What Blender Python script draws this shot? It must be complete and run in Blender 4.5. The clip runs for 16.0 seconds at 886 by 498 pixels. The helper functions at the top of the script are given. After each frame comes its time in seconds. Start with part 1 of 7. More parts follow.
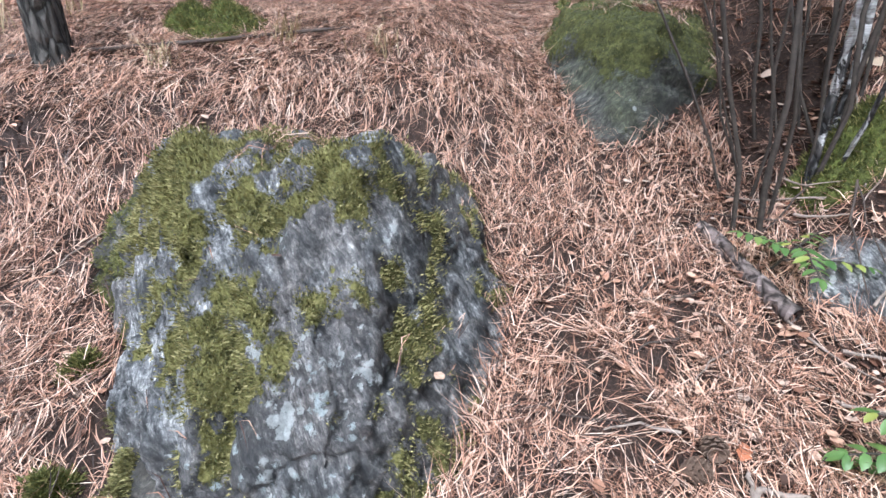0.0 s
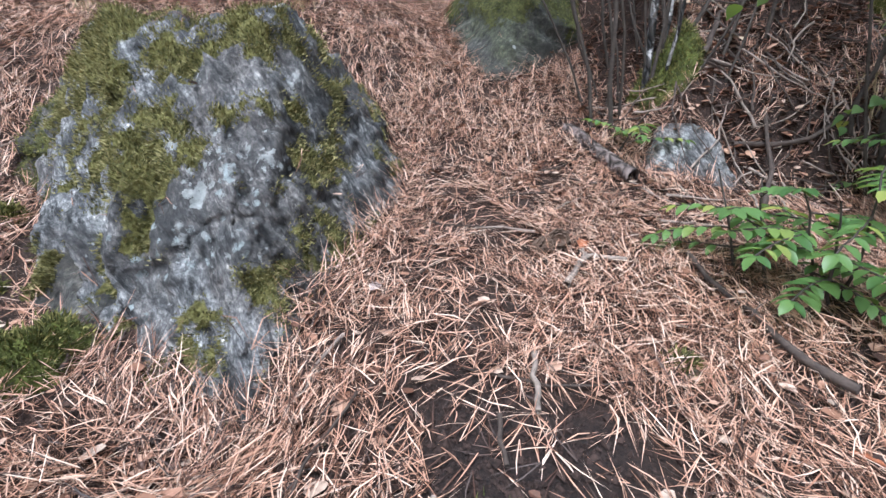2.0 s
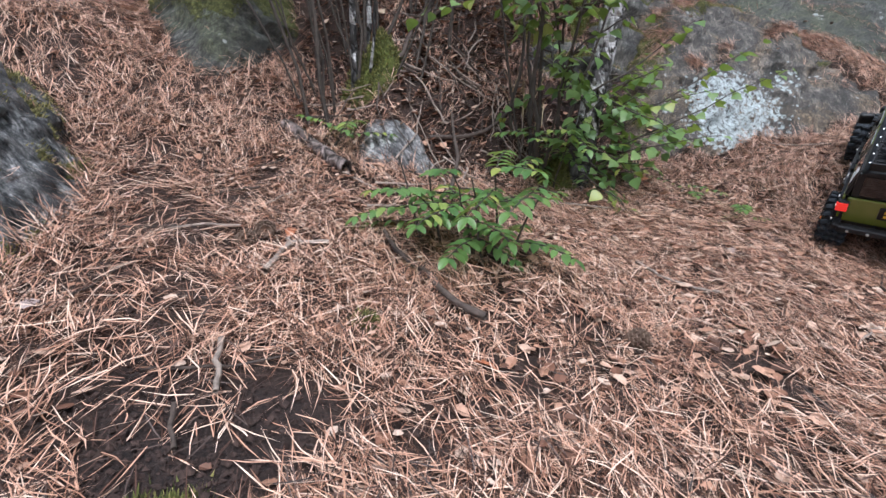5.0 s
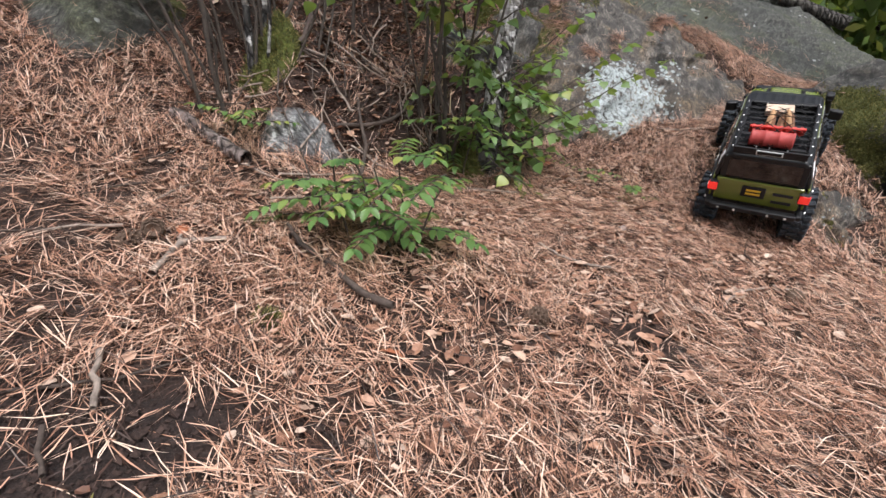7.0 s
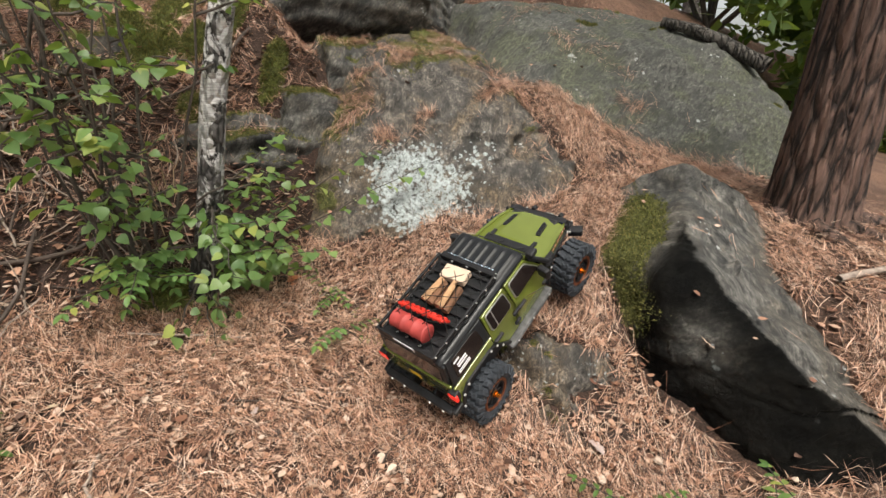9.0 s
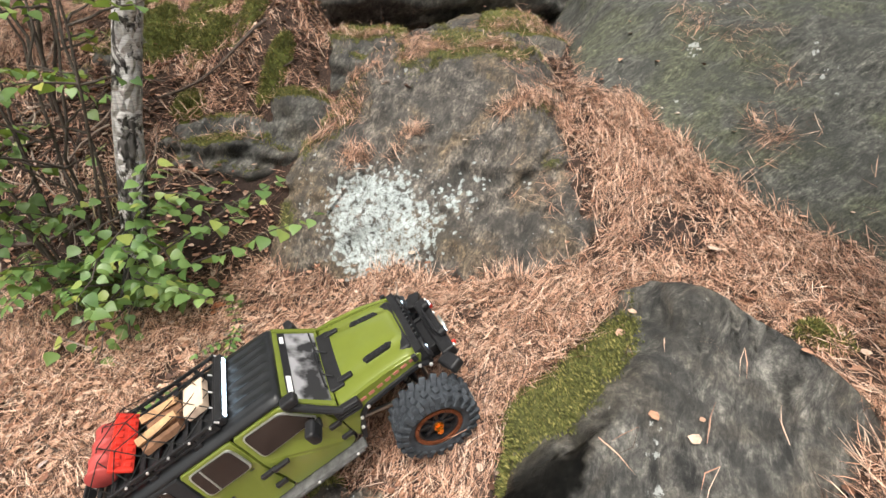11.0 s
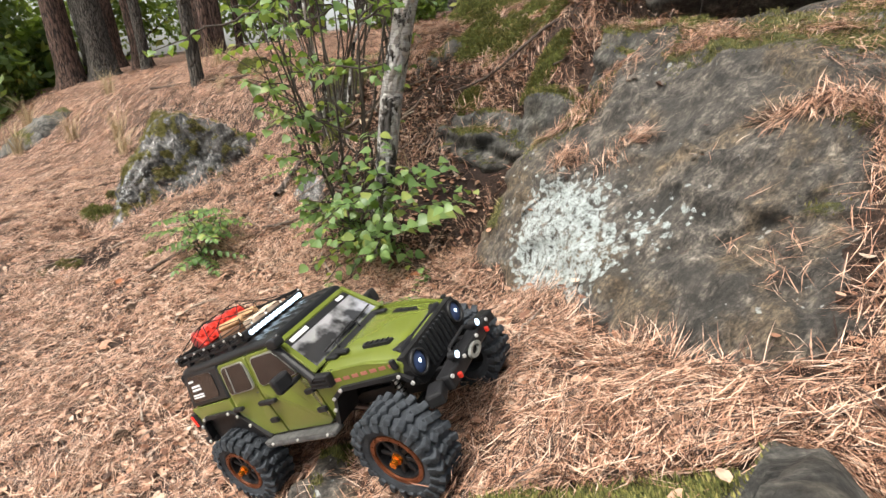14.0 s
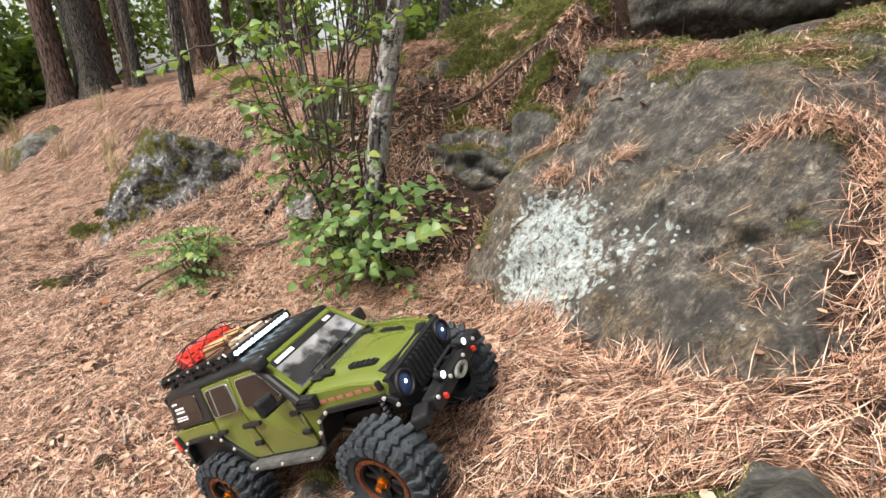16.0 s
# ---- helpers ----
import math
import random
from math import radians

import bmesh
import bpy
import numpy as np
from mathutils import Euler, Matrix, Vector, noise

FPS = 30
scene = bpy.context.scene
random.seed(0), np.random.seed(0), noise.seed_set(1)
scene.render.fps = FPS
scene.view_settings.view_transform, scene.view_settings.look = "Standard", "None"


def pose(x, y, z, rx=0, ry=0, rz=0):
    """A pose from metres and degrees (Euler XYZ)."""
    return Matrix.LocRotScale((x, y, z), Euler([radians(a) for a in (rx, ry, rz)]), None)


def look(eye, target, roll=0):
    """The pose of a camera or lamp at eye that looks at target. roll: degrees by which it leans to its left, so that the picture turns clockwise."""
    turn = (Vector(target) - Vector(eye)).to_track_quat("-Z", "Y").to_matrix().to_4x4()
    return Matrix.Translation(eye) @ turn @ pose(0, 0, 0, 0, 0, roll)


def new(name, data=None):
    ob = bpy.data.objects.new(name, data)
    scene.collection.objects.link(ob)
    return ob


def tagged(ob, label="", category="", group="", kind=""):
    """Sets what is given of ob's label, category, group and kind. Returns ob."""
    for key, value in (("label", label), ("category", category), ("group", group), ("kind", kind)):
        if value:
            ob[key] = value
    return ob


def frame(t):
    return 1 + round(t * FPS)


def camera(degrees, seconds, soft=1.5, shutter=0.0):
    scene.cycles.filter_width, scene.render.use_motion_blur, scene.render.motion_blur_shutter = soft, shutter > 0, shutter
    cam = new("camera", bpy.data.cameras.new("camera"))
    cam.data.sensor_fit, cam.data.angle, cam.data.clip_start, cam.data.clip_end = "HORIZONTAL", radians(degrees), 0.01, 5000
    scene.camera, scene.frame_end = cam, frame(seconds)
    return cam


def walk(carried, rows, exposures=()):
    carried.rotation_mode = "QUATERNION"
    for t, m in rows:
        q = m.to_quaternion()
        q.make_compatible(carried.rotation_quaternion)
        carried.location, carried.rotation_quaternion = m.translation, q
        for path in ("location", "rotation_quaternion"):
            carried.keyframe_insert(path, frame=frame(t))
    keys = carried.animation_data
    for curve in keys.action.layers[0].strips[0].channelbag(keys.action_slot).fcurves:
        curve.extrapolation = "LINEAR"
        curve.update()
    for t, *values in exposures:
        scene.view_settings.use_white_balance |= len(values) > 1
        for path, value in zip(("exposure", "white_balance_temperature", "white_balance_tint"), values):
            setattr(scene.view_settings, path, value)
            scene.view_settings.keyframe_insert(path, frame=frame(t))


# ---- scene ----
cam = camera(87.6, 16.0, soft=1.5)
METRES, EYE, TILT, LEAN, TURN = 2.6, 0.477, -22.0, 0.0, 0.0
ROWS = [
    (0.0, 0.0, 0.0, 0.0, 0.0, 0.0, -0.0),
    (0.5, -0.0109, -0.0152, -0.0415, -0.5, 1.72, 0.23),
    (1.0, 0.0066, -0.0345, -0.0827, -1.65, 3.28, 0.69),
    (1.5, 0.0167, -0.0354, -0.1047, -4.04, 4.35, 1.6),
    (2.0, 0.0232, -0.0407, -0.1083, -6.67, 5.09, 2.61),
    (2.5, 0.0265, -0.0448, -0.1103, -9.81, 5.49, 3.79),
    (3.0, 0.0338, -0.0511, -0.1127, -13.87, 5.36, 5.25),
    (3.5, 0.0426, -0.0569, -0.116, -17.83, 4.81, 6.69),
    (4.0, 0.0474, -0.0603, -0.1197, -23.06, 3.8, 8.48),
    (4.5, 0.0532, -0.0662, -0.121, -28.12, 2.73, 10.14),
    (7.0, 0.0639, -0.0767, -0.1228, -41.61, -1.9, 14.22),
    (7.5, 0.1043, -0.135, -0.0911, -43.24, -3.32, 14.67),
    (8.0, 0.162, -0.1879, -0.0704, -43.45, -4.34, 14.69),
    (8.5, 0.2594, -0.2022, -0.0568, -40.93, -4.35, 14.13),
    (9.0, 0.3433, -0.2332, -0.0548, -36.55, -3.82, 13.04),
    (11.5, 0.6494, -0.2024, -0.0041, 2.51, -4.08, -0.79),
    (12.0, 0.6799, -0.1715, -0.0045, 16.99, -4.67, -6.21),
    (12.5, 0.7213, -0.1539, -0.0115, 25.64, -5.24, -9.15),
    (13.0, 0.734, -0.1508, -0.0214, 30.03, -5.14, -10.51),
    (13.5, 0.7415, -0.1538, -0.0184, 32.5, -4.83, -11.26),
    (14.0, 0.7427, -0.15, -0.0186, 34.17, -4.01, -11.84),
    (14.5, 0.7442, -0.1538, -0.0145, 35.72, -3.29, -12.34),
    (15.0, 0.7388, -0.1572, -0.0134, 36.1, -3.0, -12.43),
    (15.5, 0.7378, -0.1531, -0.0155, 34.75, -2.47, -12.03),
    (16.0, 0.7452, -0.1486, -0.0161, 33.27, -1.94, -11.52),
]
walk(cam, [(t, pose(0, 0, EYE, TILT, LEAN, TURN) @ pose(METRES * x, METRES * y, METRES * z, 90 + pitch, roll, yaw)) for t, x, y, z, yaw, pitch, roll in ROWS],
     [(0, 0.55, 5400, 9), (1.5, 0.42, 5400, 9), (3.5, 0.18, 5450, 10), (7, 0.12, 6150, 12), (9, 0.18, 6850, 8), (11.5, 0.60, 6750, 8), (16, 0.62, 6800, 8)])


# ---- overcast daylight ----
world = bpy.data.worlds.new("overcast")
scene.world = world
world.use_nodes = True
wn = world.node_tree
wn.nodes.clear()
sky = wn.nodes.new("ShaderNodeTexSky")
sky.sky_type, sky.sun_disc = "NISHITA", False
sky.sun_elevation, sky.sun_rotation = radians(52), radians(200)
sky.air_density, sky.dust_density = 1.0, 4.0
hsv = wn.nodes.new("ShaderNodeHueSaturation")
hsv.inputs["Saturation"].default_value = 0.35
back = wn.nodes.new("ShaderNodeBackground")
back.inputs["Strength"].default_value = 0.19
wout = wn.nodes.new("ShaderNodeOutputWorld")
wn.links.new(sky.outputs[0], hsv.inputs["Color"])
wn.links.new(hsv.outputs[0], back.inputs["Color"])
wn.links.new(back.outputs[0], wout.inputs["Surface"])
sun = new("sun", bpy.data.lights.new("sun", "SUN"))
sun.data.energy, sun.data.angle, sun.data.color = 3.0, radians(22), (1.0, 0.96, 0.9)
sun.matrix_world = look((0, 0, 5), (0.9, 1.6, 0))


import functools

# ---- numeric noise ----
def sstep(a, b, v):
    q = np.clip((v - a) / (b - a), 0, 1)
    return q * q * (3 - 2 * q)


def softplus(v, k):
    return k * np.logaddexp(0, v / k)


def vnoise(p, seed=0):
    """Value noise, 0 to 1, at points p (n, 3)."""
    i = np.floor(p).astype(np.int64)
    f = p - i
    f = f * f * (3 - 2 * f)
    total = np.zeros(len(p))
    for c in range(8):
        o = np.array([c & 1, c >> 1 & 1, c >> 2])
        j = i + o
        h = (j[:, 0] * 374761393 + j[:, 1] * 668265263 + j[:, 2] * 2147483647 + seed * 974711) & 0x7FFFFFFF
        h = ((h ^ (h >> 13)) * 1274126177) & 0x7FFFFFFF
        h = ((h ^ (h >> 15)) * 2246822519) & 0x7FFFFFFF
        w = np.prod(np.where(o, f, 1 - f), axis=1)
        total += w * ((h & 0xFFFF) / 65535.0)
    return total


def fbm(p, octaves=4, seed=0):
    out, amp, tot = np.zeros(len(p)), 1.0, 0.0
    for k in range(octaves):
        out += amp * (vnoise(p * 2.0**k + 17.3 * k, seed + k) - 0.5)
        tot += amp
        amp *= 0.5
    return out / tot * 2


# ---- materials ----
class Nodes:
    """A small writer of node materials."""

    def __init__(self, name, rough=0.8, metal=0.0):
        self.mat = bpy.data.materials.new(name)
        self.mat.use_nodes = True
        self.t = self.mat.node_tree
        self.bsdf = self.t.nodes["Principled BSDF"]
        self.bsdf.inputs["Roughness"].default_value = rough
        self.bsdf.inputs["Metallic"].default_value = metal
        self.co = self.t.nodes.new("ShaderNodeTexCoord").outputs["Object"]

    def put(self, socket, value):
        if hasattr(value, "links"):
            self.t.links.new(value, socket)
        else:
            socket.default_value = (*value, 1) if isinstance(value, tuple) and len(value) == 3 and socket.type == "RGBA" else value

    def noise(self, scale, detail=4.0, rough=0.6, dist=0.0, co=None):
        n = self.t.nodes.new("ShaderNodeTexNoise")
        self.t.links.new(co or self.co, n.inputs["Vector"])
        n.inputs["Scale"].default_value, n.inputs["Detail"].default_value = scale, detail
        n.inputs["Roughness"].default_value, n.inputs["Distortion"].default_value = rough, dist
        return n.outputs["Fac"]

    def voronoi(self, scale, feature="F1", out="Distance", co=None):
        n = self.t.nodes.new("ShaderNodeTexVoronoi")
        n.feature = feature
        self.t.links.new(co or self.co, n.inputs["Vector"])
        n.inputs["Scale"].default_value = scale
        return n.outputs[out]

    def stretch(self, sx, sy, sz, rx=0, ry=0, rz=0):
        """Object coordinates, turned and then scaled along the turned axes."""
        co = self.co
        for key, val in (("Rotation", (radians(rx), radians(ry), radians(rz))), ("Scale", (sx, sy, sz))):
            n = self.t.nodes.new("ShaderNodeMapping")
            self.t.links.new(co, n.inputs["Vector"])
            n.inputs[key].default_value = val
            co = n.outputs[0]
        return co

    def ramp(self, fac, *stops):
        n = self.t.nodes.new("ShaderNodeValToRGB")
        self.t.links.new(fac, n.inputs[0])
        e = n.color_ramp.elements
        while len(e) < len(stops):
            e.new(0.5)
        for el, (pos, col) in zip(e, stops):
            el.position = pos
            el.color = (*col, 1) if isinstance(col, tuple) else (col, col, col, 1)
        return n.outputs[0]

    def mix(self, fac, a, b, mode="MIX"):
        n = self.t.nodes.new("ShaderNodeMix")
        n.data_type, n.blend_type = "RGBA", mode
        self.put(n.inputs[0], fac)
        self.put(n.inputs[6], a)
        self.put(n.inputs[7], b)
        return n.outputs[2]

    def math(self, op, a, b=0.0):
        n = self.t.nodes.new("ShaderNodeMath")
        n.operation = op
        self.put(n.inputs[0], a)
        self.put(n.inputs[1], b)
        return n.outputs[0]

    def random(self, island=True):
        if island:
            return self.t.nodes.new("ShaderNodeNewGeometry").outputs["Random Per Island"]
        return self.t.nodes.new("ShaderNodeObjectInfo").outputs["Random"]

    def attribute(self, name):
        n = self.t.nodes.new("ShaderNodeAttribute")
        n.attribute_name = name
        return n.outputs["Fac"]

    def base(self, c):
        self.put(self.bsdf.inputs["Base Color"], c)
        return self

    def rough(self, c):
        self.put(self.bsdf.inputs["Roughness"], c)
        return self

    def bump(self, height, strength=0.5, dist=0.01):
        n = self.t.nodes.new("ShaderNodeBump")
        n.inputs["Strength"].default_value, n.inputs["Distance"].default_value = strength, dist
        self.t.links.new(height, n.inputs["Height"])
        self.t.links.new(n.outputs[0], self.bsdf.inputs["Normal"])
        return self


def ground_material():
    m = Nodes("forest_floor", 0.95)
    fine = m.noise(90, 6, 0.75)
    streak = m.noise(60, 4, 0.7, 2.5, m.stretch(1, 3.5, 1, 0, 0, 35))
    streak2 = m.noise(60, 4, 0.7, 2.5, m.stretch(3.5, 1, 1, 0, 0, 15))
    litter = m.mix(0.5, m.ramp(streak, (0.34, (0.010, 0.007, 0.006)), (0.54, (0.050, 0.028, 0.020)), (0.74, (0.28, 0.16, 0.11))),
                   m.ramp(streak2, (0.34, (0.010, 0.007, 0.006)), (0.54, (0.045, 0.026, 0.019)), (0.74, (0.25, 0.145, 0.10))))
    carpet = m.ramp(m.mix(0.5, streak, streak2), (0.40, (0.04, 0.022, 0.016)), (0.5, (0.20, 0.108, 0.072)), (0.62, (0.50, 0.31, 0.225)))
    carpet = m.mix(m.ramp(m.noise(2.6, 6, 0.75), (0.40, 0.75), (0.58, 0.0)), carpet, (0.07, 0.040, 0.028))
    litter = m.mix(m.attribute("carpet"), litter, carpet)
    soil = m.ramp(m.noise(260, 6, 0.8), (0.35, (0.012, 0.008, 0.007)), (0.62, (0.050, 0.030, 0.025)), (0.75, (0.11, 0.065, 0.052)))
    col = m.mix(m.attribute("soil"), litter, soil)
    mossc = m.ramp(fine, (0.3, (0.03, 0.05, 0.008)), (0.7, (0.13, 0.17, 0.03)))
    col = m.mix(m.attribute("moss"), col, mossc)
    m.base(col)
    m.bump(m.mix(0.5, m.mix(0.5, fine, m.noise(260, 5, 0.8)), streak), 1.0, 0.010)
    return m.mat


def rock_material(name, dark, mid, light, lichen=0.4, rot=(20, 30, 10), tint=(0.16, 0.13, 0.10), mosscol=((0.020, 0.026, 0.008), (0.085, 0.090, 0.026), (0.20, 0.20, 0.065)), grainy=3.2, speck=0.5, seam=0.4, joints=0.5, swirl=1.6, rust=0.7, bands=13, crisp=0.0):
    """Banded metamorphic rock with grey lichen flecks; the mesh's attributes paint the rest: moss, crust and darkened
    faces.
    """
    m = Nodes(name, 0.75)
    along = m.stretch(1, 1, grainy, *rot)
    band = m.noise(bands, 9, 0.72, swirl, along)
    crack = m.noise(22, 5, 0.6, 1.2, along)
    joint = m.noise(5, 4, 0.55, 0.6, along)
    fine = m.noise(150, 7, 0.8)
    big = m.noise(4.5, 5, 0.65, 0.8)
    col = m.ramp(band, (0.38, dark), (0.49, mid), (0.61, light))
    col = m.mix(m.ramp(big, (0.47, 0.0), (0.56, rust)), col, tint)
    col = m.mix(m.ramp(fine, (0.38, speck), (0.53, 0.0)), col, tuple(0.4 * v for v in dark))
    mottle = m.noise(46, 8, 0.8, 0.0)
    col = m.mix(0.85, col, m.ramp(mottle, (0.36, (0.45, 0.45, 0.45)), (0.5, (1.0, 1.0, 1.0)), (0.64, (1.6, 1.58, 1.52))), "MULTIPLY")
    if crisp:
        # fine broken foliation: short pale and dark flakes
        flake = m.noise(70, 6, 0.8, 0.5, m.stretch(1, 1, 2.6, *rot))
        col = m.mix(crisp, col, m.ramp(flake, (0.40, (0.35, 0.35, 0.36)), (0.47, (0.9, 0.9, 0.9)), (0.54, (1.1, 1.08, 1.05)), (0.60, (2.1, 2.05, 1.95))), "MULTIPLY")
    stain = m.noise(10, 5, 0.7, 0.4)
    col = m.mix(m.ramp(stain, (0.40, 0.65), (0.50, 0.0)), col, tuple(1.15 * v for v in dark))
    gap = m.math("MAXIMUM", m.ramp(crack, (0.484, 0.0), (0.498, seam), (0.502, seam), (0.516, 0.0)), m.ramp(joint, (0.489, 0.0), (0.498, joints), (0.502, joints), (0.511, 0.0)))
    col = m.mix(gap, col, tuple(0.3 * v for v in dark))
    # flecks of pale lichen, gathered in drifts
    drift = m.ramp(m.noise(7, 6, 0.72, 0.9, m.stretch(1, 1, 0.55)), (0.60 - 0.16 * lichen, 0.0), (0.70, 1.0))
    cells = m.math("ADD", m.voronoi(58), m.math("MULTIPLY", m.math("SUBTRACT", m.noise(160, 4, 0.8), 0.5), 0.9))
    fleck = m.ramp(m.math("SUBTRACT", m.math("MULTIPLY", drift, 0.62), cells), (0.0, 0.0), (0.10, 1.0))
    if lichen > 0.5:
        cells2 = m.math("ADD", m.voronoi(24), m.math("MULTIPLY", m.math("SUBTRACT", m.noise(90, 5, 0.8), 0.5), 1.0))
        fleck = m.math("MAXIMUM", fleck, m.ramp(m.math("SUBTRACT", m.math("MULTIPLY", drift, 0.42), cells2), (0.0, 0.0), (0.08, 0.8)))
    col = m.mix(m.math("MULTIPLY", fleck, 0.9), col, m.ramp(fine, (0.35, (0.34, 0.36, 0.35)), (0.65, (0.60, 0.62, 0.61))))
    ragged = m.math("ADD", m.math("MULTIPLY", m.math("SUBTRACT", m.noise(30, 8, 0.82, 0.3), 0.5), 1.9), m.math("MULTIPLY", m.math("SUBTRACT", 0.42, m.voronoi(62)), 1.0))
    crust = m.ramp(m.math("ADD", m.attribute("crust"), ragged), (0.54, 0.0), (0.62, 1.0))
    crust = m.math("MULTIPLY", crust, m.ramp(m.noise(78, 6, 0.82), (0.42, 0.05), (0.50, 1.0)))
    col = m.mix(crust, col, m.ramp(m.noise(110, 5, 0.75), (0.34, (0.20, 0.225, 0.21)), (0.5, (0.42, 0.475, 0.48)), (0.66, (0.62, 0.69, 0.70))))
    mossn = m.math("ADD", m.attribute("moss"), m.math("MULTIPLY", m.math("SUBTRACT", m.noise(42, 6, 0.78), 0.5), 1.7))
    mossf = m.ramp(mossn, (0.46, 0.0), (0.60, 1.0))
    col = m.mix(mossf, col, m.ramp(m.noise(85, 6, 0.75), (0.30, mosscol[0]), (0.5, mosscol[1]), (0.72, mosscol[2])))
    # darkened faces: colour pulled to near black, specular and roughness lowered
    m.base(m.mix(m.math("MULTIPLY", m.attribute("darkened"), 0.95), col, tuple(0.16 * v for v in dark)))
    m.put(m.bsdf.inputs["Specular IOR Level"], m.math("SUBTRACT", 0.5, m.math("MULTIPLY", m.attribute("darkened"), 0.46)))
    m.rough(m.mix(m.attribute("darkened"), m.mix(mossf, m.ramp(fine, (0.3, 0.55), (0.7, 0.85)), (0.95, 0.95, 0.95)), (0.3, 0.3, 0.3)))
    m.bump(m.mix(0.3, m.mix(0.45, m.mix(m.math("MULTIPLY", gap, 0.8), band, (0, 0, 0)), fine), m.math("MULTIPLY", mossf, m.noise(170, 3, 0.7))), 1.0, 0.016)
    return m.mat


def needle_material():
    m = Nodes("dry_pine_needle", 0.5)
    r = m.random()
    m.base(m.ramp(r, (0.0, (0.024, 0.013, 0.010)), (0.38, (0.095, 0.044, 0.028)), (0.52, (0.40, 0.20, 0.126)), (0.76, (0.71, 0.42, 0.29)), (1.0, (0.88, 0.68, 0.54))))
    return m.mat


def leaf_litter_material():
    m = Nodes("dead_leaf", 0.7)
    r = m.random()
    c = m.ramp(r, (0.0, (0.06, 0.03, 0.02)), (0.3, (0.22, 0.10, 0.06)), (0.55, (0.46, 0.25, 0.16)), (0.8, (0.60, 0.39, 0.28)), (1.0, (0.66, 0.52, 0.42)))
    m.base(m.mix(m.ramp(m.noise(150, 3), (0.4, 0.0), (0.7, 0.4)), c, (0.08, 0.04, 0.03)))
    return m.mat


def moss_material(name, a, b, c):
    m = Nodes(name, 0.9)
    m.base(m.ramp(m.random(), (0.0, a), (0.55, b), (1.0, c)))
    return m.mat


def bark_material(name, dark, light, scale=30, stretchz=0.25, white=0.0):
    m = Nodes(name, 0.9)
    co = m.stretch(1, 1, stretchz)
    n = m.noise(scale, 6, 0.7, 0.8, co)
    v = m.voronoi(scale * 0.9, "DISTANCE_TO_EDGE", "Distance", co)
    col = m.ramp(n, (0.3, dark), (0.7, light))
    col = m.mix(m.ramp(m.math("ADD", v, m.math("MULTIPLY", m.math("SUBTRACT", n, 0.5), 0.75)), (0.0, 0.9), (0.16, 0.0)), col, tuple(0.25 * q for q in dark))
    if white:
        patch = m.noise(24, 6, 0.68, 0.8, m.stretch(1, 1, 0.6))
        # the bark is dark and rough at the foot and peels white higher up
        up = m.t.nodes.new("ShaderNodeSeparateXYZ")
        m.t.links.new(m.co, up.inputs[0])
        patch = m.math("SUBTRACT", patch, m.ramp(up.outputs[2], (0.08, 0.13), (0.36, 0.0)))
        col = m.mix(m.ramp(patch, (0.455, 0.0), (0.485, white)), col, m.ramp(m.noise(140, 3, 0.6, 0, m.stretch(0.4, 0.4, 3)), (0.35, (0.36, 0.34, 0.33)), (0.6, (0.62, 0.61, 0.60))))
    m.base(col)
    m.bump(m.mix(0.5, n, m.ramp(v, (0.0, 0.0), (0.3, 1.0))), 1.0, 0.02)
    return m.mat


def leaf_material(name, a, b, island=False):
    m = Nodes(name, 0.42)
    c = m.ramp(m.random(island), (0.0, a), (0.85, b), (1.0, (0.42, 0.42, 0.10)))
    m.base(m.mix(m.ramp(m.noise(120, 3), (0.45, 0.0), (0.8, 0.35)), c, tuple(0.6 * v for v in a)))
    m.bsdf.inputs["Subsurface Weight"].default_value = 0.0
    m.bsdf.inputs["Transmission Weight"].default_value = 0.0
    t = m.t
    tr = t.nodes.new("ShaderNodeBsdfTranslucent")
    tr.inputs["Color"].default_value = (0.30, 0.42, 0.06, 1)
    ms = t.nodes.new("ShaderNodeMixShader")
    ms.inputs[0].default_value = 0.3
    out = t.nodes["Material Output"]
    t.links.new(m.bsdf.outputs[0], ms.inputs[1])
    t.links.new(tr.outputs[0], ms.inputs[2])
    t.links.new(ms.outputs[0], out.inputs["Surface"])
    return m.mat


def plain(name, color, rough=0.5, metal=0.0, vary=0.15, scale=60, bump=0.0, coat=0.0):
    m = Nodes(name, rough, metal)
    n = m.noise(scale, 4, 0.65)
    m.base(m.ramp(n, (0.3, tuple(v * (1 - vary) for v in color)), (0.7, tuple(min(1, v * (1 + vary)) for v in color))))
    if bump:
        m.bump(m.noise(scale * 4, 3), bump, 0.002)
    m.bsdf.inputs["Coat Weight"].default_value = coat
    m.bsdf.inputs["Coat Roughness"].default_value = 0.08
    return m.mat


def glow(name, color, strength):
    m = Nodes(name, 0.3)
    m.base(color)
    m.bsdf.inputs["Emission Color"].default_value = (*color, 1)
    m.bsdf.inputs["Emission Strength"].default_value = strength
    return m.mat


M_GROUND = ground_material()
M_ROCK_A = rock_material("grey_schist", (0.028, 0.031, 0.034), (0.23, 0.235, 0.245), (0.58, 0.59, 0.60), 1.0, (15, -62, 0), (0.19, 0.175, 0.17), ((0.040, 0.044, 0.014), (0.20, 0.190, 0.058), (0.42, 0.39, 0.14)), swirl=0.7, bands=17, crisp=0.75)
M_ROCK_B = rock_material("brown_grey_gneiss", (0.042, 0.040, 0.037), (0.102, 0.092, 0.083), (0.215, 0.193, 0.172), 0.30, (50, 60, 0), (0.185, 0.135, 0.085), grainy=1.6, speck=0.75, seam=0.0, joints=0.0, swirl=0.3, rust=0.6, bands=20, crisp=0.9)
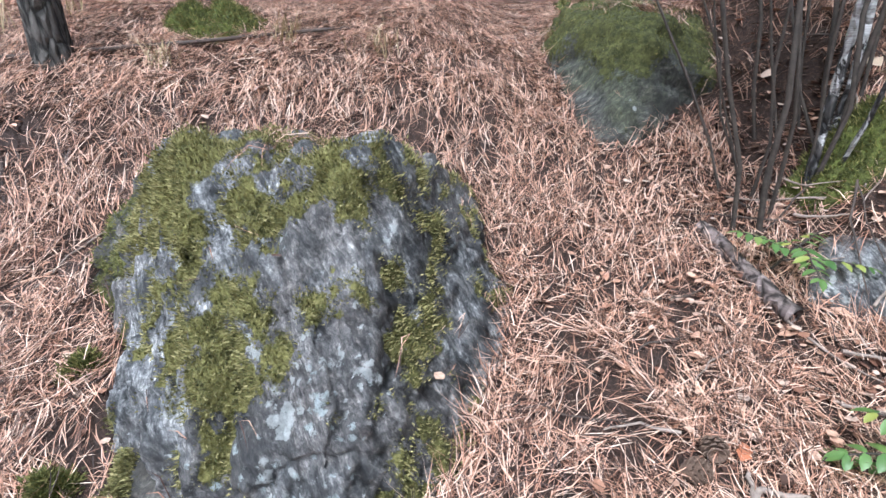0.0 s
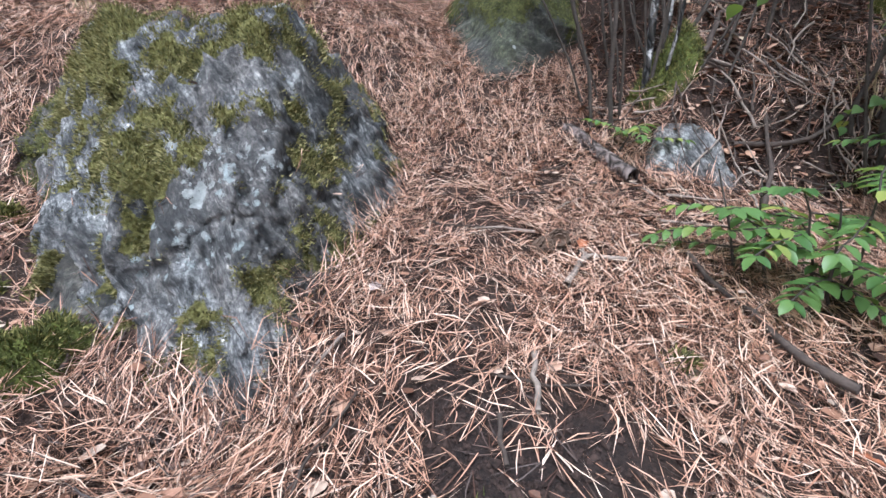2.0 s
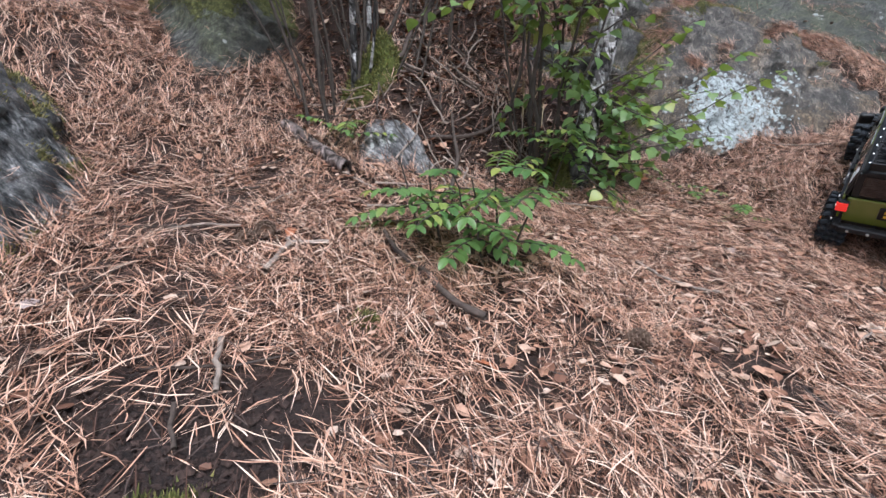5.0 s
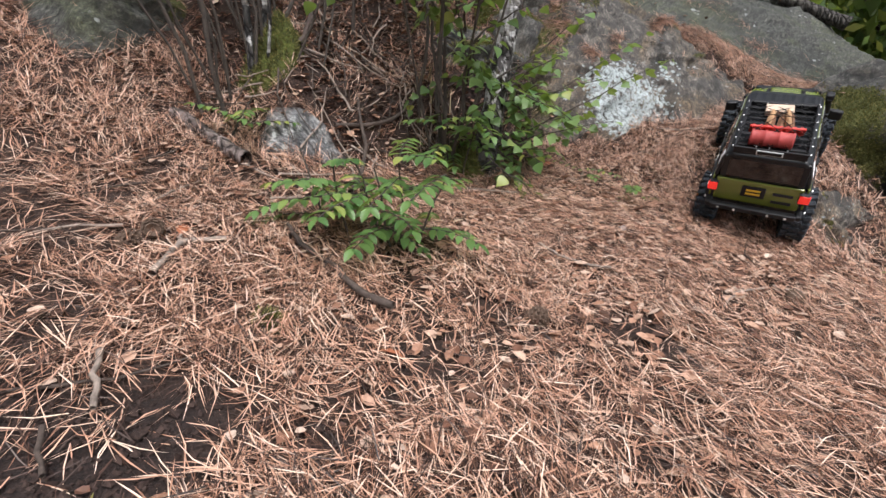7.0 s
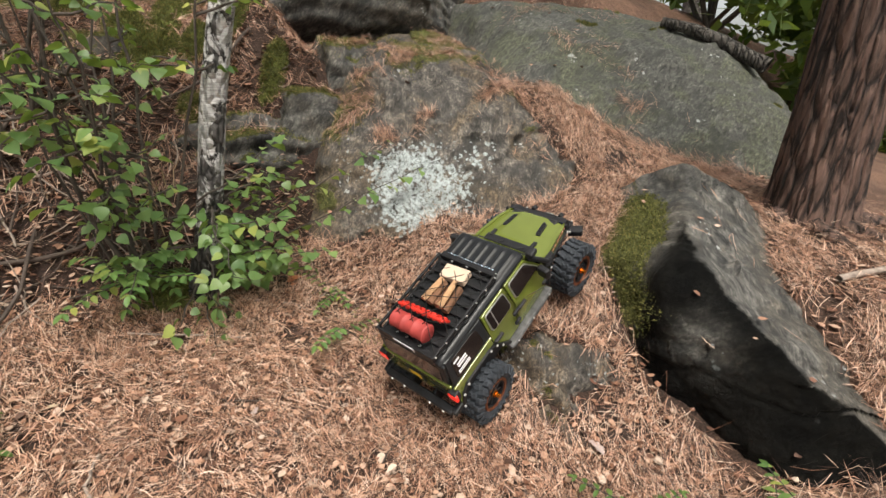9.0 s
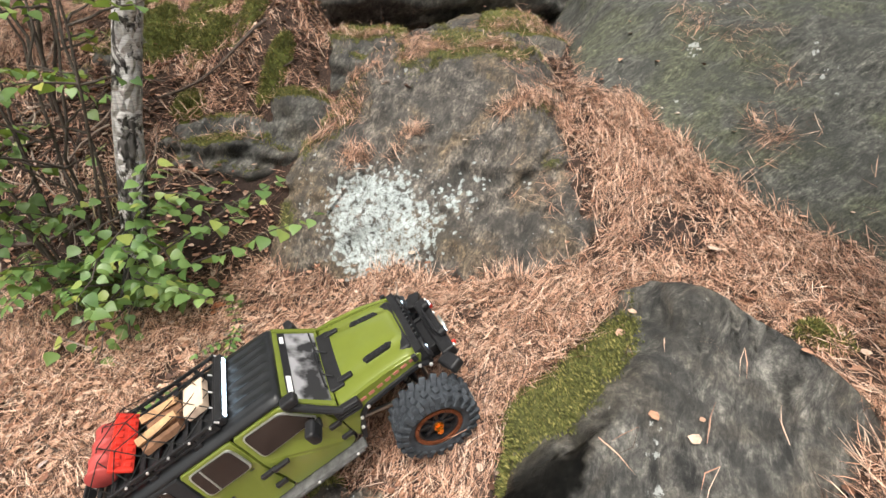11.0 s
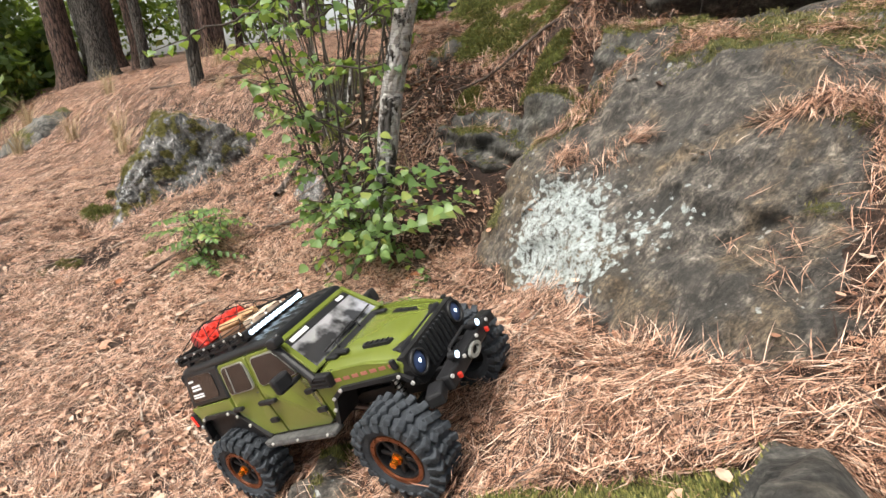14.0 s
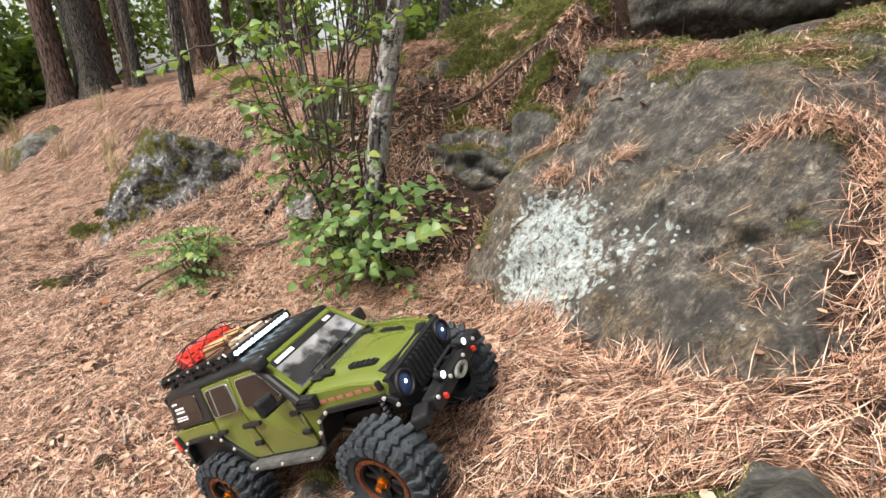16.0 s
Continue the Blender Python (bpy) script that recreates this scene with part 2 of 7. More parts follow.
M_ROCK_C = rock_material("dark_slate_rock", (0.025, 0.026, 0.026), (0.115, 0.112, 0.105), (0.22, 0.215, 0.20), 0.2, (10, 50, 30), (0.13, 0.115, 0.095), ((0.03, 0.036, 0.010), (0.11, 0.116, 0.030), (0.25, 0.24, 0.08)), speck=0.5, seam=0.0, joints=0.0, swirl=0.3, crisp=0.6)
M_ROCK_D = rock_material("grey_slab_rock", (0.042, 0.045, 0.040), (0.092, 0.094, 0.084), (0.15, 0.15, 0.138), 0.1, (60, 20, 40), (0.095, 0.105, 0.065), seam=0.0, joints=0.0, crisp=0.85)
M_NEEDLE = needle_material()
M_DEADLEAF = leaf_litter_material()
M_MOSS = moss_material("moss_tuft", (0.07, 0.070, 0.024), (0.22, 0.205, 0.070), (0.44, 0.39, 0.18))
M_MOSS_BRIGHT = moss_material("bright_moss_tuft", (0.042, 0.052, 0.013), (0.145, 0.152, 0.038), (0.33, 0.295, 0.10))
M_BARK_PINE = bark_material("pine_bark", (0.030, 0.020, 0.017), (0.23, 0.140, 0.110), 46, 0.20)
M_BARK_BIRCH = bark_material("birch_bark", (0.035, 0.032, 0.03), (0.13, 0.12, 0.115), 60, 0.5, 0.95)
M_BARK_GREY = bark_material("grey_bark", (0.04, 0.036, 0.03), (0.15, 0.135, 0.12), 60, 0.3)
M_STEM = plain("brown_stem", (0.062, 0.050, 0.041), 0.85, 0, 0.4, 80, 0.5)
M_TWIG = plain("dead_twig", (0.30, 0.24, 0.20), 0.85, 0, 0.4, 90, 0.5)
M_DARKTWIG = plain("dark_twig", (0.075, 0.055, 0.045), 0.85, 0, 0.4, 90, 0.5)
M_LEAF_BIRCH = leaf_material("birch_leaf", (0.075, 0.155, 0.05), (0.19, 0.30, 0.10))
M_LEAF_BIRCH_I = leaf_material("birch_leaf_mass", (0.075, 0.155, 0.05), (0.19, 0.30, 0.10), True)
M_LEAF_ROWAN = leaf_material("rowan_leaf", (0.055, 0.135, 0.04), (0.15, 0.27, 0.08))
M_LEAF_FAR = leaf_material("far_leaf", (0.035, 0.075, 0.022), (0.13, 0.20, 0.05), True)
M_GRASS_DRY = moss_material("dry_grass_blade", (0.25, 0.19, 0.10), (0.42, 0.33, 0.19), (0.55, 0.46, 0.30))


# ---- building helpers ----
def mesh_from(name, verts, faces, material=None, smooth=True):
    me = bpy.data.meshes.new(name)
    verts, faces = np.asarray(verts, dtype=np.float32), np.asarray(faces, dtype=np.int32)
    me.vertices.add(len(verts))
    me.vertices.foreach_set("co", verts.ravel())
    k = faces.shape[1]
    me.loops.add(faces.size)
    me.loops.foreach_set("vertex_index", faces.ravel())
    me.polygons.add(len(faces))
    me.polygons.foreach_set("loop_start", np.arange(0, faces.size, k, dtype=np.int32))
    me.polygons.foreach_set("loop_total", np.full(len(faces), k, dtype=np.int32))
    me.polygons.foreach_set("use_smooth", np.full(len(faces), smooth, dtype=bool))
    me.update(calc_edges=True)
    if material:
        me.materials.append(material)
    return me


def paint(me, name, values):
    a = me.attributes.new(name, "FLOAT", "POINT")
    a.data.foreach_set("value", np.clip(values, 0, 1).astype(np.float32))


def part(name, bm, material, parent=None, label="", smooth=False):
    """Links a bmesh as one mesh object, under a thing where one is given."""
    me = bpy.data.meshes.new(name)
    bmesh.ops.recalc_face_normals(bm, faces=bm.faces)
    bm.to_mesh(me)
    bm.free()
    if smooth:
        me.polygons.foreach_set("use_smooth", np.ones(len(me.polygons), dtype=bool))
    me.materials.append(material)
    ob = new(name, me)
    if parent:
        ob.parent = parent
    return tagged(ob, label)


def sub(name, me, parent, label=""):
    ob = new(name, me)
    ob.parent = parent
    return tagged(ob, label)


# ---- the lie of the land ----
def spot(x, y, cx, cy, rx, ry, turn=0.0):
    c, s = math.cos(radians(turn)), math.sin(radians(turn))
    u, v = (x - cx) * c + (y - cy) * s, -(x - cx) * s + (y - cy) * c
    return np.exp(-((u / rx) ** 2 + (v / ry) ** 2))


def land(x, y):
    x, y = np.asarray(x, dtype=float), np.asarray(y, dtype=float)
    z = 0.25 * (y - 0.07) + 0.16 * softplus(-0.35 - y, 0.1)
    z = z + 0.42 * softplus(y - 0.62, 0.05) - 0.40 * softplus(y - 1.15, 0.15) - 0.2 * softplus(y - 7, 1.0)
    climb = 0.5 * softplus(x - 1.36, 0.03)
    z = z + climb - 0.5 * softplus(x - 1.97, 0.05) - 0.10 * softplus(x - 3.5, 0.3)
    z = z - 0.055 * spot(x, y, -0.27, 0.24, 0.22, 0.17) + 0.13 * sstep(1.15, 1.6, x) * sstep(0.62, 0.95, y) * sstep(3.4, 2.6, x) + 0.10 * spot(x, y, 2.15, 0.5, 0.2, 0.3)
    z = z - 0.07 * spot(x, y, 1.58, -0.27, 0.2, 0.13) - 0.13 * spot(x, y, 1.62, -0.52, 0.22, 0.2) - 0.06 * spot(x, y, -0.12, 0.16, 0.10, 0.07)
    z = z - 0.062 * spot(x, y, 1.86, 0.21, 0.14, 0.12) - 0.03 * spot(x, y, 1.52, 0.36, 0.08, 0.08) - 0.03 * spot(x, y, 1.67, 0.28, 0.10, 0.07) - 0.035 * spot(x, y, 1.99, 0.19, 0.08, 0.07)
    # the steep leafy bank behind the birch, and the shoulder of the slope behind the first boulder
    yb = y - 0.05 * sstep(0.95, 0.62, x)
    z = z + (0.13 * sstep(0.54, 0.66, yb) + 0.115 * sstep(0.66, 0.95, yb) - 0.05 * sstep(1.1, 1.4, y)) * sstep(0.52, 0.68, x) * (0.95 + 0.25 * sstep(0.85, 1.2, x))
    z = z + 0.075 * sstep(0.72, 1.0, y) * sstep(0.25, -0.1, x) * sstep(-3.0, -1.2, x)
    # bare rock comes through above the lichen boulder
    shelf = 0.49 + 0.40 * (y - 0.55) - 0.36 * softplus(y - 0.88, 0.05)
    z = z - softplus(z - shelf, 0.015) * sstep(1.42, 1.56, x) * sstep(3.0, 2.6, x) * sstep(0.45, 0.62, y) * sstep(1.75, 1.4, y)
    z = z - 0.03 * spot(x, y, 1.0, 0.35, 0.35, 0.25) - 0.05 * softplus(-1.2 - x, 0.2) * sstep(1.2, 0.2, y)
    z = z - (0.10 * softplus(y - 1.5, 0.2) + 0.05 * softplus(-1.0 - x, 0.3)) * sstep(1.0, 0.0, x)
    p = np.stack([x, y, np.zeros_like(x)], -1).reshape(-1, 3)
    z = z + (0.010 * fbm(p * 6, 3, 3) + 0.022 * fbm(p * 2.2, 2, 9)).reshape(z.shape) * sstep(6, 3, np.hypot(x - 0.8, y))
    far = np.hypot(x - 0.8, y - 0.3)
    z = z + 0.6 * fbm(p * 0.12, 3, 5).reshape(z.shape) * sstep(6, 20, far)
    return z


def soil_mask(x, y):
    p = np.stack([x, y, np.zeros_like(x)], -1).reshape(-1, 3)
    n = fbm(p * 9, 4, 21).reshape(np.shape(x))
    m = 1.1 * spot(x, y, 0.15, 0.03, 0.13, 0.09, 20) + 0.6 * spot(x, y, 0.13, 0.20, 0.05, 0.10) + 0.4 * spot(x, y, 0.42, 0.07, 0.09, 0.05)
    m = m + 0.8 * spot(x, y, -0.86, 0.82, 0.10, 0.10) + 0.50 * spot(x, y, 0.80, 0.70, 0.26, 0.14) + 0.95 * spot(x, y, 1.25, 0.62, 0.13, 0.06) + 0.9 * spot(x, y, 2.16, 0.12, 0.12, 0.05, 20)
    m = m + 0.25 * spot(x, y, 0.45, -0.10, 0.16, 0.07)
    return np.clip(sstep(0.25, 0.95, m + 0.6 * n), 0, 1)


def axis_steps(lo, hi, step, reach, growth=1.22):
    mid = list(np.arange(lo, hi + step / 2, step))
    left, right, s = [], [], step
    a, b = lo, mid[-1]
    while b - hi < reach:
        s *= growth
        a, b = a - s, b + s
        left.append(a)
        right.append(b)
    return np.array(left[::-1] + mid + right)


gx, gy = axis_steps(-1.3, 3.1, 0.016, 300), axis_steps(-0.95, 1.7, 0.016, 300)
X, Y = np.meshgrid(gx, gy)
Z = land(X, Y)
nx, ny = len(gx), len(gy)
q = np.arange(nx * ny).reshape(ny, nx)
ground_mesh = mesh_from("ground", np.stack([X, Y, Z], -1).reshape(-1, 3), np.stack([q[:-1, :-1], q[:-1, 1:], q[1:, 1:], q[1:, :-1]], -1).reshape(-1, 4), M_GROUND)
paint(ground_mesh, "soil", soil_mask(X, Y).ravel())
gm = 0.9 * spot(X, Y, 0.06, -0.06, 0.05, 0.035, 15) + 0.8 * spot(X, Y, 0.35, 0.16, 0.03, 0.02) + 0.7 * spot(X, Y, -0.22, 0.80, 0.03, 0.02)
paint(ground_mesh, "moss", gm.ravel() * (0.6 + 0.6 * fbm(np.stack([X, Y, Z], -1).reshape(-1, 3) * 30, 3, 4)))
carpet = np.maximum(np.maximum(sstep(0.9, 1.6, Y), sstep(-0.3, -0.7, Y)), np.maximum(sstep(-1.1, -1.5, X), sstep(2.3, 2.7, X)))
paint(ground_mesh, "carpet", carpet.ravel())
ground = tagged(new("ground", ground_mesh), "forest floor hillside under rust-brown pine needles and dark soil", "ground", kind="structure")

# ---- boulders ----
ROCKS = []


def rock(name, label, centre, planes, material, seed, level=5, power=10, lump=0.03, grain=0.012, band=(0.5, 0.3, 0.8), moss=None, crust=None, darkened=None, chips=90, chip=0.07, category="boulder", cracks=()):
    """A boulder bounded by planes (azimuth, elevation, point on it), its edges worn and its faces broken into ledges."""
    bm = bmesh.new()
    bmesh.ops.create_icosphere(bm, subdivisions=level, radius=1)
    d = np.array([v.co[:] for v in bm.verts])
    tri = np.array([[v.index for v in fc.verts] for fc in bm.faces])
    bm.free()
    d /= np.linalg.norm(d, axis=1)[:, None]
    c = np.array(centre)
    inv = np.zeros(len(d))
    for az, el, pt in list(planes) + [(0, -90, (c[0], c[1], c[2] - 0.35))]:
        n = np.array([math.cos(radians(el)) * math.cos(radians(az)), math.cos(radians(el)) * math.sin(radians(az)), math.sin(radians(el))])
        h = max(0.02, float(n @ (np.array(pt) - c)))
        inv += np.clip(d @ n, 1e-6, None) ** power / h**power
    r = inv ** (-1 / power)
    p = c + d * r[:, None]
    bd = np.array(band) / np.linalg.norm(band)
    warp = p + 0.05 * np.stack([fbm(p * 5, 3, seed + k) for k in (1, 2, 3)], -1)
    s = warp @ bd
    ledge = np.abs((s * 17) % 1 - 0.5) * 2
    ridged = 1 - np.abs(fbm(warp * np.array([7, 7, 7]), 4, seed + 8))
    off = lump * 1.6 * fbm(p * 4.5, 4, seed) + grain * (ledge - 0.5) * 1.2 + lump * 0.7 * (ridged - 0.8) + grain * 0.8 * fbm(p * 42, 3, seed + 5)
    cell = np.floor(s * 9 + 0.6 * fbm(p * 6, 2, seed + 12))
    off += grain * 1.5 * (((cell * 0.754877) % 1) - 0.5)
    p = p + d * off[:, None]
    # frost has split flat chips from the faces
    r2 = np.random.default_rng(seed)
    me = mesh_from("tmp", p, tri)
    nr = np.zeros(len(p) * 3, dtype=np.float32)
    me.vertices.foreach_get("normal", nr)
    nr = nr.reshape(-1, 3).astype(float)
    bpy.data.meshes.remove(me)
    whole = p.copy()
    for k in range(chips):
        i = r2.integers(0, len(p))
        n = nr[i] + r2.normal(0, 0.32, 3)
        n /= np.linalg.norm(n)
        rad = chip * r2.uniform(0.5, 1.6)
        q0 = p[i] - n * rad * r2.uniform(0.06, 0.2)
        dist = (p - q0) @ n
        close = np.linalg.norm(p - p[i], axis=1) < rad
        cut = close & (dist > 0)
        p[cut] -= n * dist[cut][:, None] * 0.92
    lost = p - whole
    deep = np.linalg.norm(lost, axis=1)
    p = whole + lost * (np.minimum(1, chip * 0.22 / np.maximum(deep, 1e-6)))[:, None] + d * chip * 0.09
    p = p + d * (grain * 0.35 * fbm(p * 60, 3, seed + 9))[:, None]
    for line in cracks:
        # an open crack: the rock falls back along the line and stands a little proud above it
        q1 = p + 0.008 * np.stack([fbm(p * 28, 3, seed + 60 + k) for k in (1, 2, 3)], -1)
        near_line = np.full(len(p), 9.0)
        for a, b in zip(line, line[1:]):
            a, b = np.array(a), np.array(b)
            f = np.clip((q1 - a) @ (b - a) / ((b - a) @ (b - a)), 0, 1)
            near_line = np.minimum(near_line, np.linalg.norm(q1 - a - f[:, None] * (b - a), axis=1))
        p = p - d * (0.022 * np.exp(-((near_line / 0.011) ** 2)))[:, None]
    me = mesh_from(name, p, tri, material)
    nrm = np.zeros(len(p) * 3, dtype=np.float32)
    me.vertices.foreach_get("normal", nrm)
    nrm = nrm.reshape(-1, 3)
    fields = {}
    for key, fn in (("moss", moss), ("crust", crust), ("darkened", darkened)):
        fields[key] = np.clip(fn(p, nrm), 0, 1) if fn else np.zeros(len(p))
        paint(me, key, fields[key])
    ob = tagged(new(name, me), label, category)
    ROCKS.append((ob, p, tri, nrm, fields["moss"]))
    return ob


def ball(p, c, r):
    return np.exp(-(np.linalg.norm(p - np.array(c), axis=1) / r) ** 2)


TWIST = np.array(Matrix.Rotation(0.7, 3, Vector((1, 2, 3))))
MOSS_A = ((-0.254, 0.562, 0.376, 0.073), (-0.13, 0.51, 0.375, 0.047), (-0.32, 0.544, 0.352, 0.063), (-0.366, 0.569, 0.299, 0.045), (-0.439, 0.628, 0.272, 0.062), (-0.206, 0.496, 0.321, 0.050), (-0.283, 0.49, 0.286, 0.029),
          (-0.218, 0.408, 0.202, 0.052), (-0.142, 0.392, 0.232, 0.031), (-0.099, 0.486, 0.332, 0.031), (-0.06, 0.542, 0.352, 0.029), (-0.07, 0.464, 0.265, 0.034), (-0.055, 0.432, 0.196, 0.037), (-0.031, 0.383, 0.142, 0.031),
          (-0.056, 0.332, 0.089, 0.022), (-0.092, 0.341, 0.156, 0.016), (-0.081, 0.283, 0.065, 0.024), (-0.103, 0.264, 0.042, 0.017), (-0.147, 0.276, 0.05, 0.016), (-0.23, 0.343, 0.129, 0.02))
CRUST_A = ((-0.119, 0.329, 0.173, 0.05), (-0.16, 0.327, 0.128, 0.045), (-0.149, 0.315, 0.084, 0.037), (-0.197, 0.327, 0.093, 0.039), (-0.245, 0.329, 0.114, 0.022), (-0.087, 0.37, 0.208, 0.03), (-0.203, 0.31, 0.045, 0.028), (-0.107, 0.309, 0.114, 0.028), (-0.152, 0.453, 0.294, 0.026))


def patches(p, sites, seed):
    """Ragged patches round the given centres."""
    w = p + 0.05 * np.stack([fbm((p @ TWIST) * 15, 4, seed + k) for k in (1, 2, 3)], -1)
    return functools.reduce(np.maximum, [ball(w, c[:3], 1.15 * c[3]) for c in sites])


def moss_a(p, n):
    low = sstep(0.02, -0.04, p[:, 2] - land(p[:, 0], p[:, 1])) * 0.3
    band = sstep(0.10, 0.35, n[:, 0]) * sstep(0.25, -0.05, n[:, 0] - 0.55) * 0.16
    return 0.70 * patches(p, MOSS_A, 31) + 0.17 + band + low + 0.9 * fbm((p @ TWIST) * 15, 4, 31) + 0.9 * fbm((p @ TWIST) * 40, 3, 33) - 0.3 * patches(p, CRUST_A, 35)


def crust_a(p, n):
    return 0.50 * patches(p, CRUST_A, 35) - 0.06 + 0.3 * fbm(p * 8, 3, 36)


def moss_b(p, n):
    f = fbm(p * 8, 4, 41)
    return sstep(0.48, 0.56, p[:, 2]) * (0.12 + 1.1 * f) + ball(p, (1.98, 0.78, 0.61), 0.09) * 0.7 + ball(p, (1.56, 0.61, 0.51), 0.07) * 0.7 + ball(p, (1.47, 0.66, 0.48), 0.06) * 0.8 + ball(p, (1.40, 0.52, 0.25), 0.05) * 0.6 + ball(p, (1.72, 0.85, 0.63), 0.06) * 0.6 + ball(p, (2.0, 0.44, 0.5), 0.04) * 0.6 + ball(p, (1.36, 0.56, 0.25), 0.07) * 0.5 + ball(p, (1.45, 0.62, 0.5), 0.14) * (0.5 + 0.6 * f) + ball(p, (1.98, 0.33, 0.42), 0.03) * 0.9 + 0.1 * f


def crust_b(p, n):
    f = fbm(p * 11, 4, 44)
    return ball(p, (1.565, 0.37, 0.23), 0.12) * 0.40 + ball(p, (1.62, 0.40, 0.29), 0.13) * 0.42 + ball(p, (1.53, 0.41, 0.24), 0.07) * 0.28 + ball(p, (1.58, 0.33, 0.16), 0.08) * 0.42 + ball(p, (1.69, 0.37, 0.28), 0.15) * 0.42 + ball(p, (1.80, 0.33, 0.355), 0.04) * 0.62 + ball(p, (1.80, 0.35, 0.41), 0.05) * 0.45 + ball(p, (1.66, 0.33, 0.20), 0.07) * 0.5 + ball(p, (1.61, 0.43, 0.31), 0.07) * 0.5 + ball(p, (1.54, 0.46, 0.31), 0.08) * 0.40 + 0.18 * f - 0.06


def moss_c(p, n):
    f = fbm(p * 9, 4, 51)
    return ball(p, (1.77, -0.13, 0.21), 0.085) * 1.0 + ball(p, (1.86, -0.12, 0.24), 0.08) * 0.9 + ball(p, (1.93, -0.07, 0.27), 0.05) * 0.7 + ball(p, (1.68, -0.46, 0.10), 0.03) * 0.8 + ball(p, (1.70, -0.19, 0.10), 0.08) * 0.8 + ball(p, (1.84, -0.03, 0.2), 0.08) * 0.9 + 0.45 * f - 0.05


def moss_top(amount, seed, level=0.3):
    return lambda p, n: amount * sstep(level, 0.85, n[:, 2]) + (0.25 + 0.5 * sstep(-0.1, 0.6, n[:, 2])) * fbm((p @ TWIST) * 10, 4, seed) - 0.05 - 0.2 * sstep(0.35, 0.0, n[:, 2])


# the right-facing flank is coloured darker, with a ragged edge
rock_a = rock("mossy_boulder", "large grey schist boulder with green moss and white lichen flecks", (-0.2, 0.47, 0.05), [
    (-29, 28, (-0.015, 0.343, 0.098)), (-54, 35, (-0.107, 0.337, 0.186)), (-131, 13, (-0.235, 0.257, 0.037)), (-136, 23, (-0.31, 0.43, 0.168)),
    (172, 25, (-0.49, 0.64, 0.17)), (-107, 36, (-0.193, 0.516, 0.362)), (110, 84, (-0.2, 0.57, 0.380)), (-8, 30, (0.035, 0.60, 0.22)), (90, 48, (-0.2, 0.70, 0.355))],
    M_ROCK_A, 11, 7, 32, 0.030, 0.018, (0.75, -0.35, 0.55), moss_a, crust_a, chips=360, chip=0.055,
    darkened=lambda p, n: 0.5 * sstep(0.25, 0.6, n[:, 0]) * sstep(-0.10, -0.03, p[:, 0] + 0.04 * fbm(p * 12, 3, 38)))
rock_b = rock("lichen_boulder", "broad brown-grey rock face with a pale lichen crust", (1.85, 0.80, 0.15), [
    (-126, 16, (1.621, 0.358, 0.196)), (-119, 40, (1.735, 0.366, 0.326)), (-103, 57, (1.88, 0.518, 0.535)), (-95, 73, (1.90, 0.64, 0.612)), (-90, 86, (1.90, 0.86, 0.672)), (150, 48, (1.43, 0.665, 0.475)),
    (165, 22, (1.38, 0.60, 0.22)), (-28, 40, (2.07, 0.19, 0.318)), (0, 30, (2.42, 0.8, 0.5)), (90, 45, (1.8, 1.45, 0.7))],
    M_ROCK_B, 23, 7, 26, 0.014, 0.007, (-0.2, 0.5, 0.8), moss_b, crust_b, chips=200, chip=0.09,
    cracks=[((1.771, 0.24, 0.19), (1.775, 0.272, 0.252), (1.828, 0.316, 0.305), (1.887, 0.319, 0.336), (1.947, 0.334, 0.381), (1.985, 0.346, 0.416)), ((1.56, 0.52, 0.46), (1.628, 0.586, 0.471), (1.693, 0.66, 0.55), (1.794, 0.70, 0.565), (1.923, 0.69, 0.579), (2.05, 0.64, 0.57))])
# left-facing sides go near black, except round the pale patch
rock_c = rock("dark_boulder", "dark angular slate boulder with black left face and moss", (1.93, -0.40, -0.05), [
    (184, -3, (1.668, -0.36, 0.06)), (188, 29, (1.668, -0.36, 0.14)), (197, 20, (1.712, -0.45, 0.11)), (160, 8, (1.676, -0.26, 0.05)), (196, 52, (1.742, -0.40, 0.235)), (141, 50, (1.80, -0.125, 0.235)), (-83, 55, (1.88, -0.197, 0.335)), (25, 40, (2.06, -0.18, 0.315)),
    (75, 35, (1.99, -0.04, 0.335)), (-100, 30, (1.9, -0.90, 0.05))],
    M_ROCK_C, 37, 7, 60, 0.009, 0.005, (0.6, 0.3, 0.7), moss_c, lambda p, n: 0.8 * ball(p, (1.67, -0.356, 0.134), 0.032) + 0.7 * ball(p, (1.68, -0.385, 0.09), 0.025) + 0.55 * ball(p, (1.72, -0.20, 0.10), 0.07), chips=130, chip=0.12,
    darkened=lambda p, n: sstep(-0.15, -0.40, n[:, 0]) * sstep(-0.19, -0.25, p[:, 1]) * (1 - ball(p, (1.672, -0.36, 0.13), 0.045)))
rock("mossy_stone", "low mossy stone against the large boulder", (-0.30, 0.385, 0.02), [
    (-120, 25, (-0.32, 0.34, 0.06)), (-60, 35, (-0.27, 0.35, 0.07)), (-90, 78, (-0.30, 0.38, 0.105)), (180, 30, (-0.355, 0.39, 0.06)), (10, 30, (-0.24, 0.40, 0.07)), (90, 30, (-0.30, 0.47, 0.08))],
    M_ROCK_C, 109, 5, 14, 0.02, 0.01, moss=lambda p, n: 0.20 + 0.6 * fbm(p * 14, 4, 110), chips=60, chip=0.04, category="stone")
